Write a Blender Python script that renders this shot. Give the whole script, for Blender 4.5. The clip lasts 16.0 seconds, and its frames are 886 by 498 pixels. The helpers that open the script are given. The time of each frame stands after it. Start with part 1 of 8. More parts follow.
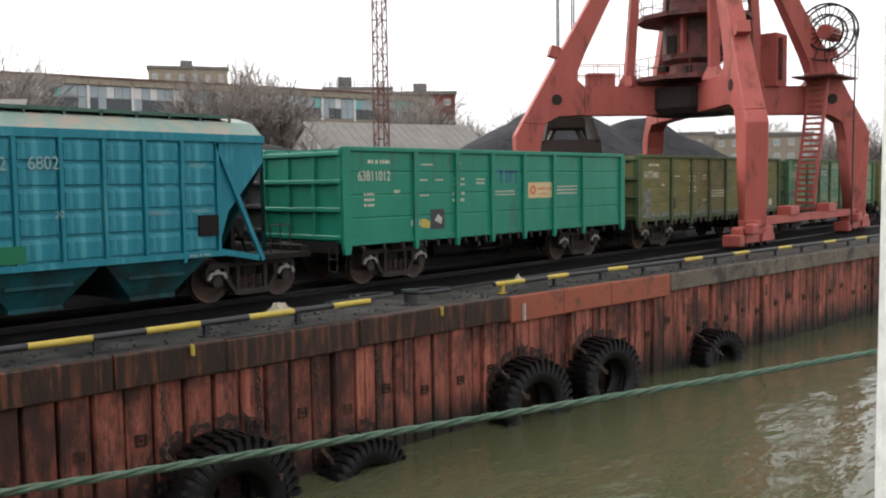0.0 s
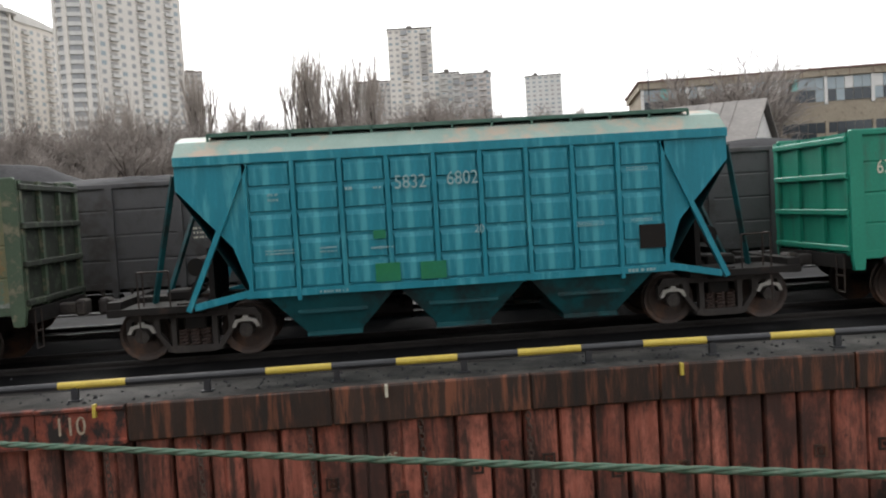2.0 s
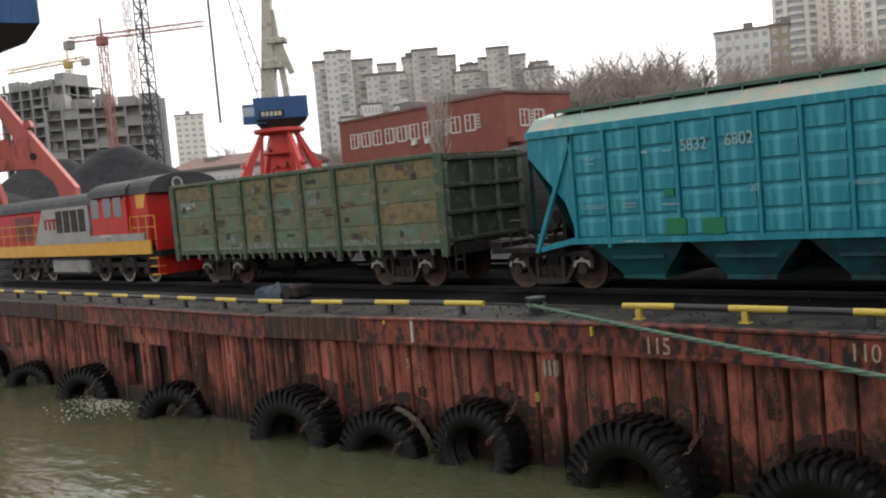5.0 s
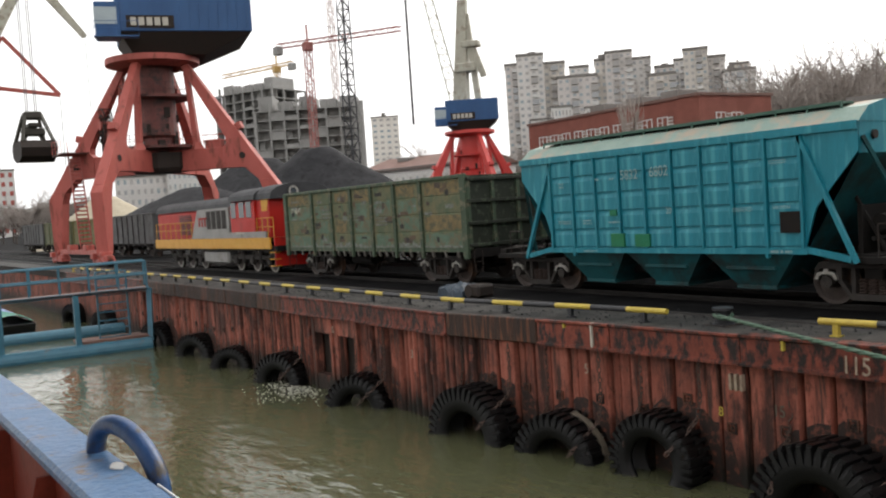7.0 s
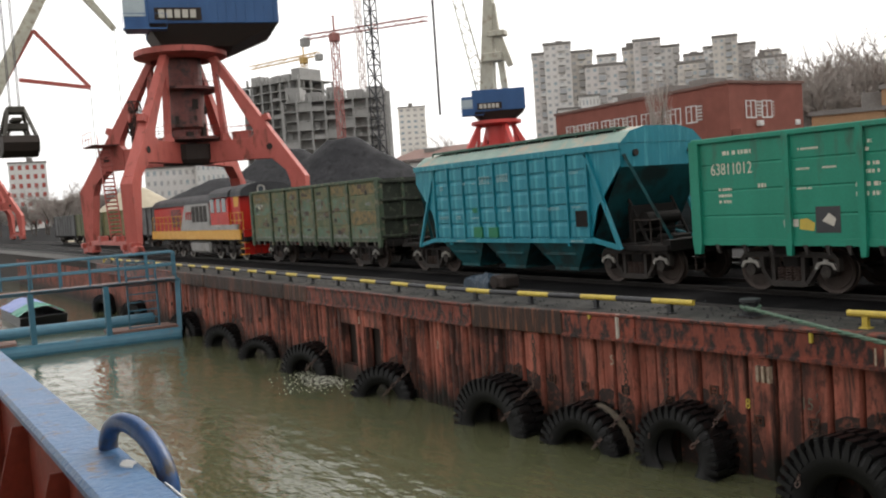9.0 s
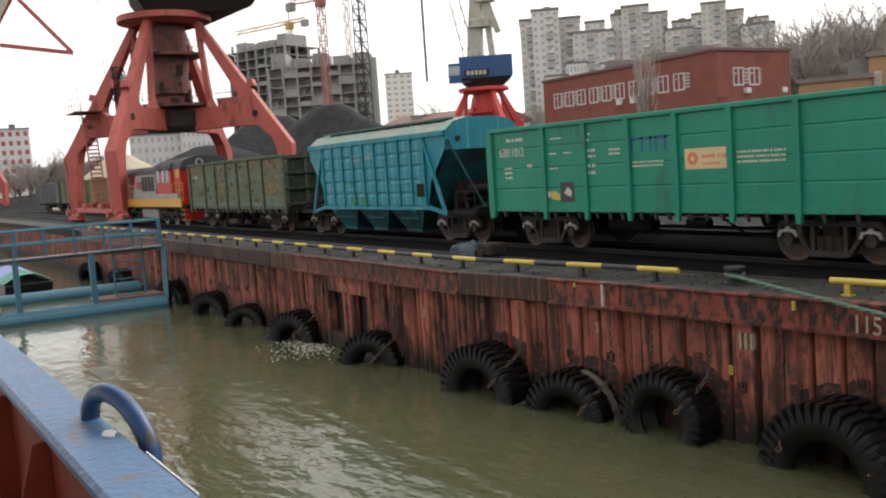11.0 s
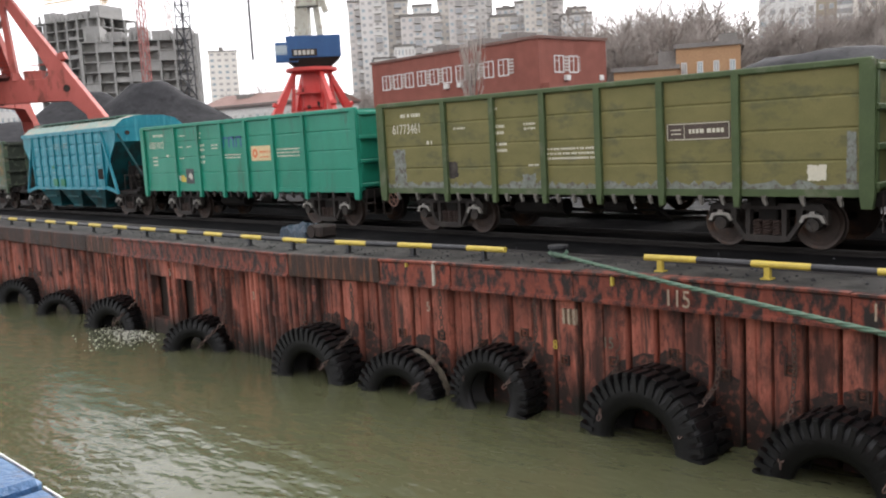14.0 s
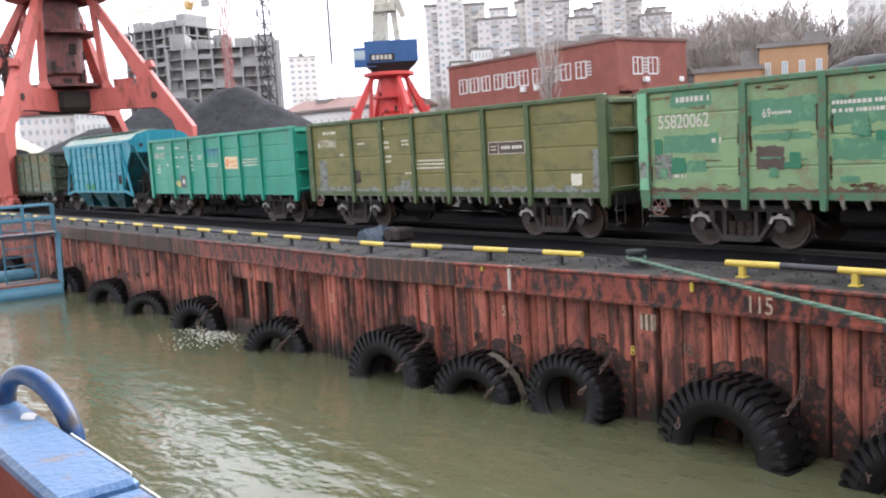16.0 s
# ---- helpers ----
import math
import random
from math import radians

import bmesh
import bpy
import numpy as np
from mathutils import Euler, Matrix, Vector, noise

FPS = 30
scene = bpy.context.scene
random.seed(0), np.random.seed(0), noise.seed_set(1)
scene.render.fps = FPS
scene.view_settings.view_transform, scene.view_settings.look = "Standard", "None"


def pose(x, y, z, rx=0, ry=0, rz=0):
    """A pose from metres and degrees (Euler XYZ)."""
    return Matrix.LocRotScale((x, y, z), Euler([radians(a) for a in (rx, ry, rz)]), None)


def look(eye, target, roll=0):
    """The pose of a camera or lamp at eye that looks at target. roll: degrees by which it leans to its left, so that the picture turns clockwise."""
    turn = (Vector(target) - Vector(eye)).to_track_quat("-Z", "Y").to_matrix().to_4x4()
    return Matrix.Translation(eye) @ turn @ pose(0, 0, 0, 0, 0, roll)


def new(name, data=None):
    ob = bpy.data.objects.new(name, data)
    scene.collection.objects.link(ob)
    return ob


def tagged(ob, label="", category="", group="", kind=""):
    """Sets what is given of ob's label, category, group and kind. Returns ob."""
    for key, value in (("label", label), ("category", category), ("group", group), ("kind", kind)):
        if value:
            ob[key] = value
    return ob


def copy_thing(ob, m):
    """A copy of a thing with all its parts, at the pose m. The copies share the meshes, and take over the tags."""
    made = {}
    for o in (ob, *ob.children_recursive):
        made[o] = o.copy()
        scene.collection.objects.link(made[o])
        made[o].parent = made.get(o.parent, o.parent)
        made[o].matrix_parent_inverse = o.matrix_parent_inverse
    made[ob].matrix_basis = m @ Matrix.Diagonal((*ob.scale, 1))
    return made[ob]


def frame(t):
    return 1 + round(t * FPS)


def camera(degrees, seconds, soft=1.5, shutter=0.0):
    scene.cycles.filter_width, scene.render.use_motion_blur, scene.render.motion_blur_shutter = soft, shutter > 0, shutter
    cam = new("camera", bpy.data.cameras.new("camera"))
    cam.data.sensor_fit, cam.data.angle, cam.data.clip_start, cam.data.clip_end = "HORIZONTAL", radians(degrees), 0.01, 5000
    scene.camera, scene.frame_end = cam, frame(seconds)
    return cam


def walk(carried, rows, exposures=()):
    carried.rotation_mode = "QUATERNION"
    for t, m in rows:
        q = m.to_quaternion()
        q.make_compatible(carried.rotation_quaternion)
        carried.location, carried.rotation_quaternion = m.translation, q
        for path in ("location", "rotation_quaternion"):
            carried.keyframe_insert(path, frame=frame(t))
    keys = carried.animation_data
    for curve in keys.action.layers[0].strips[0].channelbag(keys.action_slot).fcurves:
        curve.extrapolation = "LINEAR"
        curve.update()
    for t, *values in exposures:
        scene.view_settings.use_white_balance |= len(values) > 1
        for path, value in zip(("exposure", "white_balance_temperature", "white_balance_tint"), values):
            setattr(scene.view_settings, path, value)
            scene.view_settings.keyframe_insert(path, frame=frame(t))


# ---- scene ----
# ------------------------------------------------------------------ camera
def aim(x, y, z, yaw, pitch, roll):
    """Pose of the camera from its place, the heading from +y towards +x, the tilt up and the lean."""
    a, b = radians(yaw), radians(pitch)
    way = Vector((math.sin(a) * math.cos(b), math.cos(a) * math.cos(b), math.sin(b)))
    right = Vector((math.cos(a), -math.sin(a), 0))
    up = right.cross(way)
    c, s = math.cos(radians(roll)), math.sin(radians(roll))
    r2, u2 = right * c + up * s, up * c - right * s
    m = Matrix((r2, u2, -way)).transposed().to_4x4()
    m.translation = (x, y, z)
    return m


cam = camera(52.2, 16.0, soft=2.1)
PATH = [
    (0.0, 0.058, -13.454, 2.647, 48.33, -4.19, -0.78),
    (0.5, 0.034, -13.449, 2.632, 46.64, -4.12, -0.99),
    (1.0, 0.010, -13.437, 2.626, 37.34, -4.85, -2.51),
    (1.5, -0.040, -13.412, 2.664, 21.05, -3.43, -2.99),
    (2.0, -0.029, -13.472, 2.644, 3.95, -2.86, -3.48),
    (2.5, 0.031, -13.476, 2.637, -11.41, -2.64, -4.04),
    (3.0, 0.063, -13.475, 2.617, -19.51, -3.53, -4.12),
    (3.5, 0.088, -13.442, 2.625, -22.73, -3.66, -3.30),
    (4.0, 0.028, -13.533, 2.632, -31.44, -2.79, -3.03),
    (4.5, 0.018, -13.514, 2.624, -38.84, -2.27, -3.77),
    (5.0, -0.015, -13.529, 2.646, -43.93, -3.82, -5.06),
    (5.2, 0.019, -13.498, 2.643, -47.12, -3.01, -4.97),
    (7.3, 0.068, -13.468, 2.629, -55.94, -2.89, -3.84),
    (7.5, 0.081, -13.451, 2.639, -56.21, -2.96, -3.90),
    (8.0, 0.102, -13.425, 2.629, -57.03, -3.12, -4.25),
    (8.5, 0.085, -13.435, 2.645, -57.29, -3.21, -3.93),
    (9.0, 0.083, -13.437, 2.648, -57.39, -3.26, -3.95),
    (11.5, 0.104, -13.426, 2.657, -56.65, -5.60, -3.88),
    (12.0, 0.090, -13.438, 2.646, -56.65, -5.27, -3.70),
    (12.5, 0.086, -13.445, 2.625, -56.27, -5.42, -3.61),
    (13.0, 0.117, -13.399, 2.620, -50.96, -5.61, -3.98),
    (13.5, 0.086, -13.442, 2.608, -46.48, -6.54, -4.45),
    (14.0, 0.069, -13.460, 2.622, -45.98, -7.14, -3.20),
    (14.5, 0.088, -13.460, 2.623, -47.20, -6.89, -3.39),
    (15.0, 0.093, -13.453, 2.619, -48.09, -7.39, -3.35),
    (15.5, 0.096, -13.459, 2.629, -49.37, -7.77, -3.58),
    (16.0, 0.085, -13.483, 2.641, -50.79, -6.66, -3.50),
]
walk(cam, [(r[0], aim(*r[1:])) for r in PATH],
     exposures=[(0.0, 1.0, 6550, 11), (2.5, 1.05, 6500, 10), (5.2, 0.96, 6600, 10), (9.2, 0.93, 6750, 10), (11.5, 0.97, 6700, 10), (12.5, 1.04, 6650, 10), (13.5, 1.31, 6550, 11), (14.0, 1.50, 6480, 13), (14.5, 1.61, 6320, 14), (15.0, 1.70, 6200, 15), (15.5, 1.84, 6150, 16), (16.0, 1.98, 6120, 16)])

# ------------------------------------------------------------------ sky and light: overcast winter day
world = bpy.data.worlds.new("overcast")
scene.world = world
world.use_nodes = True
wn, wl = world.node_tree.nodes, world.node_tree.links
sky = wn.new("ShaderNodeTexSky")
sky.sky_type = "NISHITA"
sky.sun_disc = False
sky.sun_elevation, sky.sun_rotation = radians(42), radians(-10)
sky.air_density, sky.dust_density, sky.ozone_density = 1.0, 6.0, 1.0
grey = wn.new("ShaderNodeHueSaturation")
grey.inputs["Saturation"].default_value = 0.12
grey.inputs["Value"].default_value = 1.0
wl.new(sky.outputs[0], grey.inputs["Color"])
cloud = wn.new("ShaderNodeMix")
cloud.data_type = "RGBA"
cloud.inputs[0].default_value = 0.55
cloud.inputs[7].default_value = (9.0, 9.05, 9.2, 1)      # even cloud cover over the sky
wl.new(grey.outputs[0], cloud.inputs[6])
wl.new(cloud.outputs[2], wn["Background"].inputs["Color"])
wn["Background"].inputs["Strength"].default_value = 0.12
sun = new("sun", bpy.data.lights.new("sun", "SUN"))
sun.data.energy, sun.data.angle, sun.data.color = 0.5, radians(40), (1.0, 0.97, 0.93)
sun.matrix_world = look((-8, 40, 40), (0, 0, 0))


# ------------------------------------------------------------------ materials
def mat(name, c1, c2=None, rough=0.6, metal=0.0, scale=3.0, fine=40.0, bump=0.15, stain=None, amount=0.35,
        stretch=(1, 1, 1), vary=0.0, stain_scale=1.2, island=False, spec=0.5):
    """Two-scale procedural surface: a broad mix of c1 and c2, fine grain, patches of stain, bump."""
    m = bpy.data.materials.new(name)
    m.use_nodes = True
    n, l = m.node_tree.nodes, m.node_tree.links
    p = n["Principled BSDF"]
    p.inputs["Metallic"].default_value = metal
    p.inputs["Specular IOR Level"].default_value = spec
    tc = n.new("ShaderNodeTexCoord")
    mp = n.new("ShaderNodeMapping")
    mp.inputs["Scale"].default_value = stretch
    l.new(tc.outputs["Object"], mp.inputs["Vector"])
    vec = mp.outputs[0]
    if vary:
        info = n.new("ShaderNodeObjectInfo") if not island else n.new("ShaderNodeNewGeometry")
        rnd = info.outputs["Random"] if not island else info.outputs["Random Per Island"]
        add = n.new("ShaderNodeVectorMath")
        add.operation = "MULTIPLY_ADD"
        comb = n.new("ShaderNodeCombineXYZ")
        for k in range(3):
            l.new(rnd, comb.inputs[k])
        add.inputs[1].default_value = (37, 53, 29)
        l.new(comb.outputs[0], add.inputs[0])
        l.new(vec, add.inputs[2])
        vec = add.outputs[0]

    def tex(s, det, rg):
        t = n.new("ShaderNodeTexNoise")
        t.inputs["Scale"].default_value, t.inputs["Detail"].default_value, t.inputs["Roughness"].default_value = s, det, rg
        l.new(vec, t.inputs["Vector"])
        return t.outputs["Fac"]

    def ramp(fac, a, b):
        r = n.new("ShaderNodeMapRange")
        r.inputs["From Min"].default_value, r.inputs["From Max"].default_value = a, b
        l.new(fac, r.inputs["Value"])
        return r.outputs[0]

    def mix(fac, a, b):
        x = n.new("ShaderNodeMix")
        x.data_type = "RGBA"
        l.new(fac, x.inputs[0])
        for sock, v in ((x.inputs[6], a), (x.inputs[7], b)):
            if isinstance(v, tuple):
                sock.default_value = (*v, 1)
            else:
                l.new(v, sock)
        return x.outputs[2]

    c2 = c2 or tuple(v * 0.72 for v in c1)
    broad, grain = tex(scale, 4, 0.6), tex(fine, 3, 0.6)
    col = mix(ramp(broad, 0.35, 0.68), c1, c2)
    col = mix(ramp(grain, 0.3, 0.9), col, mix(broad, tuple(v * 0.75 for v in c2), tuple(v * 0.6 for v in c1)))
    if stain:
        st = tex(stain_scale, 8, 0.68)
        col = mix(ramp(st, 0.68 - amount * 0.5, 0.80 - amount * 0.5), col, stain)
    if vary:
        hs = n.new("ShaderNodeHueSaturation")
        l.new(col, hs.inputs["Color"])
        l.new(ramp_out(n, l, rnd, 1 - vary, 1 + vary), hs.inputs["Value"])
        col = hs.outputs[0]
    l.new(col, p.inputs["Base Color"])
    rr = n.new("ShaderNodeMapRange")
    rr.inputs["To Min"].default_value, rr.inputs["To Max"].default_value = max(rough - 0.14, 0.02), min(rough + 0.14, 1)
    l.new(broad, rr.inputs["Value"])
    l.new(rr.outputs[0], p.inputs["Roughness"])
    if bump:
        b = n.new("ShaderNodeBump")
        b.inputs["Strength"].default_value, b.inputs["Distance"].default_value = bump, 0.02
        l.new(grain, b.inputs["Height"])
        l.new(b.outputs[0], p.inputs["Normal"])
    return m


def ramp_out(n, l, fac, lo, hi):
    r = n.new("ShaderNodeMapRange")
    r.inputs["To Min"].default_value, r.inputs["To Max"].default_value = lo, hi
    l.new(fac, r.inputs["Value"])
    return r.outputs[0]


RUST = (0.10, 0.045, 0.025)
SOOT = (0.014, 0.013, 0.013)
M = {}
M["teal"] = mat("teal_paint", (0.008, 0.196, 0.258), (0.006, 0.148, 0.198), 0.48, scale=1.4, stain=(0.045, 0.245, 0.285), amount=0.30, stretch=(3.5, 3.5, 0.45), spec=0.3)
# Darker copy of the teal with shade put in, for ends and hoppers.
M["teal_dark"] = mat("teal_shaded", (0.007, 0.078, 0.088), (0.006, 0.048, 0.054), 0.6, scale=1.5, stain=(0.012, 0.024, 0.024), amount=0.42, spec=0.25)
M["roof_pale"] = mat("hopper_roof", (0.21, 0.294, 0.252), (0.168, 0.252, 0.217), 0.6, scale=1.5, stain=(0.294, 0.238, 0.182), amount=0.4)
M["walk_green"] = mat("walkway_green", (0.05, 0.13, 0.09), (0.03, 0.08, 0.06), 0.6)
M["green"] = mat("green_paint", (0.012, 0.215, 0.140), (0.010, 0.175, 0.112), 0.45, scale=1.1, stain=(0.030, 0.105, 0.07), amount=0.22, stretch=(1.6, 1.6, 0.4), spec=0.3)
M["olive"] = mat("olive_paint", (0.165, 0.145, 0.055), (0.125, 0.120, 0.045), 0.65, scale=1.4, stain=(0.085, 0.085, 0.038), amount=0.32, stretch=(1, 1, 1.8), spec=0.25)
M["pale_green"] = mat("pale_green_paint", (0.190, 0.275, 0.135), (0.135, 0.225, 0.115), 0.6, scale=1.6, stain=(0.15, 0.155, 0.080), amount=0.32, stain_scale=1.6, spec=0.3)
M["worn"] = mat("worn_paint", (0.165, 0.135, 0.070), (0.110, 0.130, 0.080), 0.75, scale=2.2, stain=(0.075, 0.100, 0.060), amount=0.42, stain_scale=2.5, spec=0.25)
M["olive_post"] = mat("olive_post_paint", (0.062, 0.092, 0.034), (0.044, 0.066, 0.027), 0.6, scale=2.2, stain=(0.10, 0.11, 0.07), amount=0.25, spec=0.3)
M["pale_post"] = mat("pale_post_paint", (0.050, 0.135, 0.078), (0.075, 0.135, 0.075), 0.65, scale=2.5, stain=(0.10, 0.06, 0.035), amount=0.34, stain_scale=5, spec=0.25)
M["wash"] = mat("chalky_wash", (0.20, 0.215, 0.195), (0.12, 0.135, 0.11), 0.8, scale=5, stain=(0.07, 0.06, 0.045), amount=0.4, stain_scale=6)
M["latch"] = mat("pale_latch", (0.34, 0.33, 0.30), (0.20, 0.18, 0.16), 0.7, scale=6)
M["hook"] = mat("grimy_hook", (0.15, 0.142, 0.125), (0.075, 0.066, 0.056), 0.7, scale=6, spec=0.25)
M["rustwash"] = mat("rusty_lower_edge", (0.12, 0.075, 0.045), (0.08, 0.06, 0.035), 0.8, scale=4, stain=(0.05, 0.03, 0.02), amount=0.35)
M["deep_green"] = mat("repaint_green", (0.035, 0.135, 0.070), (0.050, 0.165, 0.085), 0.5, scale=3, stain=(0.09, 0.20, 0.10), amount=0.3, stain_scale=5)
M["rust_dark"] = mat("dark_rust", (0.075, 0.036, 0.020), (0.045, 0.024, 0.016), 0.85, scale=6, spec=0.15)
M["fresh_green"] = mat("fresh_green_daub", (0.018, 0.150, 0.075), (0.025, 0.120, 0.062), 0.5, scale=4, spec=0.3)
M["mint"] = mat("mint_paint", (0.165, 0.370, 0.215), (0.135, 0.310, 0.180), 0.6, scale=3, stain=(0.10, 0.09, 0.06), amount=0.2, stain_scale=5, spec=0.25)
M["old_ochre"] = mat("old_ochre_paint", (0.215, 0.155, 0.072), (0.145, 0.112, 0.058), 0.75, scale=3, stain=(0.08, 0.08, 0.05), amount=0.42, stain_scale=5, spec=0.25)
M["old_green"] = mat("old_green_paint", (0.115, 0.175, 0.125), (0.070, 0.115, 0.080), 0.7, scale=3, stain=(0.12, 0.105, 0.065), amount=0.42, stain_scale=5, spec=0.25)
M["spring"] = mat("brown_spring", (0.055, 0.033, 0.026), (0.035, 0.024, 0.02), 0.6, scale=8, spec=0.3)
M["worn_post"] = mat("worn_post_paint", (0.060, 0.090, 0.055), (0.040, 0.060, 0.040), 0.65, scale=2, stain=(0.13, 0.12, 0.08), amount=0.34, stain_scale=4, spec=0.25)
# Darker than the wagon's sides; used on its end walls and ribs.
M["worn_end"] = mat("dark_end_paint", (0.030, 0.036, 0.026), (0.020, 0.022, 0.017), 0.75, scale=2, stain=(0.06, 0.075, 0.05), amount=0.3, stain_scale=4, spec=0.2)
M["grey_wagon"] = mat("grey_wagon_paint", (0.062, 0.060, 0.061), (0.046, 0.045, 0.047), 0.6, scale=1.2, stain=(0.030, 0.026, 0.024), amount=0.36)
M["under"] = mat("underframe_black", (0.0110, 0.0104, 0.0104), (0.017, 0.014, 0.012), 0.75, scale=4, stain=(0.05, 0.028, 0.02), amount=0.12, spec=0.12)
M["bogie"] = mat("bogie_iron", (0.042, 0.036, 0.033), (0.023, 0.020, 0.018), 0.7, scale=5, stain=(0.075, 0.064, 0.054), amount=0.22, spec=0.2)
M["wheel"] = mat("wheel_steel", (0.050, 0.034, 0.027), (0.030, 0.023, 0.020), 0.55, metal=0.2, scale=5, stain=(0.085, 0.045, 0.028), amount=0.3, spec=0.3)
M["rail"] = mat("rail_steel", (0.030, 0.027, 0.025), (0.018, 0.016, 0.015), 0.55, metal=0.3, scale=2, spec=0.25)
M["coal"] = mat("coal", (0.034, 0.034, 0.037), (0.018, 0.018, 0.020), 0.9, scale=0.7, fine=5, bump=1.0, stain=(0.012, 0.012, 0.013), amount=0.3, spec=0.15)
M["yard"] = mat("coal_dusted_asphalt", (0.0060, 0.0058, 0.0062), (0.0042, 0.0042, 0.0045), 0.8, scale=0.5, fine=12, bump=0.5, stain=(0.012, 0.0117, 0.012), amount=0.3, spec=0.06)
M["kerbtop"] = mat("quay_edge_concrete", (0.072, 0.067, 0.060), (0.040, 0.037, 0.034), 0.7, scale=1.5, fine=18, bump=0.5, stain=(0.020, 0.019, 0.0175), amount=0.5, spec=0.2)
M["land"] = mat("winter_ground", (0.07, 0.0595, 0.042), (0.0455, 0.0406, 0.0315), 0.9, scale=0.05, fine=1.5, bump=0.3)
M["pile"] = mat("rusty_pile", (0.43, 0.150, 0.105), (0.200, 0.054, 0.036), 0.7, scale=2.3, fine=34, bump=0.7, stain=(0.060, 0.032, 0.025), amount=0.36, stretch=(3.2, 3.2, 0.32), vary=0.30, stain_scale=1.6, spec=0.2)
def tide(m, low, high, dark):
    """Dark weed band on a wall standing in water, ragged along its top."""
    n, l = m.node_tree.nodes, m.node_tree.links
    p = n["Principled BSDF"]
    src = p.inputs["Base Color"].links[0].from_socket
    geo = n.new("ShaderNodeNewGeometry")
    sep = n.new("ShaderNodeSeparateXYZ")
    l.new(geo.outputs["Position"], sep.inputs[0])
    t = n.new("ShaderNodeTexNoise")
    t.inputs["Scale"].default_value, t.inputs["Detail"].default_value = 1.3, 5
    mp = n.new("ShaderNodeMapping")
    mp.inputs["Scale"].default_value = (2.5, 1, 0.4)
    l.new(geo.outputs["Position"], mp.inputs["Vector"])
    l.new(mp.outputs[0], t.inputs["Vector"])
    add = n.new("ShaderNodeMath")
    add.operation = "MULTIPLY_ADD"
    add.inputs[1].default_value = 1.1
    l.new(t.outputs["Fac"], add.inputs[0])
    l.new(sep.outputs["Z"], add.inputs[2])
    r = n.new("ShaderNodeMapRange")
    r.inputs["From Min"].default_value, r.inputs["From Max"].default_value = high + 0.55, low + 0.55
    l.new(add.outputs[0], r.inputs["Value"])
    x = n.new("ShaderNodeMix")
    x.data_type = "RGBA"
    x.inputs[7].default_value = (*dark, 1)
    l.new(r.outputs[0], x.inputs[0])
    l.new(src, x.inputs[6])
    # old grime in broad ragged patches
    g = n.new("ShaderNodeTexNoise")
    g.inputs["Scale"].default_value, g.inputs["Detail"].default_value, g.inputs["Roughness"].default_value = 0.75, 8, 0.72
    mg = n.new("ShaderNodeMapping")
    mg.inputs["Scale"].default_value = (1.3, 1, 0.7)
    l.new(geo.outputs["Position"], mg.inputs["Vector"])
    l.new(mg.outputs[0], g.inputs["Vector"])
    rg = n.new("ShaderNodeMapRange")
    rg.inputs["From Min"].default_value, rg.inputs["From Max"].default_value, rg.inputs["To Max"].default_value = 0.45, 0.60, 0.88
    l.new(g.outputs["Fac"], rg.inputs["Value"])
    x2 = n.new("ShaderNodeMix")
    x2.data_type = "RGBA"
    x2.inputs[7].default_value = (0.034, 0.021, 0.018, 1)
    l.new(rg.outputs[0], x2.inputs[0])
    l.new(x.outputs[2], x2.inputs[6])
    # small spots and runs
    f = n.new("ShaderNodeTexNoise")
    f.inputs["Scale"].default_value, f.inputs["Detail"].default_value, f.inputs["Roughness"].default_value = 5.5, 7, 0.75
    mf = n.new("ShaderNodeMapping")
    mf.inputs["Scale"].default_value = (1.4, 1, 0.55)
    l.new(geo.outputs["Position"], mf.inputs["Vector"])
    l.new(mf.outputs[0], f.inputs["Vector"])
    rf = n.new("ShaderNodeMapRange")
    rf.inputs["From Min"].default_value, rf.inputs["From Max"].default_value, rf.inputs["To Max"].default_value = 0.54, 0.66, 0.8
    l.new(f.outputs["Fac"], rf.inputs["Value"])
    x3 = n.new("ShaderNodeMix")
    x3.data_type = "RGBA"
    x3.inputs[7].default_value = (0.040, 0.023, 0.019, 1)
    l.new(rf.outputs[0], x3.inputs[0])
    l.new(x2.outputs[2], x3.inputs[6])
    l.new(x3.outputs[2], p.inputs["Base Color"])


tide(M["pile"], -2.55, -1.85, (0.020, 0.019, 0.016))
M["cop_orange"] = mat("rust_coping", (0.255, 0.062, 0.038), (0.110, 0.030, 0.020), 0.55, scale=2.4, fine=30, bump=0.7, stain=(0.017, 0.013, 0.012), amount=0.46, vary=0.22, stretch=(2.4, 1, 1.0), stain_scale=2.6, spec=0.3)
M["cop_dark"] = mat("dark_coping", (0.0150, 0.0125, 0.0115), (0.050, 0.026, 0.017), 0.58, scale=2.0, fine=30, bump=0.7, stain=(0.130, 0.048, 0.026), amount=0.36, vary=0.28, stretch=(4.2, 1, 0.40), stain_scale=1.8, spec=0.28)
M["cop_plate"] = mat("orange_plate", (0.28, 0.0665, 0.028), (0.21, 0.049, 0.0245), 0.6, scale=1.4, stain=(0.07, 0.028, 0.0175), amount=0.3, vary=0.1)
M["cop_stone"] = mat("pale_coping_concrete", (0.154, 0.13, 0.0945), (0.091, 0.0735, 0.056), 0.8, scale=1.5, fine=10, bump=0.8, stain=(0.035, 0.028, 0.0231), amount=0.35, vary=0.12)
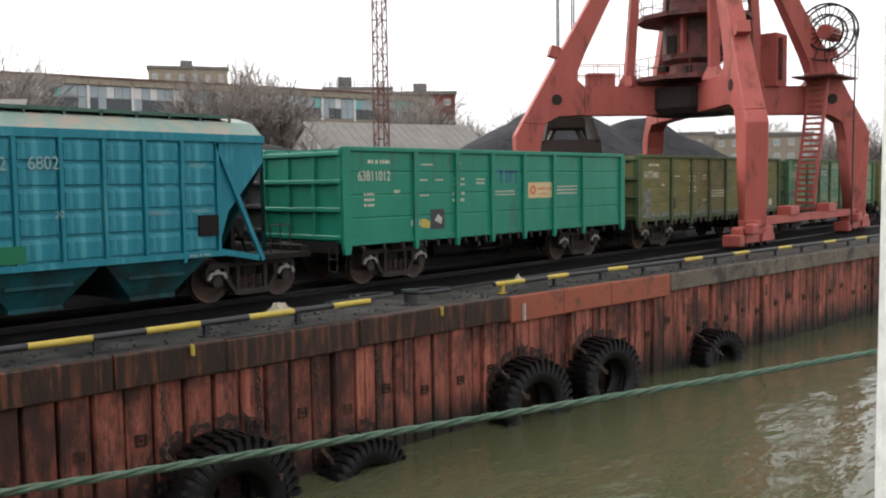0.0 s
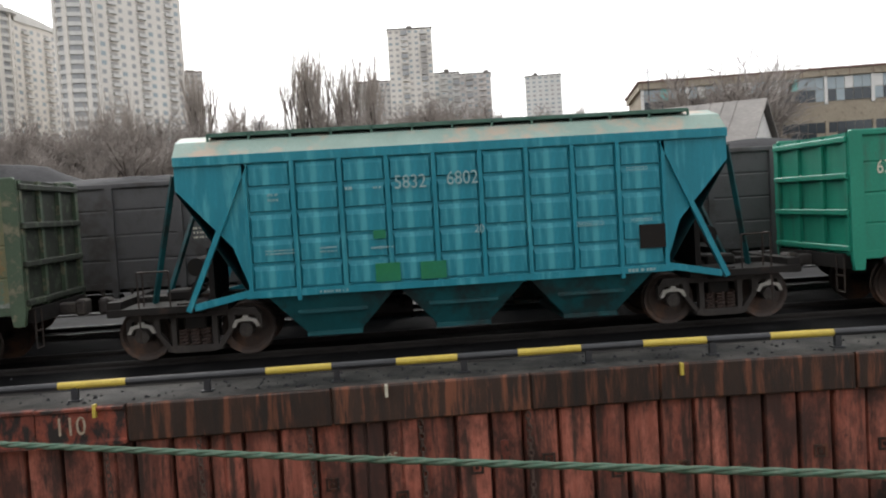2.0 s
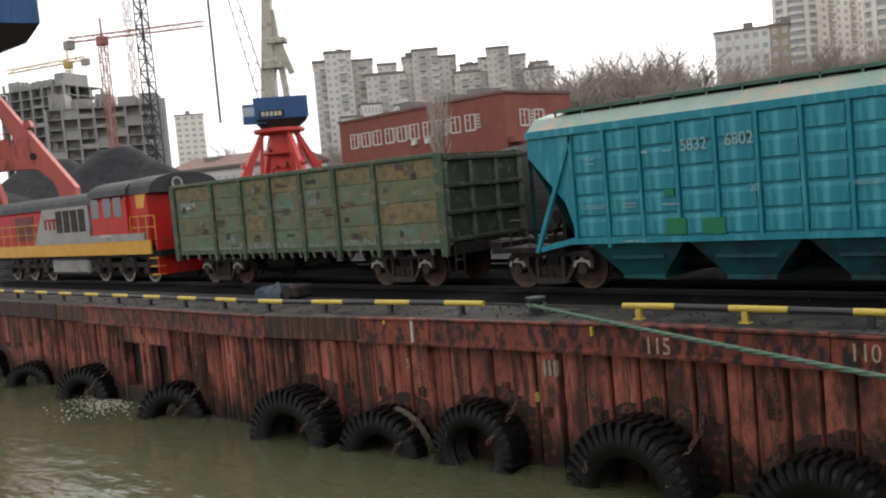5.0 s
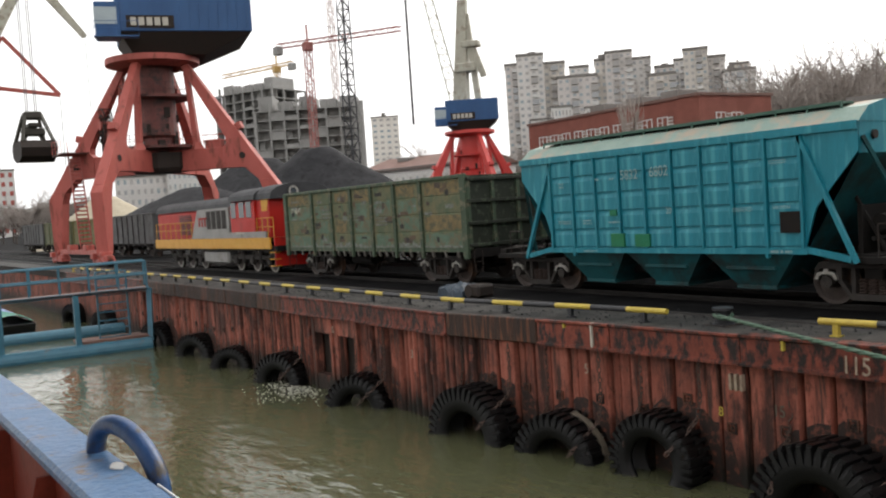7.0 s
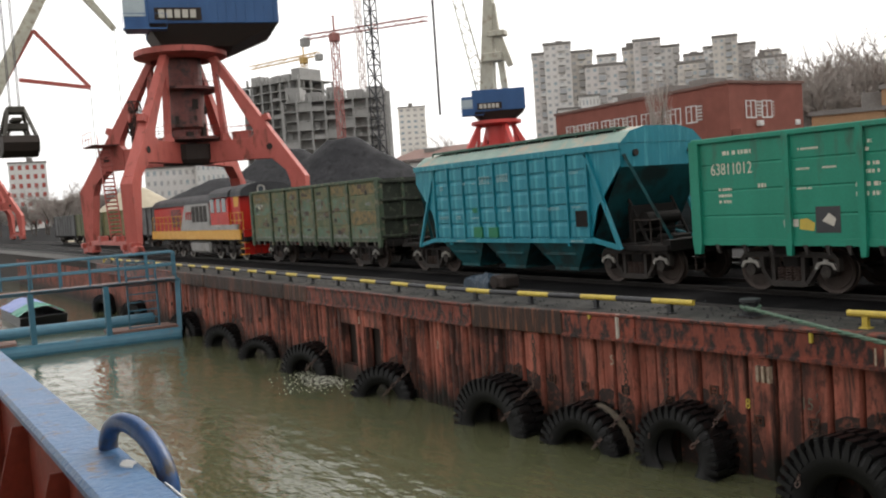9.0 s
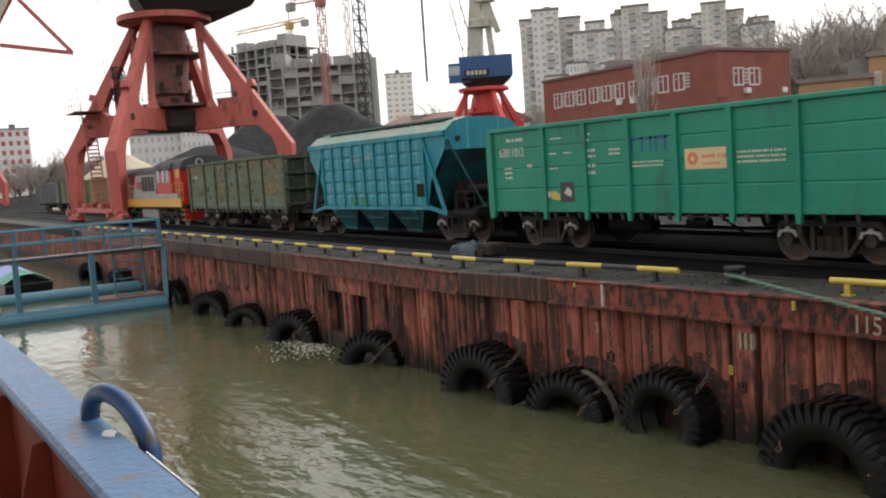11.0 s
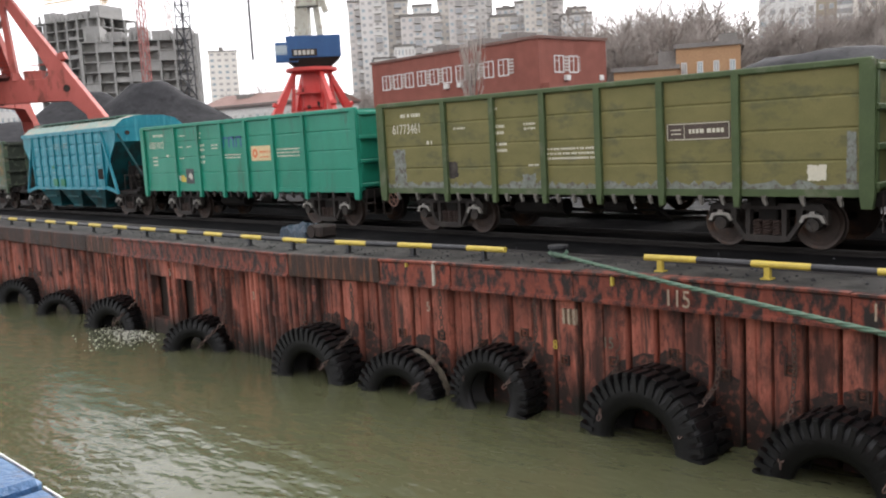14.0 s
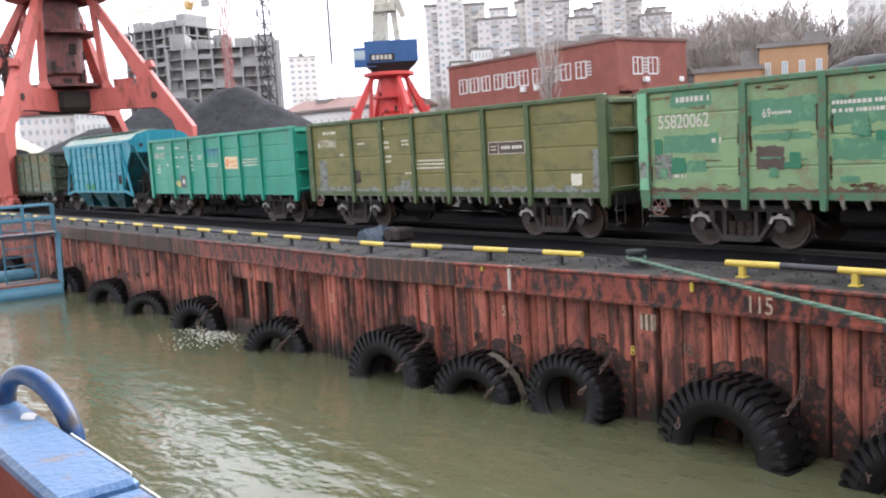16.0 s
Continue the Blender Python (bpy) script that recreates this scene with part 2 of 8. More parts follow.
M["rubber"] = mat("wet_tyre_rubber", (0.0030, 0.0030, 0.0033), (0.0052, 0.0052, 0.0056), 0.40, scale=2, fine=25, bump=0.4, stain=(0.012, 0.011, 0.010), amount=0.22, stain_scale=4, spec=0.28)
M["rub_black"] = mat("rubber_rubbed_black", (0.018, 0.014, 0.013), (0.034, 0.021, 0.017), 0.6, scale=5, fine=30, bump=0.4, stain=(0.135, 0.046, 0.030), amount=0.33, stain_scale=7, spec=0.25)
M["paint_white"] = mat("chalky_white", (0.527, 0.493, 0.425), (0.383, 0.357, 0.306), 0.7, scale=8)
M["paint_cream"] = mat("cream_lettering", (0.561, 0.535, 0.425), (0.468, 0.442, 0.357), 0.6, scale=6)
M["old_letters"] = mat("old_wall_lettering", (0.42, 0.35, 0.26), (0.24, 0.17, 0.12), 0.7, scale=9, stain=(0.12, 0.05, 0.035), amount=0.3, stain_scale=12)
M["faded_letters"] = mat("faded_lettering", (0.26, 0.37, 0.36), (0.11, 0.25, 0.27), 0.6, scale=9)
M["yellow"] = mat("yellow_paint", (0.527, 0.399, 0.051), (0.425, 0.315, 0.051), 0.5, scale=5, stain=(0.212, 0.17, 0.085), amount=0.15)
M["black"] = mat("black_paint", (0.020, 0.021, 0.025), (0.013, 0.013, 0.015), 0.5, scale=5)
M["iron"] = mat("old_iron", (0.022, 0.019, 0.018), (0.038, 0.026, 0.020), 0.7, scale=6, spec=0.2)
M["chain"] = mat("rusty_chain", (0.085, 0.045, 0.030), (0.045, 0.028, 0.022), 0.7, scale=9)
M["rope"] = mat("green_rope", (0.065, 0.150, 0.105), (0.17, 0.21, 0.16), 0.85, scale=14, fine=90, bump=0.6, spec=0.2)
M["crane_red"] = mat("crane_red", (0.43, 0.098, 0.078), (0.35, 0.078, 0.062), 0.55, scale=0.9, stain=(0.16, 0.042, 0.030), amount=0.28, stretch=(1.4, 1.4, 0.5), spec=0.35)
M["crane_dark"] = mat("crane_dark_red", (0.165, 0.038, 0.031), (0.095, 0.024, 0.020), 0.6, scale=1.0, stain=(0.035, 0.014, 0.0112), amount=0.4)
M["crane_bright"] = mat("crane_bright_red", (0.62, 0.055, 0.045), (0.5, 0.045, 0.04), 0.5, scale=0.8)
M["crane_blue"] = mat("crane_blue", (0.012, 0.085, 0.235), (0.010, 0.062, 0.18), 0.5, scale=0.8, stretch=(1, 1, 0.3))
M["crane_white"] = mat("crane_cream", (0.468, 0.451, 0.365), (0.357, 0.34, 0.281), 0.6, scale=0.8, stain=(0.212, 0.17, 0.119), amount=0.3)
M["cable"] = mat("steel_cable", (0.06, 0.06, 0.065), None, 0.5)
M["loco_red"] = mat("loco_red", (0.44, 0.016, 0.011), (0.36, 0.015, 0.010), 0.5, scale=1.5, stain=(0.18, 0.018, 0.012), amount=0.18, spec=0.25)
M["loco_grey"] = mat("loco_grey", (0.27, 0.26, 0.245), (0.20, 0.195, 0.185), 0.5, scale=1.5, stain=(0.12, 0.11, 0.10), amount=0.25)
M["loco_yellow"] = mat("loco_amber", (0.60, 0.30, 0.012), (0.50, 0.24, 0.012), 0.5, scale=2)
M["loco_roof"] = mat("loco_roof", (0.045, 0.046, 0.049), (0.028, 0.028, 0.031), 0.6, scale=2, spec=0.25)
M["glass"] = mat("dark_window", (0.035, 0.045, 0.052), (0.05, 0.06, 0.07), 0.12, scale=0.7, bump=0)
M["glass_pale"] = mat("pale_window", (0.36, 0.42, 0.44), (0.28, 0.34, 0.37), 0.25, scale=0.7, bump=0)
M["glass_turq"] = mat("turquoise_panel", (0.18, 0.52, 0.48), None, 0.4, bump=0)
# Far panes lifted to mid-grey: distance haze is in their colour.
M["far_glass"] = mat("far_window", (0.29, 0.30, 0.305), (0.36, 0.365, 0.37), 0.3, scale=0.5, bump=0)
M["office_glass"] = mat("office_window", (0.10, 0.115, 0.125), (0.16, 0.175, 0.185), 0.2, scale=0.7, bump=0)
M["loggia"] = mat("dull_loggia", (0.42, 0.40, 0.38), (0.34, 0.325, 0.31), 0.8, scale=0.4, fine=4)
M["win_frame"] = mat("white_frame", (0.72, 0.71, 0.68), (0.6, 0.59, 0.56), 0.5)
M["pier_white"] = mat("white_stripe_brick", (0.55, 0.53, 0.49), (0.46, 0.44, 0.41), 0.8, scale=2)
M["brick"] = mat("red_brick", (0.250, 0.078, 0.054), (0.190, 0.060, 0.043), 0.85, scale=0.6, fine=14, bump=0.5)
M["conc"] = mat("bare_concrete", (0.31, 0.305, 0.29), (0.25, 0.245, 0.238), 0.85, scale=0.4, fine=5)
# Inner walls lightened: haze over the open storeys is put into this colour.
M["conc_dim"] = mat("hazy_block_wall", (0.30, 0.29, 0.275), (0.24, 0.23, 0.22), 0.9, scale=0.5, fine=4)
# Town blocks paler than bare panels; haze is mixed into these wall colours.
M["panel"] = mat("panel_block", (0.66, 0.63, 0.60), (0.58, 0.56, 0.535), 0.85, scale=0.15, fine=3)
M["panel_pink"] = mat("pinkish_block", (0.61, 0.57, 0.54), (0.54, 0.505, 0.48), 0.85, scale=0.15, fine=3)
M["row_tan"] = mat("tan_panel_block", (0.60, 0.555, 0.50), (0.52, 0.485, 0.44), 0.85, scale=0.15, fine=3)
M["panel_cream"] = mat("cream_tower", (0.74, 0.70, 0.64), (0.67, 0.635, 0.59), 0.8, scale=0.12, fine=3)
M["panel_white"] = mat("white_block", (0.66, 0.65, 0.62), (0.58, 0.57, 0.55), 0.8, scale=0.15, fine=3)
M["beige"] = mat("beige_render", (0.357, 0.306, 0.23), (0.289, 0.246, 0.187), 0.85, scale=0.3, fine=4, stain=(0.17, 0.128, 0.0935), amount=0.25)
M["ochre"] = mat("ochre_render", (0.383, 0.23, 0.119), (0.323, 0.187, 0.102), 0.85, scale=0.3, fine=4)
M["roof_grey"] = mat("slate_roof", (0.20, 0.185, 0.17), (0.15, 0.14, 0.13), 0.8, scale=0.5, fine=4)
M["roof_red"] = mat("old_red_roof", (0.19, 0.10, 0.08), (0.14, 0.08, 0.065), 0.8, scale=0.5, fine=4)
M["bark"] = mat("bare_bark", (0.10, 0.080, 0.068), (0.07, 0.056, 0.048), 0.9, scale=3, fine=20)
# Twigs raised well above the bark's brown to carry the distance haze.
M["twig"] = mat("brown_twigs", (0.31, 0.272, 0.245), (0.24, 0.21, 0.19), 0.9, scale=1, fine=6, bump=0)
M["poplar"] = mat("poplar_twigs", (0.40, 0.35, 0.31), (0.31, 0.27, 0.24), 0.9, scale=1, fine=6, bump=0)
M["brown_patch"] = mat("brown_patch_paint", (0.085, 0.062, 0.050), (0.06, 0.046, 0.038), 0.7, scale=4, spec=0.25)
M["soot_fleck"] = mat("soot_fleck", (0.018, 0.018, 0.015), (0.030, 0.028, 0.022), 0.8, scale=5)
M["mast"] = mat("rust_mast", (0.20, 0.090, 0.065), (0.13, 0.07, 0.06), 0.7, scale=2)
M["mast_dark"] = mat("dark_mast", (0.035, 0.036, 0.04), None, 0.6)
M["tower_red"] = mat("tower_crane_red", (0.36, 0.13, 0.11), (0.28, 0.10, 0.09), 0.6, scale=1)
M["tower_pale"] = mat("tower_crane_pale", (0.55, 0.45, 0.42), (0.45, 0.36, 0.34), 0.6, scale=1)
M["tower_yellow"] = mat("tower_crane_yellow", (0.55, 0.36, 0.12), (0.48, 0.30, 0.10), 0.6, scale=1)
M["ship_blue"] = mat("ship_blue_paint", (0.045, 0.122, 0.265), (0.075, 0.165, 0.30), 0.40, scale=6, fine=45, bump=0.35, stain=(0.13, 0.085, 0.055), amount=0.25, stain_scale=14, spec=0.4)
M["ship_ring"] = mat("ring_blue_paint", (0.014, 0.050, 0.150), (0.022, 0.070, 0.19), 0.35, scale=6, stain=(0.055, 0.045, 0.035), amount=0.34, stain_scale=14)
M["ship_red"] = mat("ship_red_oxide", (0.23, 0.032, 0.016), (0.17, 0.027, 0.014), 0.55, scale=3, stain=(0.08, 0.022, 0.015), amount=0.3, stain_scale=4, spec=0.25)
M["ship_white"] = mat("ship_white_paint", (0.74, 0.74, 0.71), (0.66, 0.66, 0.64), 0.4, scale=2)
M["pont_blue"] = mat("pontoon_blue", (0.0315, 0.133, 0.189), (0.0245, 0.098, 0.147), 0.5, scale=2, stain=(0.084, 0.07, 0.056), amount=0.15)
M["deck_rust"] = mat("rusty_deck", (0.16, 0.075, 0.05), (0.10, 0.05, 0.04), 0.7, scale=3)
M["tarp_blue"] = mat("blue_tarpaulin", (0.10, 0.15, 0.42), (0.22, 0.26, 0.45), 0.5, scale=2)
M["tarp_green"] = mat("green_tarpaulin", (0.03, 0.22, 0.15), None, 0.5, scale=2)
M["silt"] = mat("sand_heap", (0.408, 0.357, 0.264), (0.34, 0.297, 0.221), 0.9, scale=0.4, fine=4)
M["navy"] = mat("navy_bale", (0.012, 0.026, 0.044), (0.03, 0.052, 0.075), 0.6, scale=5)
M["foam"] = mat("foam", (0.40, 0.39, 0.33), None, 0.6, scale=5)


def water_material():
    m = bpy.data.materials.new("harbour_water")
    m.use_nodes = True
    n, l = m.node_tree.nodes, m.node_tree.links
    p = n["Principled BSDF"]
    tc = n.new("ShaderNodeTexCoord")
    big = n.new("ShaderNodeTexNoise")
    big.inputs["Scale"].default_value = 0.12
    l.new(tc.outputs["Object"], big.inputs["Vector"])
    mix = n.new("ShaderNodeMix")
    mix.data_type = "RGBA"
    mix.inputs[6].default_value, mix.inputs[7].default_value = (0.056, 0.062, 0.029, 1), (0.070, 0.069, 0.040, 1)
    l.new(big.outputs["Fac"], mix.inputs[0])
    l.new(mix.outputs[2], p.inputs["Base Color"])
    p.inputs["Roughness"].default_value = 0.10
    p.inputs["IOR"].default_value = 1.33
    last = None
    for sc, st, dist, sx in ((0.55, 0.13, 0.25, 0.6), (2.2, 0.50, 0.07, 0.45), (7.0, 0.35, 0.02, 0.7)):
        mp = n.new("ShaderNodeMapping")
        mp.inputs["Scale"].default_value = (sx, 1, 1)
        mp.inputs["Rotation"].default_value = (0, 0, radians(-20))
        l.new(tc.outputs["Object"], mp.inputs["Vector"])
        w = n.new("ShaderNodeTexNoise")
        w.inputs["Scale"].default_value, w.inputs["Detail"].default_value = sc, 2
        l.new(mp.outputs[0], w.inputs["Vector"])
        b = n.new("ShaderNodeBump")
        b.inputs["Strength"].default_value, b.inputs["Distance"].default_value = st, dist
        l.new(w.outputs["Fac"], b.inputs["Height"])
        if last:
            l.new(last.outputs[0], b.inputs["Normal"])
        last = b
    l.new(last.outputs[0], p.inputs["Normal"])
    return m


M["water"] = water_material()


# ------------------------------------------------------------------ mesh tools
def box(bm, x0, x1, y0, y1, z0, z1, bevel=0.0):
    v = [bm.verts.new(p) for p in ((x0, y0, z0), (x1, y0, z0), (x1, y1, z0), (x0, y1, z0),
                                   (x0, y0, z1), (x1, y0, z1), (x1, y1, z1), (x0, y1, z1))]
    f = [bm.faces.new([v[i] for i in q]) for q in ((3, 2, 1, 0), (4, 5, 6, 7), (0, 1, 5, 4), (1, 2, 6, 5), (2, 3, 7, 6), (3, 0, 4, 7))]
    if bevel:
        e = {x for q in f for x in q.edges}
        bmesh.ops.bevel(bm, geom=list(e), offset=bevel, segments=1, affect="EDGES")


def prism(bm, poly, axis, a, b):
    """A polygon of (u, v) pairs pushed from a to b along an axis: 'x' takes (y, z), 'y' takes (x, z), 'z' takes (x, y)."""
    def at(u, v, w):
        return {"x": (w, u, v), "y": (u, w, v), "z": (u, v, w)}[axis]
    lo = [bm.verts.new(at(u, v, a)) for u, v in poly]
    hi = [bm.verts.new(at(u, v, b)) for u, v in poly]
    k = len(poly)
    bm.faces.new(lo[::-1])
    bm.faces.new(hi)
    for i in range(k):
        bm.faces.new((lo[i], lo[(i + 1) % k], hi[(i + 1) % k], hi[i]))


def frame_of(p, q):
    d = (Vector(q) - Vector(p)).normalized()
    s = d.cross(Vector((0, 0, 1)))
    s = s.normalized() if s.length > 1e-3 else Vector((1, 0, 0))
    return d, s, s.cross(d)


def beam(bm, p, q, w, h=None, w2=None, h2=None):
    """A tapered bar of rectangular section from p to q."""
    h = h or w
    w2, h2 = w2 or w, h2 or h
    d, s, u = frame_of(p, q)
    r = []
    for c, a, b in ((Vector(p), w, h), (Vector(q), w2, h2)):
        r.append([bm.verts.new(c + s * (i * a / 2) + u * (j * b / 2)) for i, j in ((-1, -1), (1, -1), (1, 1), (-1, 1))])
    bm.faces.new(r[0])
    bm.faces.new(r[1][::-1])
    for i in range(4):
        bm.faces.new((r[0][i], r[1][i], r[1][(i + 1) % 4], r[0][(i + 1) % 4]))


def rod(bm, p, q, r, r2=None, k=8, caps=True):
    r2 = r if r2 is None else r2
    d, s, u = frame_of(p, q)
    rings = [[bm.verts.new(Vector(c) + (s * math.cos(a) + u * math.sin(a)) * rr) for a in (2 * math.pi * i / k for i in range(k))]
             for c, rr in ((p, r), (q, r2))]
    if caps:
        bm.faces.new(rings[0][::-1])
        bm.faces.new(rings[1])
    for i in range(k):
        bm.faces.new((rings[0][i], rings[0][(i + 1) % k], rings[1][(i + 1) % k], rings[1][i]))


def tube(bm, pts, r, k=8):
    pts = [Vector(p) for p in pts]
    rings = []
    for i, p in enumerate(pts):
        d = (pts[min(i + 1, len(pts) - 1)] - pts[max(i - 1, 0)])
        _, s, u = frame_of((0, 0, 0), d)
        rings.append([bm.verts.new(p + (s * math.cos(a) + u * math.sin(a)) * r) for a in (2 * math.pi * j / k for j in range(k))])
    for a, b in zip(rings, rings[1:]):
        for i in range(k):
            bm.faces.new((a[i], a[(i + 1) % k], b[(i + 1) % k], b[i]))
    bm.faces.new(rings[0][::-1])
    bm.faces.new(rings[-1])


def lathe(bm, prof, k=24, axis="y", centre=(0, 0, 0), closed=False):
    """Profile of (radius, along) turned round an axis."""
    c = Vector(centre)
    rings = []
    for i in range(k):
        a = 2 * math.pi * i / k
        row = []
        for r, h in prof:
            q = {"y": (r * math.cos(a), h, r * math.sin(a)), "x": (h, r * math.cos(a), r * math.sin(a)), "z": (r * math.cos(a), r * math.sin(a), h)}[axis]
            row.append(bm.verts.new(c + Vector(q)))
        rings.append(row)
    m = len(prof)
    for i in range(k):
        a, b = rings[i], rings[(i + 1) % k]
        for j in range(m if closed else m - 1):
            q = (a[j], a[(j + 1) % m], b[(j + 1) % m], b[j])
            bm.faces.new(q)


def mesh_of(name, bm, material, smooth=False):
    bmesh.ops.recalc_face_normals(bm, faces=bm.faces)
    me = bpy.data.meshes.new(name)
    bm.to_mesh(me)
    bm.free()
    me.materials.append(material)
    if smooth:
        me.shade_smooth()
    return me


def part(name, bm, material, parent=None, label="", smooth=False, at=None):
    ob = new(name, mesh_of(name, bm, material, smooth))
    if parent:
        ob.parent = parent
    if at is not None:
        ob.matrix_basis = at
    if label:
        tagged(ob, label)
    return ob


def share(name, me, parent=None, at=None, label=""):
    ob = new(name, me)
    if parent:
        ob.parent = parent
    if at is not None:
        ob.matrix_basis = at
    if label:
        tagged(ob, label)
    return ob


def thing(name, label, category, at=None, group="", kind=""):
    ob = new(name)
    ob.empty_display_size = 0.2
    if at is not None:
        ob.matrix_basis = at
    return tagged(ob, label, category, group, kind)


def B():
    return bmesh.new()


def quad(bm, *pts):
    bm.faces.new([bm.verts.new(p) for p in pts])


def lettering(name, words, size, material, parent, at, depth=0.004, squeeze=1.0):
    cu = bpy.data.curves.new(name, "FONT")
    cu.body, cu.size, cu.extrude, cu.align_x = words, size, depth / 2, "LEFT"
    tmp = bpy.data.objects.new(name, cu)
    me = bpy.data.meshes.new_from_object(tmp)
    bpy.data.objects.remove(tmp)
    for v in me.vertices:
        v.co.x *= squeeze
    me.materials.clear()
    me.materials.append(material)
    ob = new(name, me)
    if parent:
        ob.parent = parent
    ob.matrix_basis = at
    return ob


def bars(bm, x, z, w, h, y, rows=1, gap=0.5):
    """Rows of unreadable writing as plain bars on a face at y, looking to -y."""
    rng = random.Random(int(x * 97 + z * 31))
    for r in range(rows):
        zz = z - r * h * (1 + gap)
        left = x
        while left < x + w:
            s = min(h * rng.uniform(0.35, 0.8), x + w - left)
            box(bm, left, left + s, y - 0.004, y + 0.002, zz + h * 0.1, zz + h * 0.78)
            left += s + h * rng.choice((0.22, 0.22, 0.22, 0.6))

# ------------------------------------------------------------------ ground, quay and water
EDGE = [(-400, -2.0), (-120, -1.3), (-40, -0.95), (-18.2, -1.0), (-14, -0.45), (-8, 0.0), (4, 0.05), (8, -0.25), (13, -0.5),
        (20, -0.95), (37, -2.4), (80, -6.3), (400, -20)]
WATER = -2.82


def edge(x):
    """The line of the quay's face: its y at x."""
    for (a, b), (c, d) in zip(EDGE, EDGE[1:]):
        if x <= c:
            return b + (d - b) * (x - a) / (c - a)
    return EDGE[-1][1]


def hill(x, y):
    """Height of the land: a level yard, then a rise to the town."""
    d = y + max(0, -x - 60) * 0.25
    t = min(max((d - 105) / 230, 0), 1)
    return 24 * t * t * (3 - 2 * t)


def ground():
    bm = B()
    xs = sorted({-2500, -1500, -900, -600, 600, 900, 1500, 2500} | {x for x, _ in EDGE} | set(range(-400, 401, 25)))
    rows = [0.55, 1.9, 12, 30, 60, 90, 110, 130, 150, 175, 200, 230, 260, 300, 340, 400, 700, 1500, 4000]
    grid = [[bm.verts.new((x, edge(x) + r if r < 30 else r, hill(x, r) if r > 50 else 0)) for r in rows] for x in xs]
    for a, b in zip(grid, grid[1:]):
        for j in range(len(rows) - 1):
            f = bm.faces.new((a[j], b[j], b[j + 1], a[j + 1]))
            f.material_index = 1 if rows[j] >= 90 else 0
    ob = part("ground", bm, M["yard"])
    ob.data.materials.append(M["land"])
    tagged(ob, "dark coal-dusted port yard rising to a wooded town hill", "ground", kind="structure")
    bm = B()
    quad(bm, (-2500, -2500, WATER), (2500, -2500, WATER), (2500, 3, WATER), (-2500, 3, WATER))
    tagged(part("water", bm, M["water"]), "murky olive-brown harbour water with small ripples", "water", kind="structure")


def coping_material(x):
    if x < -18.2:
        return "cop_orange" if x > -27 or x < -45 else "cop_dark"
    if x < -15.2:
        return "cop_dark"
    if x < -3.9:
        return "cop_orange"
    if x < 16.6:
        return "cop_dark"
    if x < 23.4:
        return "cop_plate"
    return "cop_stone"


# tyres along the quay: place, height of the middle, diameter, width, tilt, turn, worn band
TYRES = [(-35.8, -2.85, 1.9, 0.7, 0, 25, 0), (-31.8, -2.85, 1.6, 0.75, 0, 40, 0), (-27.4, -2.9, 2.1, 0.75, 0, 20, 0), (-22.2, -2.95, 2.0, 0.75, 5, 30, 0),
        (-17.0, -2.8, 2.35, 0.8, 0, 8, 0), (-14.35, -2.97, 2.1, 0.75, -6, 10, 1), (-11.85, -2.5, 1.85, 0.7, 0, 6, 0), (-8.4, -2.85, 2.55, 0.85, 0, -4, 0), (-5.2, -2.98, 2.4, 0.8, 0, 0, 0),
        (-2.1, -3.1, 2.1, 0.75, 0, 0, 0), (1.2, -3.2, 2.1, 0.75, 0, 0, 0), (8.8, -2.8, 2.45, 0.8, 0, 0, 0), (11.8, -3.25, 2.0, 0.7, 8, 0, 0), (16.9, -2.55, 2.15, 0.7, 0, -8, 0), (19.8, -2.4, 2.05, 0.75, 6, -10, 0), (25.4, -2.75, 1.8, 0.7, 0, -14, 0),
        (-41.0, -2.8, 2.0, 0.7, 0, 20, 0), (-50.0, -2.8, 2.0, 0.7, 0, 20, 0), (-57.0, -2.8, 2.0, 0.7, 0, 20, 0)]


def rub_height(x):
    """How far up the wall is blackened by the tyre that hangs there."""
    top = WATER
    for tx, tz, d, w, _, turn, _ in TYRES:
        r = d / 2 * 1.22
        u = (x - tx - 0.15) / (1.12 + 0.2 * (turn > 15))
        if abs(u) < r:
            top = max(top, tz + math.sqrt(r * r - u * u))
    return top


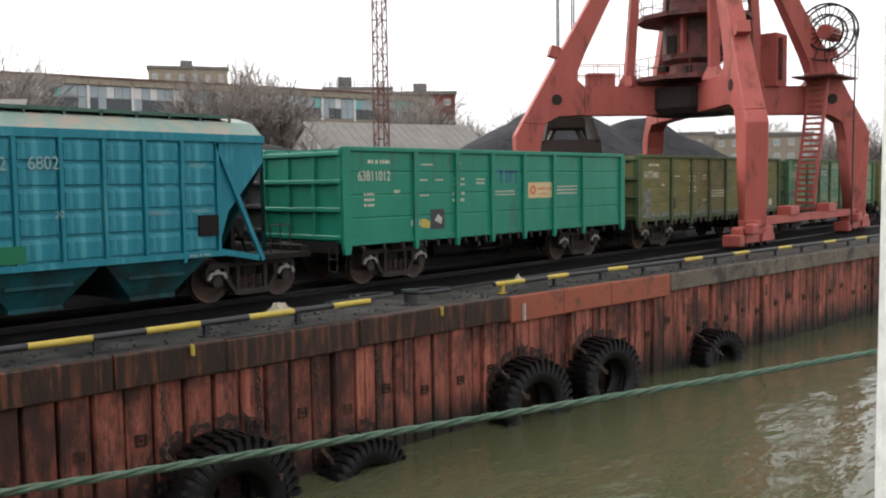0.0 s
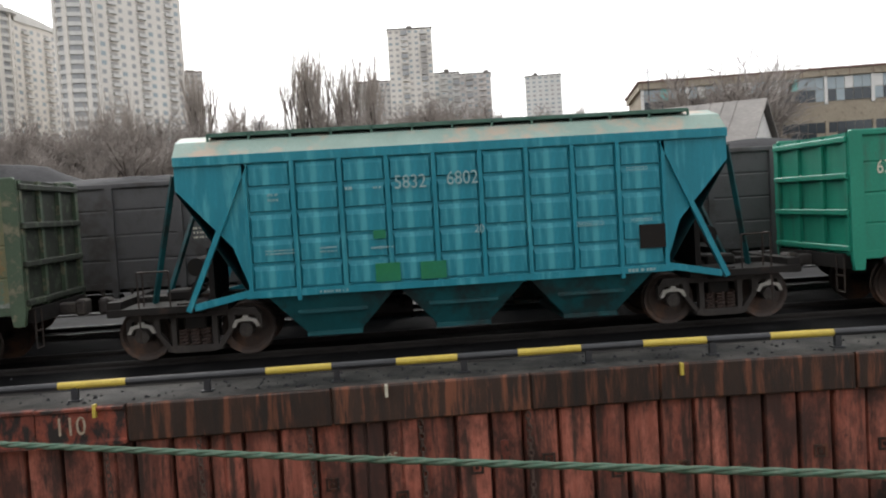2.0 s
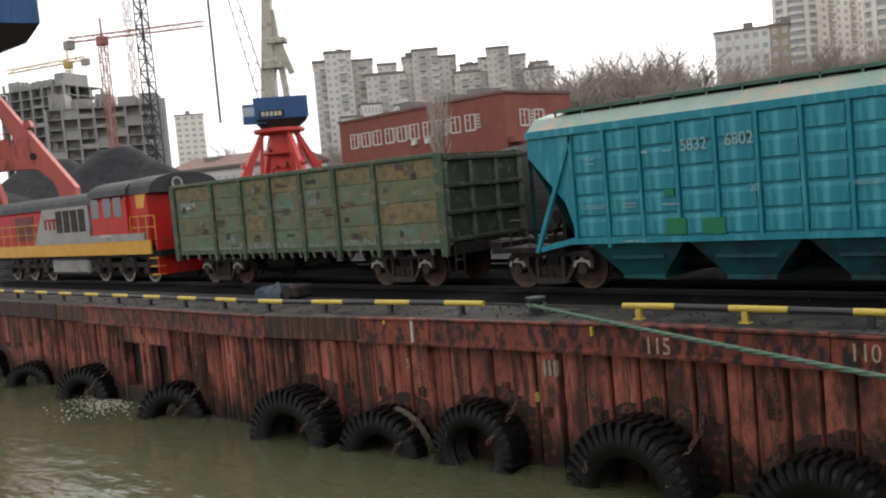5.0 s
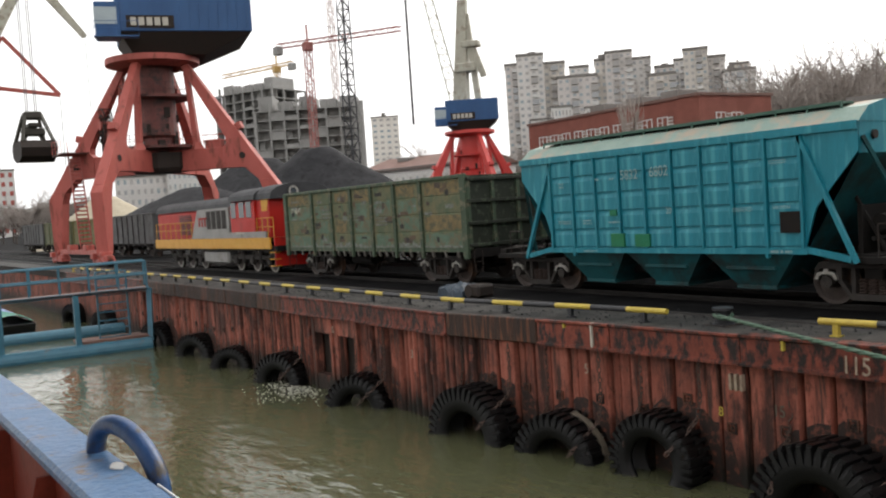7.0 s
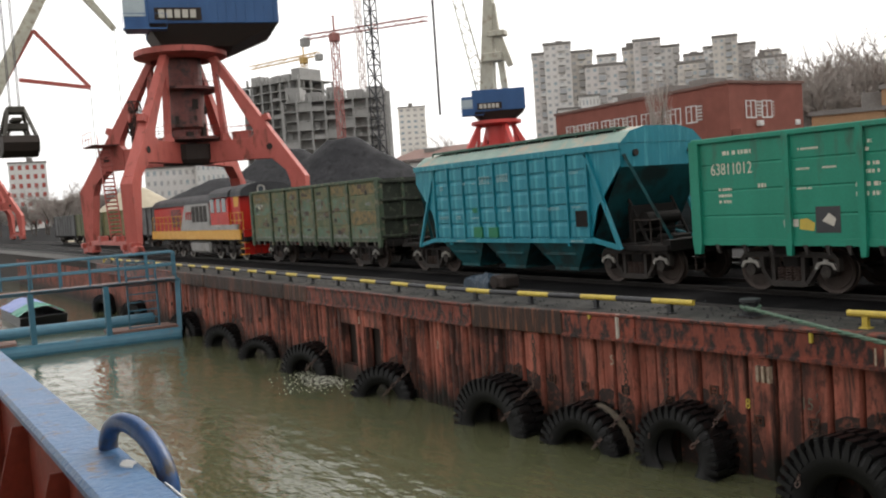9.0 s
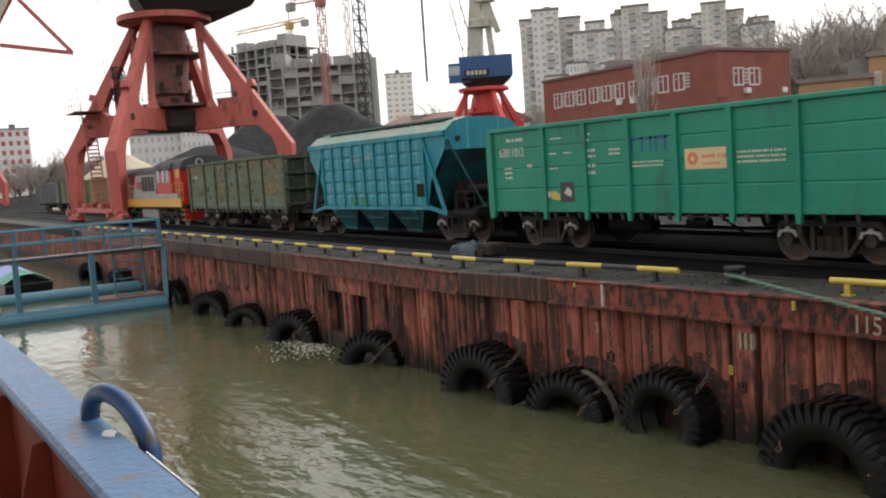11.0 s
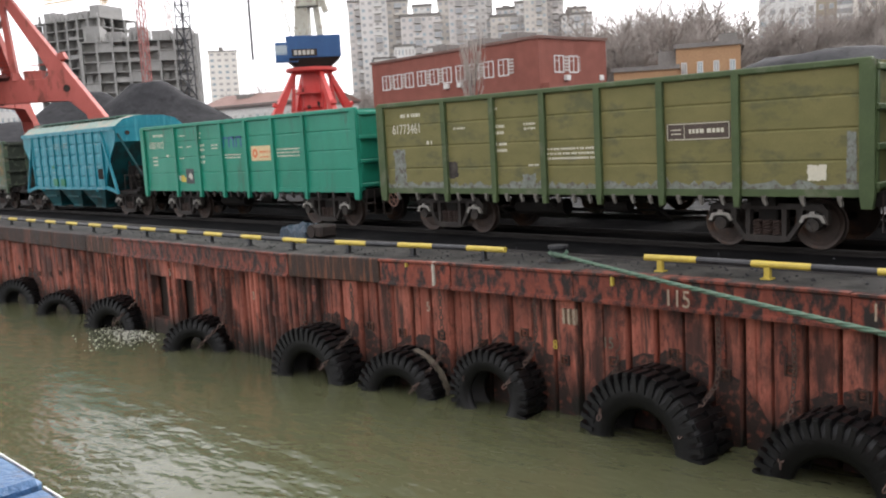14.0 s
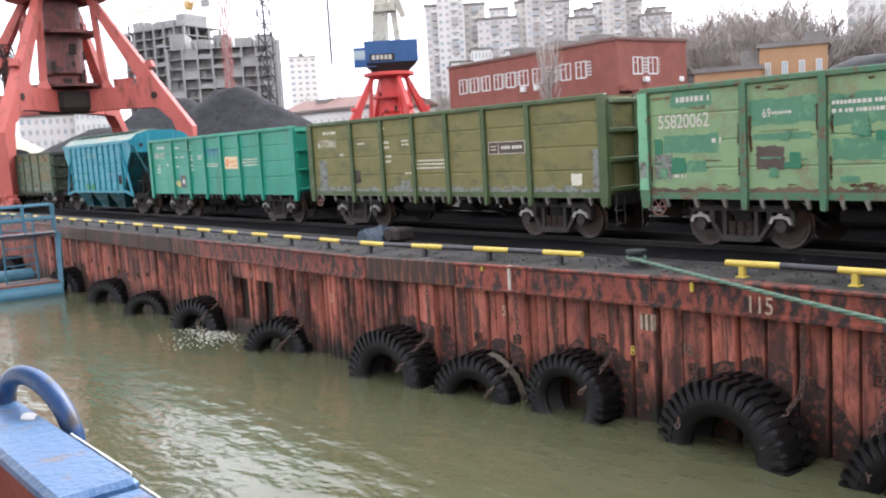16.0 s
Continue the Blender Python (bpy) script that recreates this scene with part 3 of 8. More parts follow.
def quay():
    wall = thing("quay_wall", "rusty red steel sheet-pile quay wall under a heavy coping beam", "quay wall", kind="structure")
    # paved strip along the edge
    bm = B()
    xs = [x for x, _ in EDGE]
    g = [[bm.verts.new((x, edge(x) + o, z)) for o, z in ((-0.02, 0.004), (0.75, 0.012), (1.95, 0.006))] for x in xs]
    for a, b in zip(g, g[1:]):
        for j in range(2):
            bm.faces.new((a[j], b[j], b[j + 1], a[j + 1]))
    part("edge_paving", bm, M["kerbtop"], wall, "grimy grey concrete edge strip")
    # dark sheet added behind the piles: closes the wall, stands for shade in culverts
    bm = B()
    for (x0, y0), (x1, y1) in zip(EDGE, EDGE[1:]):
        quad(bm, (x0, y0 + 0.30, -6), (x1, y1 + 0.30, -6), (x1, y1 + 0.30, -0.02), (x0, y0 + 0.30, -0.02))
    part("backing", bm, M["iron"], wall)
    # coping blocks
    rng = random.Random(4)
    x = -60.0
    cache = {}
    while x < 60:
        w = rng.choice((2.0, 3.0, 3.0))
        for stop in (-18.2, -15.2, -3.9, 16.6, 23.4):
            if x < stop - 0.05 < x + w:
                w = stop - x
        kind = coping_material(x + w / 2)
        key = (kind, round(w, 2))
        if key not in cache:
            bm = B()
            drop = {"cop_plate": 0.62, "cop_stone": 0.5}.get(kind, 0.56)
            jut = 0.13 if kind == "cop_orange" else 0.08
            if kind == "cop_orange":
                prism(bm, [(-jut, 0), (0.4, 0), (0.4, -drop), (-jut, -drop), (-jut, -drop + 0.05), (-jut + 0.06, -drop + 0.08), (-jut + 0.06, -0.07), (-jut, -0.04)], "x", 0.006, w - 0.006)
            else:
                box(bm, 0.006, w - 0.006, -jut, 0.4, -drop, 0, 0.025)
            cache[key] = mesh_of("coping_block", bm, M[kind])
        a = math.atan2(edge(x + w) - edge(x), w)
        share("coping_block", cache[key], wall, pose(x, edge(x) + rng.uniform(-0.012, 0.012), rng.uniform(-0.012, 0.006), 0, 0, math.degrees(a)))
        x += w
    # sheet piles
    shapes = [[(0.0, 0.20), (0.012, 0.20), (0.03, 0.07), (0.05, 0.035), (0.48, 0.035), (0.50, 0.07), (0.518, 0.20), (0.53, 0.20)],
              [(0.0, 0.20), (0.012, 0.20), (0.03, 0.09), (0.05, 0.06), (0.20, 0.05), (0.22, 0.075), (0.24, 0.075), (0.26, 0.04), (0.48, 0.035), (0.50, 0.07), (0.518, 0.20), (0.53, 0.20)],
              [(0.0, 0.20), (0.02, 0.18), (0.04, 0.10), (0.09, 0.04), (0.175, 0.04), (0.225, 0.10), (0.245, 0.18), (0.265, 0.20)]]
    prof = shapes[0]
    piles = []
    for pr in shapes:
        bm = B()
        lo = [bm.verts.new((u, v, -5.2)) for u, v in pr]
        hi = [bm.verts.new((u, v, -0.45)) for u, v in pr]
        for i in range(len(pr) - 1):
            bm.faces.new((lo[i], lo[i + 1], hi[i + 1], hi[i]))
        piles.append(mesh_of("pile", bm, M["pile"]))
    bm = B()
    for x0, x1, z0, z1 in ((-0.10, 0.10, 0.065, 0.10), (-0.10, 0.10, -0.10, -0.065), (-0.10, -0.065, -0.065, 0.065), (0.065, 0.10, -0.065, 0.065)):
        box(bm, x0, x1, -0.028, 0.005, z0, z1)
    rod(bm, (0, -0.03, 0), (0, 0.005, 0), 0.035, k=6)
    plate = mesh_of("bolt_plate", bm, M["cop_dark"])
    bm = B()
    prism(bm, [(-0.06, 0.20), (-0.07, -0.16), (-0.03, -0.19), (0.05, -0.18), (0.065, -0.05), (0.06, 0.19), (0.02, 0.21)], "y", -0.014, 0.004)
    scar = mesh_of("weld_scar", bm, M["cop_orange"])
    n = 0
    rest = B()
    x = -95.0
    while x < 70:
        if -25.75 < x < -24.9 or -24.2 < x < -23.4:
            x += 0.53
            continue
        if -46 < x < 39:
            narrow = -22.8 < x < -17.4 or -32 < x < -26
            for k in range(2 if narrow else 1):
                xx = x + k * 0.265
                at = pose(xx, edge(xx) + rng.choice((-0.03, -0.015, 0.0, 0.0, 0.05, 0.08)), rng.uniform(-0.04, 0.02), 0, 0, math.degrees(math.atan2(edge(x + 1) - edge(x), 1)))
                pile = share("pile", piles[2] if narrow else piles[rng.choice((0, 0, 1))], wall, at)
                w = 0.175 if narrow else 0.48
                tops = [rub_height(xx + w * i / 4) + rng.uniform(-0.06, 0.05) for i in range(5)]
                if max(tops) > WATER + 0.25:
                    bm = B()
                    front = [(0.05 + (w - 0.05) * i / 4, min(max(tops[i], WATER + 0.05), -0.65)) for i in range(5)]
                    prism(bm, [(w, -4.0), (0.05, -4.0)] + front, "y", 0.028, 0.034)
                    part("rub_mark", bm, M["rub_black"], pile, "black rubbed patch left by a tyre")
                if n % 2 == 0 and not narrow:
                    z = rng.choice((-1.35, -1.5, -1.62, -1.66, -1.72))
                    share("bolt_plate", plate, pile, pose(0.27 + rng.uniform(-0.08, 0.08), 0.03, z))
                if rng.random() < 0.10:
                    share("weld_scar", scar, pile, pose(0.2 + rng.uniform(-0.08, 0.08), 0.033, rng.uniform(-1.5, -0.9)))
            n += 1
        else:
            l2 = [rest.verts.new((x + u, edge(x) + v, -5.2)) for u, v in prof]
            h2 = [rest.verts.new((x + u, edge(x) + v, -0.45)) for u, v in prof]
            for i in range(len(prof) - 1):
                rest.faces.new((l2[i], l2[i + 1], h2[i + 1], h2[i]))
        x += 0.53
    tagged(part("far_piles", rest, M["pile"], wall), "rusty sheet piles along the distant quay", kind="stuff")
    # dark culvert openings between the piles
    bm = B()
    for a, b in ((-25.7, -24.55), (-24.15, -23.0)):
        box(bm, a - 0.08, a + 0.1, -1.03, -0.72, -3.4, -0.5)
        box(bm, b - 0.02, b + 0.14, -1.03, -0.72, -3.4, -0.5)
        box(bm, a, b, -1.0, -0.74, -1.05, -0.5)
        box(bm, a, b, -1.0, -0.74, -3.6, -2.35)
    part("culvert_frame", bm, M["pile"], wall)


def wall_numbers():
    for words, x, z, s, m in (("115", -8.30, -0.48, 0.42, "old_letters"), ("110", -4.90, -0.38, 0.38, "old_letters"), ("105", -0.22, -1.2, 0.22, "old_letters"),
                              ("8", -10.75, -1.55, 0.26, "yellow"), ("5", -14.0, -1.1, 0.30, "old_letters"), ("3", -20.0, -1.3, 0.3, "old_letters"), ("15", -9.65, -1.4, 0.3, "cop_stone"),
                              ("5", -24.45, -1.0, 0.3, "paint_cream")):
        y = edge(x) - (0.145 if z > -0.6 else 0.0)
        ob = lettering("painted_number", words, s, M[m], None, pose(x, y - 0.01, z, 90, 0, math.degrees(math.atan2(edge(x + 1) - edge(x), 1))), 0.012, 0.8)
        tagged(ob, "hand-painted pale number on the quay wall", "painted number", group="painted numbers on the quay")
    for x, m, top, bot in ((-13.65, "paint_white", 0.0, -0.52), (-14.4, "yellow", -0.02, -0.2), (-9.35, "yellow", -0.05, -0.3), (-4.35, "yellow", 0.03, -0.22), (-0.1, "paint_cream", 0.0, -0.25),
                           (4.4, "yellow", 0.0, -0.25), (8.4, "yellow", 0.0, -0.25), (14.3, "yellow", 0.0, -0.25), (17.0, "paint_white", -0.2, -0.6)):
        bm = B()
        y = edge(x) - 0.147
        box(bm, x, x + 0.045, y - 0.004, y + 0.1, bot if bot < -0.4 else bot * 0.7, top + 0.006)
        tagged(part("painted_tick", bm, M[m]), "short painted tick mark on the coping", "painted mark", group="tick marks on the coping")
    bm = B()
    for i in range(3):
        box(bm, -10.49 + i * 0.12, -10.44 + i * 0.12, edge(-10.4) - 0.045, edge(-10.4) + 0.05, -1.03, -0.74)
    tagged(part("painted_tally", bm, M["old_letters"]), "three pale tally strokes painted on the piles", "painted mark")


RAIL_Y = 0.42


def edge_bars():
    """Low wheel-guard pipes on short legs, painted in metre-long yellow and black lengths."""
    spans = [(-60.3, -12.15), (-9.0, 12.8), (16.6, 44.6)]
    yellow = [(-5, -4), (-7, -6), (-9, -8), (-1.9, -0.9), (0.1, 1.05), (2, 3), (4, 5), (6, 7), (7.9, 8.9), (9.9, 10.9), (11.85, 12.8),
              (16.64, 17.67), (18.56, 19.4), (21.1, 22.0), (24.9, 25.9), (27.8, 28.8), (30.8, 31.8), (34.4, 35.4), (37.2, 38.3), (41, 42)]
    x = -13.15
    yellow.append((-13.15, -12.15))
    while x > -60:
        x -= 1.95
        yellow.append((x, x + 0.98))
    for a, b in spans:
        cuts = sorted({a, b} | {c for y in yellow for c in y if a < c < b})
        top = thing("wheel_guard_pipe", "low steel guard pipe in yellow and black lengths on short legs", "guard rail", group="guard pipes along the quay edge")
        for c, d in zip(cuts, cuts[1:]):
            mid = (c + d) / 2
            col = "yellow" if any(u - 0.01 <= mid <= v + 0.01 for u, v in yellow) else "black"
            bm = B()
            rod(bm, (c, edge(c) + RAIL_Y, 0.25), (d, edge(d) + RAIL_Y, 0.25), 0.058, k=10)
            part("pipe_length", bm, M[col], top, col + "-painted length of pipe", smooth=False)
        x = a + 0.3
        while x < b:
            bm = B()
            box(bm, x - 0.05, x + 0.05, edge(x) + RAIL_Y - 0.04, edge(x) + RAIL_Y + 0.04, 0.0, 0.24)
            box(bm, x - 0.09, x + 0.09, edge(x) + RAIL_Y - 0.08, edge(x) + RAIL_Y + 0.08, 0.0, 0.03)
            ends = x < a + 0.5 or (a == -9.0 and -7.3 < x < -6.2)
            part("leg", bm, M["yellow" if ends else "black"], top)
            x += 1.97


def bollard(x, y):
    t = thing("bollard", "short black iron mooring bollard on the quay edge", "bollard", pose(x, y, 0))
    bm = B()
    lathe(bm, [(0.0, 0), (0.22, 0), (0.22, 0.04), (0.15, 0.06), (0.15, 0.24), (0.17, 0.27), (0.2, 0.29), (0.2, 0.34), (0.0, 0.35)], 16, "z")
    part("post", bm, M["black"], t, smooth=False)
    bm = B()
    box(bm, -0.3, 0.3, -0.25, 0.25, 0, 0.02)
    part("base_plate", bm, M["iron"], t)


def mooring_rope():
    bm = B()
    p, q = Vector((-11.1, 0.35, 0.20)), Vector((14.5, -11.3, 0.62))
    n = 320
    pts = []
    for i in range(n + 1):
        u = i / n
        c = p.lerp(q, u)
        c.z -= 4 * 0.22 * u * (1 - u)
        pts.append(c)
    d, s, u2 = frame_of(p, q)
    t = thing("mooring_rope", "frayed green twisted mooring rope from the bollard to the ship", "rope")
    for strand in range(3):
        bm = B()
        path = []
        for i, c in enumerate(pts):
            a = i * 0.62 + strand * 2 * math.pi / 3
            path.append(c + (s * math.cos(a) + u2 * math.sin(a)) * 0.019)
        tube(bm, path, 0.021, 5)
        part("strand", bm, M["rope"], t, smooth=True)
    bm = B()
    tube(bm, [Vector((-11.15, 0.55, 0.17)) + Vector((math.cos(a) * 0.17, math.sin(a) * 0.17, 0.03 * math.sin(a * 2))) for a in (2 * math.pi * i / 20 for i in range(21))], 0.035, 6)
    part("loop", bm, M["rope"], t, smooth=True)


def tyre(x, z, diameter, width, tilt=0.0, turn=0.0, lugs=30, band=False):
    t = thing("old_tyre", "huge worn black tyre hung on the quay wall as a fender", "tyre", pose(x, edge(x) - width / 2 - 0.02, z, 0, tilt, turn), group="tyre fenders along the quay")
    R, w = diameter / 2, width / 2
    r = R * 0.52
    bm = B()
    prof = [(r, -w * 0.72), (r * 1.12, -w * 0.9), (R * 0.80, -w), (R * 0.93, -w * 0.9), (R * 0.97, -w * 0.6), (R * 0.98, 0), (R * 0.97, w * 0.6), (R * 0.93, w * 0.9),
            (R * 0.80, w), (r * 1.12, w * 0.9), (r, w * 0.72), (r * 1.02, w * 0.55), (R * 0.86, w * 0.5), (R * 0.9, 0), (R * 0.86, -w * 0.5), (r * 1.02, -w * 0.55)]
    lathe(bm, prof, 40, "y", closed=True)
    part("carcass", bm, M["rubber"], t, smooth=True)
    bm = B()
    for i in range(lugs):
        a = 2 * math.pi * i / lugs
        for side in (-1, 1):
            m = Matrix.Rotation(-a + side * 0.03, 4, "Y")
            c = bmesh.new()
            y0, y1 = (0.06 * w, w * 0.98) if side > 0 else (-w * 0.98, -0.06 * w)
            box(c, R * 0.93, R * 1.03, y0, y1, -R * 0.042, R * 0.042)
            box(c, R * 0.78, R * 1.0, (w * 0.9 if side > 0 else -w * 1.05), (w * 1.05 if side > 0 else -w * 0.9), -R * 0.034, R * 0.034)
            for v in c.verts:
                bm.verts.new(m @ v.co)
            bm.verts.ensure_lookup_table()
            o = len(bm.verts) - len(c.verts)
            c.verts.index_update()
            for f in c.faces:
                bm.faces.new([bm.verts[o + v.index] for v in f.verts])
            c.free()
    tagged(part("tread", bm, M["rubber"], t), "chunky tread blocks", kind="stuff")
    if band:
        bm = B()
        lathe(bm, [(R * 1.0, w * 0.1), (R * 1.045, w * 0.1), (R * 1.045, w * 0.55), (R * 1.0, w * 0.55)], 40, "y", closed=True)
        bmesh.ops.delete(bm, geom=[v for v in bm.verts if v.co.x < R * 0.25 or v.co.z < 0], context="VERTS")
        part("worn_band", bm, M["cop_stone"], t, "pale worn band on the tread")
    return t


def chain(points, link=0.13):
    """A chain of oval links along a line of points, hung on the wall."""
    pts = [Vector(p) for p in points]
    bm = B()
    k = 0
    for a, b in zip(pts, pts[1:]):
        d, s, u = frame_of(a, b)
        n = max(1, int((b - a).length / (link * 0.72)))
        for i in range(n):
            c = a.lerp(b, (i + 0.5) / n)
            side = s if k % 2 else u
            loop = [c + d * math.cos(t) * link * 0.5 + side * math.sin(t) * link * 0.3 for t in (2 * math.pi * j / 8 for j in range(9))]
            tube(bm, loop, 0.014, 4)
            k += 1
    ob = part("hanging_chain", bm, M["chain"])
    tagged(ob, "rusty fender chain hanging down the quay wall", "chain", group="fender chains")


def fenders():
    for x, z, d, w, tilt, turn, band in TYRES:
        tyre(x, z, d, w, tilt, turn, 34 if d < 2.2 else 40, bool(band))
        if -30 < x < 30:
            y = edge(x)
            for k in (-0.38, 0.4):
                xx = x + d * k
                foot = z + d * 0.33
                chain([(xx, y - 0.02, -0.6), (xx + 0.03, y - 0.03, (foot - 0.6) / 2), (xx, y - 0.10, foot + 0.25), (xx - 0.12 * k, y - w * 0.6, foot), (xx - 0.5 * k, y - w - 0.1, foot - d * 0.18)])


def tracks():
    for y in (4.17, 9.0):
        t = thing("railway_track", "steel rails sunk in dark coal dust", "railway track", kind="structure")
        for k in (-0.76, 0.76):
            bm = B()
            prism(bm, [(y + k - 0.06, 0.0), (y + k + 0.06, 0.0), (y + k + 0.02, 0.03), (y + k + 0.035, 0.08), (y + k + 0.035, 0.115), (y + k - 0.035, 0.115), (y + k - 0.035, 0.08), (y + k - 0.02, 0.03)], "x", -160, 120)
            part("rail", bm, M["rail"], t)
    for y in (1.35, 13.6):
        bm = B()
        prism(bm, [(y - 0.06, 0), (y + 0.06, 0), (y + 0.04, 0.05), (y - 0.04, 0.05)], "x", -160, 90)
        tagged(part("crane_rail", bm, M["rail"]), "low crane rail along the quay", "crane rail", kind="structure")


ground()
quay()
wall_numbers()
edge_bars()
bollard(-11.15, 0.55)
bollard(14.2, 0.1)
mooring_rope()
fenders()
tracks()

# ------------------------------------------------------------------ the train
TY = 4.17            # centre line of the near track
RAIL = 0.115
HALF = 1.58          # half width of a wagon body


def bogie(parent, x, cache={}):
    """Two-axle freight bogie, its wheels of 0.95 m on a base of 1.85 m."""
    if not cache:
        bm = B()
        lathe(bm, [(0.02, -0.07), (0.12, -0.07), (0.13, -0.02), (0.36, -0.01), (0.42, -0.05), (0.475, -0.065), (0.475, 0.045), (0.50, 0.055), (0.50, 0.075), (0.40, 0.06), (0.36, 0.03), (0.12, 0.05), (0.02, 0.05)], 28, "y")
        cache["wheel"] = mesh_of("wheel", bm, M["wheel"])
        bm = B()
        rod(bm, (0, -1.02, 0), (0, 1.02, 0), 0.075, k=8)
        cache["axle"] = mesh_of("axle", bm, M["under"])
        bm = B()
        # cast side frame: long top bar, jaws over the axle boxes, columns by the springs, slanted ties to a dropped foot
        prism(bm, [(-1.20, 0.26), (-1.10, 0.40), (1.10, 0.40), (1.20, 0.26), (1.06, 0.27), (0.60, 0.29), (-0.60, 0.29), (-1.06, 0.27)], "y", -0.08, 0.08)
        for k in (-1, 1):
            prism(bm, [(k * 1.20, 0.28), (k * 1.20, 0.02), (k * 1.11, 0.02), (k * 1.10, 0.28)], "y", -0.075, 0.075)
            prism(bm, [(k * 0.32, 0.31), (k * 0.41, 0.31), (k * 0.41, -0.28), (k * 0.32, -0.28)], "y", -0.08, 0.08)
            prism(bm, [(k * 0.60, 0.31), (k * 0.73, 0.31), (k * 0.71, 0.04), (k * 0.47, -0.29), (k * 0.38, -0.27), (k * 0.61, 0.04)], "y", -0.075, 0.075)
        prism(bm, [(-0.50, -0.30), (-0.42, -0.21), (0.42, -0.21), (0.50, -0.30), (0.34, -0.34), (-0.34, -0.34)], "y", -0.10, 0.10)
        cache["frame"] = mesh_of("side_frame", bm, M["bogie"])
        bm = B()
        for k in (-0.2, 0.0, 0.2):
            pts = [(k + 0.082 * math.cos(a), 0.082 * math.sin(a), -0.13 + 0.3 * i / 40) for i, a in enumerate(2 * math.pi * j / 8 for j in range(41))]
            tube(bm, pts, 0.021, 5)
        cache["spring"] = mesh_of("spring_nest", bm, M["spring"])
        bm = B()
        prism(bm, [(-0.25, 0.07), (-0.19, 0.20), (-0.05, 0.23), (-0.05, 0.27), (0.05, 0.27), (0.05, 0.23), (0.19, 0.20), (0.25, 0.07), (0.19, 0.06), (0.14, 0.15), (0.07, 0.17), (-0.07, 0.17), (-0.14, 0.15), (-0.19, 0.06)], "y", -0.13, -0.07)
        cache["saddle"] = mesh_of("adapter", bm, M["latch"])
        bm = B()
        box(bm, -0.15, 0.15, -0.05, 0.12, -0.05, 0.20, 0.04)
        rod(bm, (0, -0.12, 0), (0, 0.1, 0), 0.125, k=14)
        for i in range(3):
            a = 2 * math.pi * i / 3 + 0.5
            rod(bm, (0.07 * math.cos(a), -0.14, 0.07 * math.sin(a)), (0.07 * math.cos(a), -0.11, 0.07 * math.sin(a)), 0.018, k=6)
        cache["box"] = mesh_of("axle_box", bm, M["bogie"])
        bm = B()
        box(bm, -0.2, 0.2, -1.05, 1.05, 0.05, 0.3, 0.03)
        cache["bolster"] = mesh_of("bolster", bm, M["under"])
    z = RAIL + 0.475
    ob = share("bogie", cache["bolster"], parent, pose(x, 0, z), "black cast-iron two-axle bogie")
    for s in (-1, 1):
        share("side_frame", cache["frame"], ob, pose(0, s * 1.06, 0))
        share("spring_nest", cache["spring"], ob, pose(0, s * 1.06, -0.1))
        for k in (-0.925, 0.925):
            share("axle_box", cache["box"], ob, pose(k, s * 1.06, 0, 0, 0, 0 if s < 0 else 180))
            if s < 0:
                share("adapter", cache["saddle"], ob, pose(k, -1.06, -0.01))
    wheels = []
    for k in (-0.925, 0.925):
        w = share("wheelset", cache["axle"], parent, pose(x + k, 0, z), "dark steel wheels on their axle")
        for s in (-1, 1):
            share("wheel", cache["wheel"], w, pose(0, s * 0.82, 0, 0, 0, 0 if s < 0 else 180))
        wheels.append(w)
    return wheels


WHEELS = []


def running_gear(parent, half_base, half_len):
    WHEELS.extend(bogie(parent, -half_base))
    WHEELS.extend(bogie(parent, half_base))
    bm = B()
    box(bm, -half_len, half_len, -0.28, 0.28, 0.98, 1.22)
    for k in (-1, 1):
        box(bm, k * half_base - 0.25, k * half_base + 0.25, -1.25, 1.25, 0.95, 1.15)
        box(bm, k * half_len - 0.12, k * half_len + 0.12, -1.35, 1.35, 0.98, 1.25)
    part("centre_sill", bm, M["under"], parent)
    for k in (-1, 1):
        bm = B()
        box(bm, k * half_len - 0.1, k * half_len + k * 0.5, -0.12, 0.12, 0.98, 1.2, 0.03)
        box(bm, k * (half_len + 0.42), k * (half_len + 0.62), -0.2, 0.2, 0.95, 1.25, 0.04)
        part("coupler", bm, M["bogie"], parent)
    bm = B()
    rod(bm, (-2.4, -0.55, 0.78), (-0.9, -0.55, 0.78), 0.2, k=12)
    rod(bm, (0.4, -0.75, 0.85), (1.0, -0.75, 0.85), 0.14, k=10)
    rod(bm, (-half_base + 1.3, -0.3, 0.72), (half_base - 1.3, -0.3, 0.72), 0.03, k=6)
    for k in (-3.1, -1.2, 1.6, 3.0):
        beam(bm, (k, -0.9, 0.95), (k + 0.3, -0.5, 0.55), 0.06)
    part("brake_gear", bm, M["under"], parent)


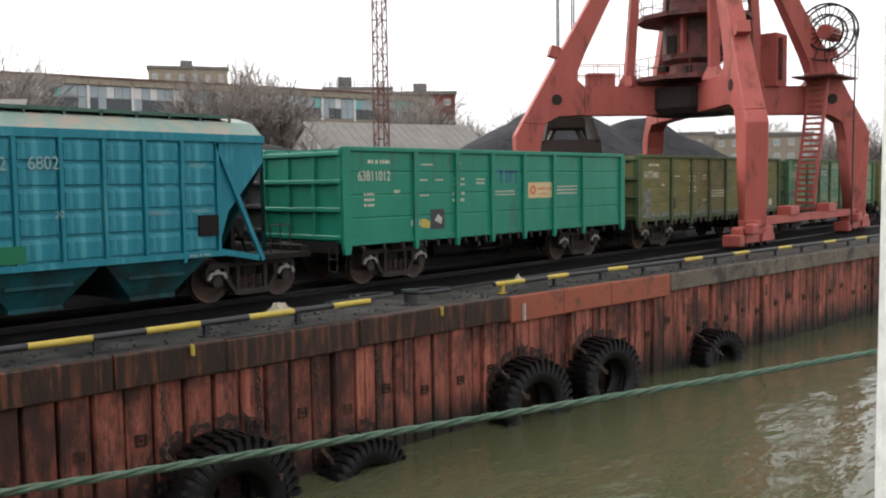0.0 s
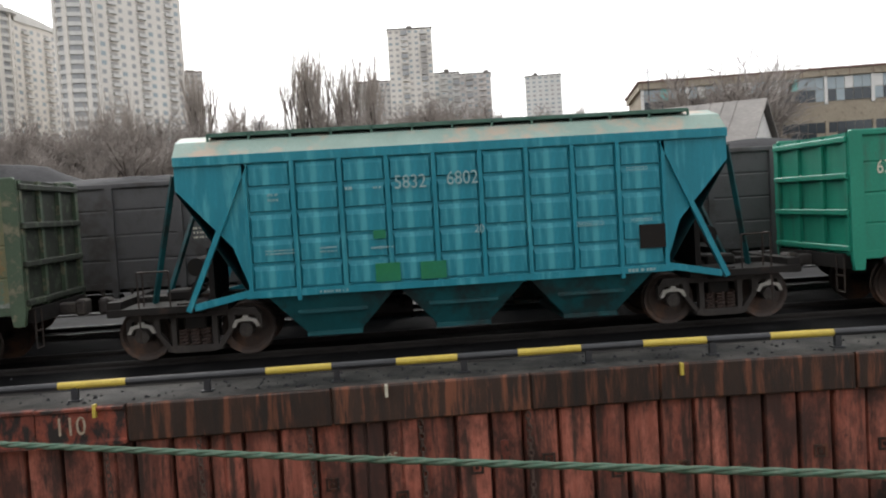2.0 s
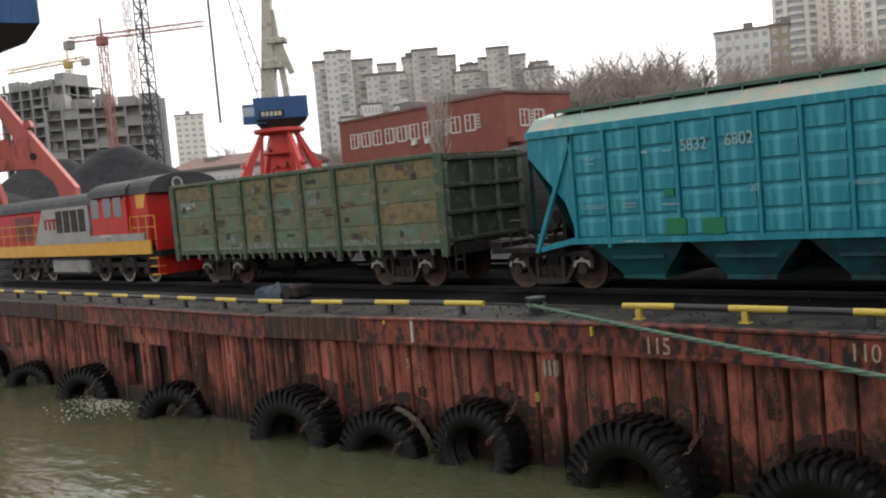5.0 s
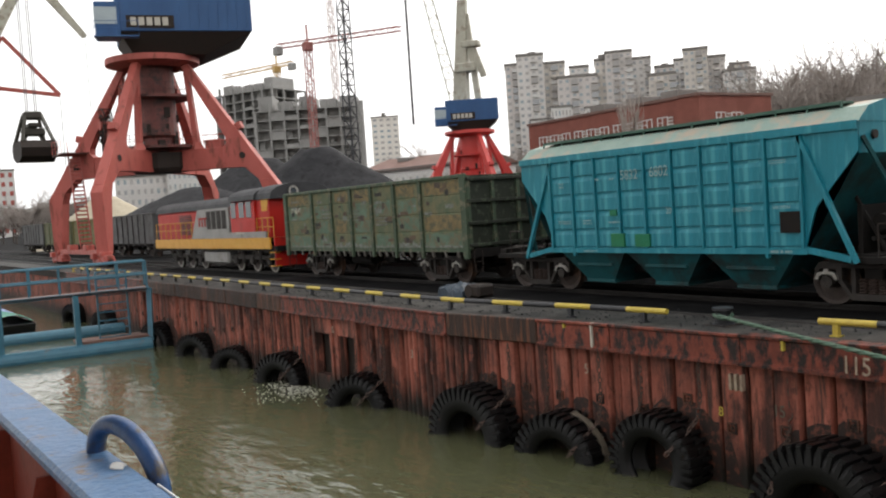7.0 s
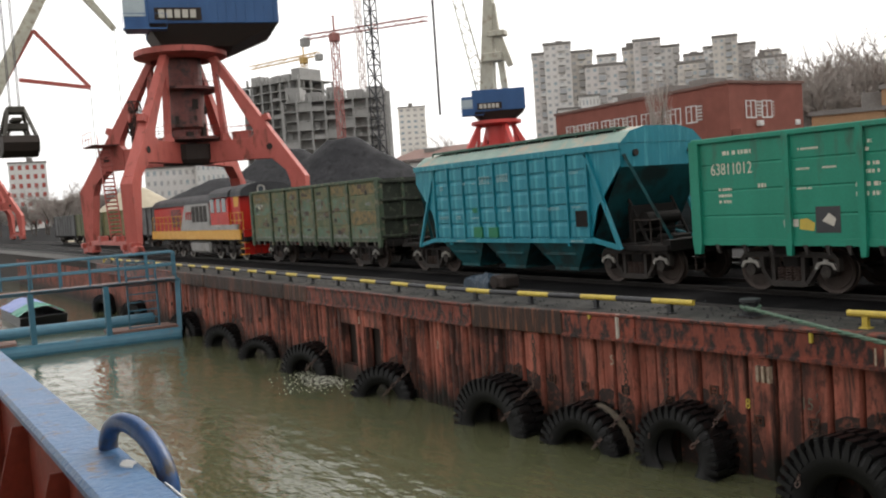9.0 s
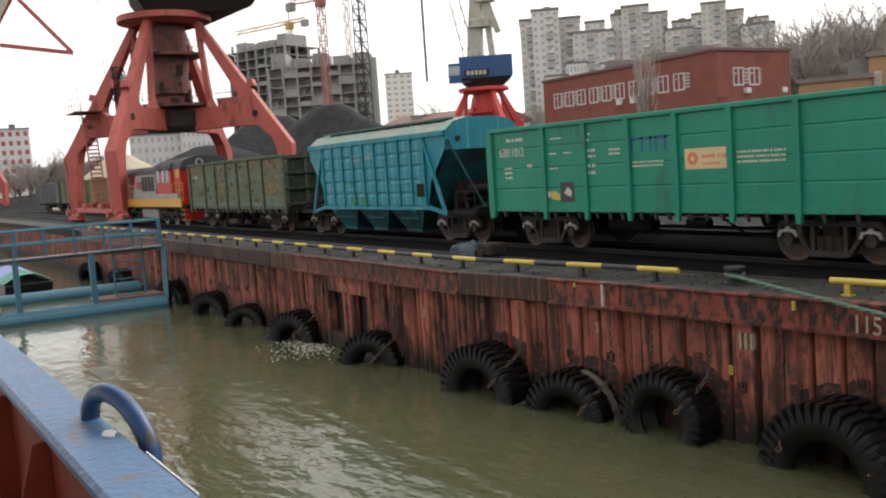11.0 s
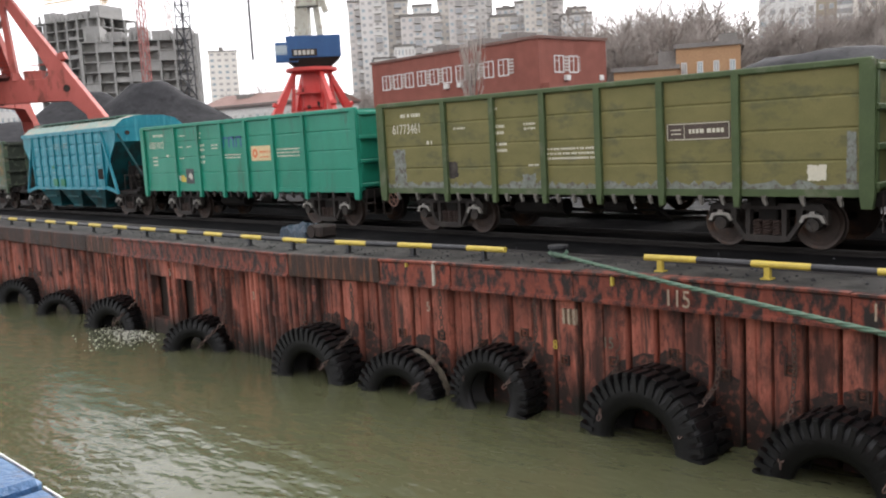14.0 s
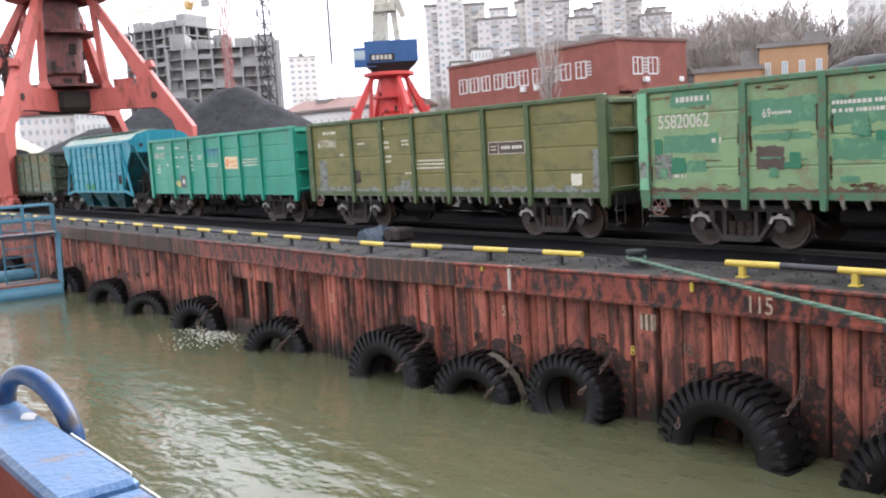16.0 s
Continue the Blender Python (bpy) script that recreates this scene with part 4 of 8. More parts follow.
def gondola(x, body, post, label, coal=0.0, writing=None, latch="bogie", y=TY, moving=True, end=None):
    """Four-axle open wagon with its body 12.9 m long; x is the middle."""
    L = 6.45
    t = thing("gondola_wagon", label, "freight wagon", pose(x, y, 0), group="open wagons of the train" if moving else "standing wagons on the second track")
    Z0, Z1 = RAIL + 1.12, 3.50
    running_gear(t, 4.325, L)
    posts = [-L + 0.08] + [-L + 0.12 + (2 * L - 0.24) * f for f in (0.188, 0.318, 0.44, 0.56, 0.682, 0.812)] + [L - 0.08]
    for s in (-1, 1):
        yy = s * (HALF - 0.10)
        for a, b in zip(posts, posts[1:]):
            # one pressed sheet with four plank-like rows
            bm = B()
            n, d = 4, 0.018
            outer = []
            for i in range(n):
                z0, z1 = Z0 + (Z1 - Z0) * i / n, Z0 + (Z1 - Z0) * (i + 1) / n
                outer += [(yy + s * 0.002, z0 + 0.008), (yy + s * d, z0 + 0.03), (yy + s * d, z1 - 0.03), (yy + s * 0.002, z1 - 0.008)]
            prism(bm, [(yy - s * 0.05, Z0)] + outer + [(yy - s * 0.05, Z1)], "x", a + 0.05, b - 0.05)
            part("side_panel", bm, body, t)
        for i, px in enumerate(posts):
            bm = B()
            w = 0.13 if i in (0, len(posts) - 1) else 0.075
            d = 0.02 if i in (0, len(posts) - 1) else 0.0
            prism(bm, [(px - w, Z0 - 0.02), (px - w, Z1), (px + w, Z1), (px + w, Z0 - 0.02), (px + w * 0.7, Z0 - 0.28), (px - w * 0.7, Z0 - 0.28)], "y", min(yy, yy + s * 0.10), max(yy, yy + s * (0.10 + d)))
            part("side_post", bm, post, t)
        bm = B()
        box(bm, -L, L, min(yy - s * 0.06, yy + s * 0.09), max(yy - s * 0.06, yy + s * 0.09), Z1 - 0.07, Z1 + 0.05, 0.02)
        part("top_rail", bm, post, t)
        bm = B()
        box(bm, -L, L, min(yy - s * 0.05, yy + s * 0.045), max(yy - s * 0.05, yy + s * 0.045), Z0 - 0.08, Z0 + 0.06)
        part("bottom_rail", bm, post, t)
        # hatch latches under the sill
        bm = B()
        for k, (a, b) in enumerate(zip(posts, posts[1:])):
            for f in (0.22, 0.52, 0.8):
                px = a + (b - a) * f
                prism(bm, [(px - 0.05, Z0 - 0.06), (px + 0.06, Z0 - 0.06), (px + 0.035, Z0 - 0.14), (px + 0.06, Z0 - 0.24), (px + 0.02, Z0 - 0.26), (px - 0.02, Z0 - 0.17)], "y", min(yy - s * 0.02, yy + s * 0.06), max(yy - s * 0.02, yy + s * 0.06))
        tagged(part("hatch_latching", bm, M["hook" if latch == "latch" else latch], t, "row of grimy hatch latches"), kind="stuff")
    for s in (-1, 1):
        bm = B()
        box(bm, s * L - 0.06 * (s > 0), s * L + 0.06 * (s < 0), -HALF + 0.1, HALF - 0.1, Z0, Z1)
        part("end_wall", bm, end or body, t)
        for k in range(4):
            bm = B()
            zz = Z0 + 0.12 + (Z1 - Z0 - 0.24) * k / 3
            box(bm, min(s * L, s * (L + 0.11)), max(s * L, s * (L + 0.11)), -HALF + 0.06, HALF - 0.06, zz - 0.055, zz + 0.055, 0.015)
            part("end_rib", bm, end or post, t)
        for yy in (-HALF + 0.14, -0.5, 0.5, HALF - 0.14):
            bm = B()
            box(bm, min(s * L, s * (L + 0.07)), max(s * L, s * (L + 0.07)), yy - 0.06, yy + 0.06, Z0, Z1)
            part("end_post", bm, post, t)
        bm = B()
        for yy in (-1.42, -1.12):
            rod(bm, (s * (L + 0.14), yy, 0.55), (s * (L + 0.14), yy, 1.2), 0.014, k=5)
        for zz in (0.55, 0.85):
            rod(bm, (s * (L + 0.14), -1.42, zz), (s * (L + 0.14), -1.12, zz), 0.014, k=5)
        part("step", bm, M["iron"], t)
    bm = B()
    box(bm, -L, L, -HALF + 0.1, HALF - 0.1, Z0 - 0.05, Z0 + 0.02)
    part("floor_hatches", bm, M["under"], t)
    if coal:
        bm = B()
        n, k = 40, 8
        g = [[bm.verts.new((-L + 0.07 + (2 * L - 0.14) * i / n, -HALF + 0.12 + (2 * HALF - 0.24) * j / k,
                            Z1 - 0.35 + coal * math.sin(math.pi * j / k) ** 0.7 * (0.62 + 0.22 * noise.noise((i * 0.22, j * 0.4, x))) * min(1, i / 3, (n - i) / 3))) for j in range(k + 1)] for i in range(n + 1)]
        for a, b in zip(g, g[1:]):
            for j in range(k):
                bm.faces.new((a[j], b[j], b[j + 1], a[j + 1]))
        part("coal_load", bm, M["coal"], t, "heaped black coal", smooth=True)
    if writing:
        writing(t, -HALF + 0.081, L)
    return t


def bars_part(t, name, rows, y, m):
    bm = B()
    for x, z, w, h, n in rows:
        bars(bm, x, z, w, h, y, n)
    tagged(part(name, bm, m, t, "stencilled cream lettering too small to read"), kind="stuff")


def number(t, words, x, z, s, y, m="paint_cream", squeeze=0.78):
    lettering("wagon_number", words, s, M[m], t, pose(x, y - 0.006, z, 90), 0.006, squeeze)


def blot(t, name, x0, x1, z0, z1, y, m, label, seed=1, rag=0.12):
    """A ragged patch of paint on a wagon's side."""
    rng = random.Random(seed)
    pts = []
    n = 9
    for (ax, az), (bx, bz) in (((x0, z0), (x1, z0)), ((x1, z0), (x1, z1)), ((x1, z1), (x0, z1)), ((x0, z1), (x0, z0))):
        for i in range(n):
            f = i / n
            k = min(x1 - x0, z1 - z0) * rag
            pts.append((ax + (bx - ax) * f + rng.uniform(-k, k) * (az != bz), az + (bz - az) * f + rng.uniform(-k, k) * (ax != bx)))
    bm = B()
    prism(bm, pts, "y", y - 0.0025, y + 0.002)
    return part(name, bm, M[m], t, label)


def lower_wash(t, y, L, m, label, seed, high=0.16):
    """Chalky worn paint along the foot of the side, bay by bay."""
    rng = random.Random(seed)
    posts = [-L + 0.08] + [-L + 0.12 + (2 * L - 0.24) * f for f in (0.188, 0.318, 0.44, 0.56, 0.682, 0.812)] + [L - 0.08]
    for a, b in zip(posts, posts[1:]):
        n = 14
        a, b = a + 0.09, b - 0.09
        top = [(b + (a - b) * i / n, 1.31 + high * rng.uniform(0.25, 1.0) * (1.5 if i in (0, n) else 1)) for i in range(n + 1)]
        bm = B()
        prism(bm, [(a, 1.26), (b, 1.26)] + top, "y", y - 0.004, y + 0.002)
        part("worn_edge", bm, M[m], t, label)


def brake_wheel(t, x, y):
    bm = B()
    lathe(bm, [(0.17, -0.015), (0.2, -0.015), (0.2, 0.015), (0.17, 0.015)], 16, "y", (x, y, 0.98), closed=True)
    for i in range(3):
        a = math.pi * i / 3
        rod(bm, (x - 0.18 * math.cos(a), y, 0.98 - 0.18 * math.sin(a)), (x + 0.18 * math.cos(a), y, 0.98 + 0.18 * math.sin(a)), 0.015, k=5)
    part("brake_wheel", bm, M["deck_rust"], t, "dull red brake handwheel")


def write_green(t, y, L):
    number(t, "63811012", -L + 0.5, 2.72, 0.36, y)
    bars_part(t, "stencil", [(-L + 0.85, 3.13, 0.75, 0.13, 1), (-L + 0.7, 2.35, 0.35, 0.09, 3), (-L + 1.75, 2.38, 0.2, 0.13, 1), (-L + 2.75, 3.1, 0.5, 0.06, 1), (-L + 2.7, 2.7, 0.3, 0.06, 1), (-L + 3.3, 2.7, 0.3, 0.06, 1),
                              (-L + 4.15, 3.12, 0.2, 0.1, 2), (-L + 4.05, 2.7, 0.45, 0.1, 2), (-L + 4.0, 2.3, 0.5, 0.12, 2), (-L + 5.0, 2.7, 0.4, 0.07, 2), (-L + 5.8, 2.35, 1.0, 0.06, 2), (-L + 8.9, 2.45, 1.2, 0.07, 3), (-L + 2.7, 2.3, 0.35, 0.06, 1)], y, M["paint_cream"])
    bm = B()
    for k, w in ((0, 0.28), (0.36, 0.34), (0.8, 0.36)):
        box(bm, -L + 5.75 + k, -L + 5.75 + k + 0.07, y - 0.006, y + 0.002, 2.62, 2.98)
        box(bm, -L + 5.75 + k, -L + 5.75 + k + w, y - 0.006, y + 0.002, 2.91, 2.98)
        if k:
            box(bm, -L + 5.75 + k + w - 0.07, -L + 5.75 + k + w, y - 0.006, y + 0.002, 2.62, 2.98)
    part("owner_mark", bm, M["crane_blue"], t, "blue painted owner's mark")
    bm = B()
    box(bm, -L + 7.45, -L + 8.75, y - 0.005, y + 0.002, 2.15, 2.62)
    o = part("plate_sign", bm, mat("cream_sign", (0.62, 0.48, 0.26), None, 0.5, scale=3), t, "cream sign with an orange ring and bars")
    bm = B()
    lathe(bm, [(0.06, -0.004), (0.15, -0.004), (0.15, 0.002), (0.06, 0.002)], 20, "y", (-L + 7.68, y - 0.007, 2.39), closed=True)
    bars(bm, -L + 7.95, 2.38, 0.7, 0.11, y - 0.006, 1)
    bars(bm, -L + 7.95, 2.24, 0.5, 0.06, y - 0.006, 1)
    part("sign_print", bm, mat("orange_print", (0.62, 0.16, 0.05), None, 0.5), o)
    bm = B()
    box(bm, -L + 3.1, -L + 3.65, y - 0.004, y + 0.002, 1.42, 1.95)
    part("black_patch", bm, M["black"], t, "black painted patch")
    bm = B()
    box(bm, -L + 2.35, -L + 2.7, y - 0.004, y + 0.002, 1.55, 1.7)
    part("white_patch", bm, M["paint_white"], t)
    bm = B()
    prism(bm, [(-L + 2.72, 1.5), (-L + 3.05, 1.46), (-L + 3.08, 1.62), (-L + 2.9, 1.72), (-L + 2.74, 1.7)], "y", y - 0.004, y + 0.002)
    part("yellow_patch", bm, M["yellow"], t)
    bm = B()
    prism(bm, [(-L + 3.25, 1.66), (-L + 3.5, 1.55), (-L + 3.56, 1.7), (-L + 3.4, 1.82)], "y", y - 0.009, y - 0.003)
    part("chalk_patch", bm, M["paint_white"], t)


def write_olive(t, y, L):
    number(t, "61773461", -L + 0.5, 2.72, 0.36, y)
    bars_part(t, "stencil", [(-L + 0.85, 3.13, 0.75, 0.13, 1), (-L + 1.8, 2.4, 0.2, 0.13, 1), (-L + 2.8, 2.75, 0.4, 0.06, 1), (-L + 4.0, 3.15, 0.3, 0.08, 1), (-L + 4.0, 2.72, 0.5, 0.1, 2), (-L + 4.0, 2.3, 0.55, 0.1, 2),
                              (-L + 5.75, 2.15, 1.5, 0.07, 3), (-L + 5.1, 2.75, 0.35, 0.07, 2), (-L + 5.2, 1.8, 0.3, 0.07, 1)], y, M["paint_cream"])
    bm = B()
    box(bm, -L + 8.87, -L + 10.27, y - 0.005, y + 0.002, 2.26, 2.60)
    o = part("plate_sign", bm, M["brown_patch"], t, "dark brown sign plate with a pale border")
    bm = B()
    for z0, z1, x0, x1 in ((2.27, 2.285, 8.89, 10.25), (2.575, 2.59, 8.89, 10.25), (2.27, 2.59, 8.89, 8.905), (2.27, 2.59, 10.235, 10.25), (2.27, 2.59, 9.27, 9.28), (2.38, 2.40, 8.97, 9.2), (2.46, 2.48, 8.97, 9.2)):
        box(bm, -L + x0, -L + x1, y - 0.009, y - 0.003, z0, z1)
    bars(bm, -L + 9.38, 2.38, 0.75, 0.12, y - 0.006, 1)
    part("sign_print", bm, M["paint_cream"], o)
    for k, (x0, x1, z0, z1, m) in enumerate(((0.5, 0.95, 1.4, 2.3, "wash"), (2.4, 2.9, 1.55, 1.95, "bogie"), (11.75, 12.1, 1.45, 1.72, "paint_cream"), (12.45, 12.62, 1.4, 2.3, "wash"), (0.05, 0.22, 1.3, 1.7, "wash"), (5.0, 5.4, 1.3, 1.62, "wash"))):
        blot(t, "paint_patch", -L + x0, -L + x1, z0, z1, y, m, "patch of faded filler paint", k, 0.08)
    lower_wash(t, y, L, "wash", "chalky worn paint along the foot of the side", 5)
    brake_wheel(t, -L + 0.35, -HALF + 0.1)


def write_pale(t, y, L):
    number(t, "55820062", -L + 0.42, 2.66, 0.41, y, "paint_white")
    number(t, "69", -L + 2.9, 2.76, 0.24, y - 0.004, "paint_white")
    for k, (x0, x1, z0, z1) in enumerate(((0.75, 1.75, 3.08, 3.4), (2.6, 4.0, 2.62, 3.12), (0.55, 1.9, 2.12, 2.5), (0.5, 1.6, 1.72, 1.95), (4.25, 5.6, 2.55, 3.1), (2.7, 3.9, 2.32, 2.44), (4.3, 5.5, 1.9, 2.3), (6.0, 7.3, 2.6, 3.1), (6.1, 7.0, 1.6, 2.2), (8.2, 9.2, 2.2, 2.9))):
        blot(t, "dark_patch", -L + x0, -L + x1, z0, z1, y, "deep_green", "repainted darker green patch", k + 3, 0.07)
    blot(t, "grey_patch", -L + 2.75, -L + 3.35, 1.75, 2.2, y - 0.003, "brown_patch", "brown-grey painted patch", 21, 0.05)
    blot(t, "grey_patch", -L + 0.3, -L + 0.75, 1.6, 2.1, y - 0.006, "wash", "grey painted patch", 22, 0.1)
    lower_wash(t, y, L, "rustwash", "rusty lower edge of the side", 9, 0.12)
    bars_part(t, "stencil", [(-L + 0.9, 3.17, 0.8, 0.16, 1), (-L + 1.75, 2.3, 0.25, 0.14, 1), (-L + 3.1, 2.8, 0.4, 0.08, 1), (-L + 4.3, 2.9, 1.0, 0.1, 2), (-L + 0.8, 1.6, 0.3, 0.1, 1)], y - 0.006, M["paint_white"])
    # rust runs beside the posts and along the plank edges, the mint end post with its grey patches
    posts = [-L + 0.08] + [-L + 0.12 + (2 * L - 0.24) * f for f in (0.188, 0.318, 0.44, 0.56, 0.682, 0.812)] + [L - 0.08]
    rng = random.Random(31)
    for k, (a, b) in enumerate(zip(posts, posts[1:])):
        for j in range(5):
            x0 = rng.choice((a + 0.10, b - 0.16)) + rng.uniform(0, 0.04)
            z0 = rng.uniform(1.32, 2.9)
            blot(t, "rust_run", x0, x0 + rng.uniform(0.02, 0.05), z0, z0 + rng.uniform(0.15, 0.5), y - 0.010 - 0.0005 * j, "rust_dark", "thin run of rust", k * 13 + j, 0.4)
        for j in range(9):
            x0 = rng.uniform(a + 0.15, b - 0.6)
            z0 = rng.choice((1.42, 1.92, 2.47, 3.02, 3.30)) + rng.uniform(-0.04, 0.04)
            blot(t, "scrape", x0, x0 + rng.uniform(0.1, 0.5), z0, z0 + rng.uniform(0.015, 0.045), y - 0.0135 - 0.0005 * j, ("rust_dark", "deep_green", "old_ochre")[j % 3], "long scrape through the paint", k * 17 + j, 0.45)
        for j in range(4):
            x0, z0 = rng.uniform(a + 0.15, b - 0.5), rng.uniform(1.4, 2.4)
            blot(t, "paint_patch", x0, x0 + rng.uniform(0.12, 0.4), z0, z0 + rng.uniform(0.1, 0.35), y - 0.0175 - 0.0005 * j, ("fresh_green", "deep_green")[(j + k) % 2], "small daub of darker green paint", k * 19 + j, 0.07)
    yp = y - 0.102
    blot(t, "mint_coat", -L - 0.04, -L + 0.20, 1.35, 3.44, yp, "mint", "faded mint coat of the end post", 41, 0.05)
    blot(t, "grey_patch", -L - 0.03, -L + 0.15, 1.62, 1.98, yp - 0.004, "wash", "grey painted patch", 42, 0.1)
    brake_wheel(t, -L + 0.35, -HALF + 0.1)


def write_worn(t, y, L):
    number(t, "53120230", -L + 0.5, 2.7, 0.28, y)
    bars_part(t, "stencil", [(-L + 0.6, 3.1, 0.7, 0.12, 1), (-L + 0.6, 2.4, 0.4, 0.1, 1), (-L + 3.3, 2.7, 0.9, 0.1, 3), (-L + 5.3, 2.6, 1.0, 0.07, 4), (-L + 7.4, 2.3, 0.8, 0.08, 3)], y - 0.011, M["wash"])
    # older coats showing bay by bay: ochre planks above, green below
    posts = [0.08] + [0.12 + (2 * L - 0.24) * f for f in (0.188, 0.318, 0.44, 0.56, 0.682, 0.812)] + [2 * L - 0.08]
    rng = random.Random(6)
    for k, (a, b) in enumerate(zip(posts, posts[1:])):
        a, b = -L + a + 0.12, -L + b - 0.12
        rows = (("old_ochre", 3.0, 3.38), ("old_green", 2.42, 2.9), (("old_ochre", "old_green")[k % 2], 1.86, 2.32), ("old_green", 1.36, 1.74))
        for j, (mm, z0, z1) in enumerate(rows):
            if (k * 5 + j * 3) % 7 < 5:
                blot(t, "old_coat", a + rng.uniform(0, 0.15), b - rng.uniform(0, 0.3), z0, z1, y - 0.001 * j, mm, "older flaking coat of paint", k * 7 + j, 0.11)
        for j in range(8):
            x0, z0 = rng.uniform(a, b - 0.4), rng.uniform(1.35, 3.2)
            blot(t, "flaked_paint", x0, x0 + rng.uniform(0.12, 0.5), z0, z0 + rng.uniform(0.05, 0.22), y - 0.006 - 0.0006 * j - 0.0001 * k, ("brown_patch", "wash", "rustwash", "soot_fleck")[j % 4], "flaked spot of bare metal", k * 11 + j, 0.12)
    lower_wash(t, y, L, "wash", "chalky worn paint along the foot of the side", 15, 0.2)


def write_grey(t, y, L):
    number(t, "63880610", -L + 0.62, 2.72, 0.30, y)
    bars_part(t, "stencil", [(-L + 0.85, 3.13, 0.75, 0.13, 1), (-L + 1.8, 2.35, 0.25, 0.13, 1), (-L + 4.0, 2.7, 0.5, 0.1, 3), (-L + 7.5, 2.4, 1.0, 0.07, 3)], y, M["paint_cream"])


def hopper(x):
    """Teal grain hopper wagon: ribbed flat sides, sloped ends on struts, three discharge hoppers, pale roof with a walkway."""
    t = thing("hopper_wagon", "teal ribbed grain hopper wagon with pale green roof", "freight wagon", pose(x, TY, 0))
    H, top = 1.58, 3.70
    running_gear(t, 4.87, 6.2)
    a, c = 3.74, 4.95          # half length of the side at the sill, of the roof
    z0 = 1.28
    for s in (-1, 1):
        bm = B()
        prism(bm, [(-a, z0), (a, z0), (a + 0.28, 2.1), (c, 3.15), (c, top), (-c, top), (-c, 3.15), (-a - 0.28, 2.1)], "y", min(s * (H - 0.06), s * (H - 0.1)), max(s * (H - 0.06), s * (H - 0.1)))
        side = part("side_wall", bm, M["teal"], t)
        # pressed bulges, five rows in each bay, their upper edge catching the sky
        if s < 0:
            bay, row = 2 * a / 9, (top - 0.16 - z0) / 5
            bm = B()
            base = [(0.05, 0.025), (bay - 0.05, 0.025), (bay - 0.05, row - 0.03), (0.05, row - 0.03)]
            face = [(0.07, 0.04), (bay - 0.07, 0.04), (bay - 0.08, row - 0.12), (0.08, row - 0.12)]
            lo = [bm.verts.new((u, 0, v)) for u, v in base]
            hi = [bm.verts.new((u, -0.036, v)) for u, v in face]
            bm.faces.new(hi)
            for i in range(4):
                bm.faces.new((lo[i], lo[(i + 1) % 4], hi[(i + 1) % 4], hi[i]))
            bulge = mesh_of("swage", bm, M["teal"])
            for k in range(9):
                for j in range(5):
                    share("swage", bulge, side, pose(-a + k * bay, -H + 0.058, z0 + 0.03 + j * row))
        n = 9
        for k in range(n + 1):
            bm = B()
            px = -a + 2 * a * k / n
            box(bm, px - 0.035, px + 0.035, min(s * (H - 0.06), s * (H + 0.025)), max(s * (H - 0.06), s * (H + 0.025)), z0 - (0.18 if k in (1, 8) else 0.0), top - 0.12)
            part("rib", bm, M["teal"], side)
        bm = B()
        box(bm, -a - 0.1, a + 0.1, min(s * (H - 0.1), s * (H + 0.015)), max(s * (H - 0.1), s * (H + 0.015)), z0 - 0.10, z0 + 0.02)
        box(bm, -c, c, min(s * (H - 0.1), s * (H + 0.01)), max(s * (H - 0.1), s * (H + 0.01)), top - 0.14, top + 0.02)
        part("sill", bm, M["teal"], side)
        for k in (-1, 1):
            bm = B()
            beam(bm, (k * (a - 0.02), s * (H - 0.02), top - 0.15), (k * (c - 0.1), s * (H - 0.02), 1.02), 0.09, 0.09)
            beam(bm, (k * a, s * (H - 0.05), z0), (k * (c - 0.2), s * (H - 0.05), 1.08), 0.1, 0.12)
            part("brace", bm, M["teal"], t)
    # sloped ends, shade under the cap painted in as darker teal
    for k in (-1, 1):
        bm = B()
        for y in (-H + 0.08,):
            v = [(k * c, -H + 0.08, top), (k * c, H - 0.08, top), (k * c, H - 0.08, 3.1), (k * c, -H + 0.08, 3.1)]
            quad(bm, *v)
            part("end_cap", bm, M["teal"], t)
            bm = B()
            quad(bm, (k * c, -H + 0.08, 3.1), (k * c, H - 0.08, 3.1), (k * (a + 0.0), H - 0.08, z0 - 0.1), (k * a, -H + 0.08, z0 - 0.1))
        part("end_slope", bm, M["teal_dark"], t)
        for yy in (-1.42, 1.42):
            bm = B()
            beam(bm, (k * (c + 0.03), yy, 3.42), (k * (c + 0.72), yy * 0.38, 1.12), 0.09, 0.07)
            part("end_strut", bm, M["teal_dark"], t, "dark teal slanted strut")
            bm = B()
            beam(bm, (k * (c - 0.55), yy * 0.55, 2.3), (k * (c + 0.1), yy * 0.55, 1.12), 0.06, 0.06)
            part("end_strut", bm, M["under"], t)
        bm = B()
        box(bm, min(k * 4.2, k * 6.3), max(k * 4.2, k * 6.3), -1.45, 1.45, 1.0, 1.12)
        box(bm, min(k * 4.5, k * 4.6), max(k * 4.5, k * 4.6), -0.9, 0.7, 1.1, 2.1)
        rod(bm, (k * 4.85, -0.7, 1.75), (k * 4.85, 0.5, 1.75), 0.17, k=14)
        rod(bm, (k * 4.85, -0.95, 1.45), (k * 4.85, 0.7, 1.45), 0.05, k=8)
        box(bm, min(k * 4.9, k * 5.5), max(k * 4.9, k * 5.5), -0.35, 0.35, 1.12, 1.32, 0.04)
        part("end_frame", bm, M["under"], t)
        bm = B()
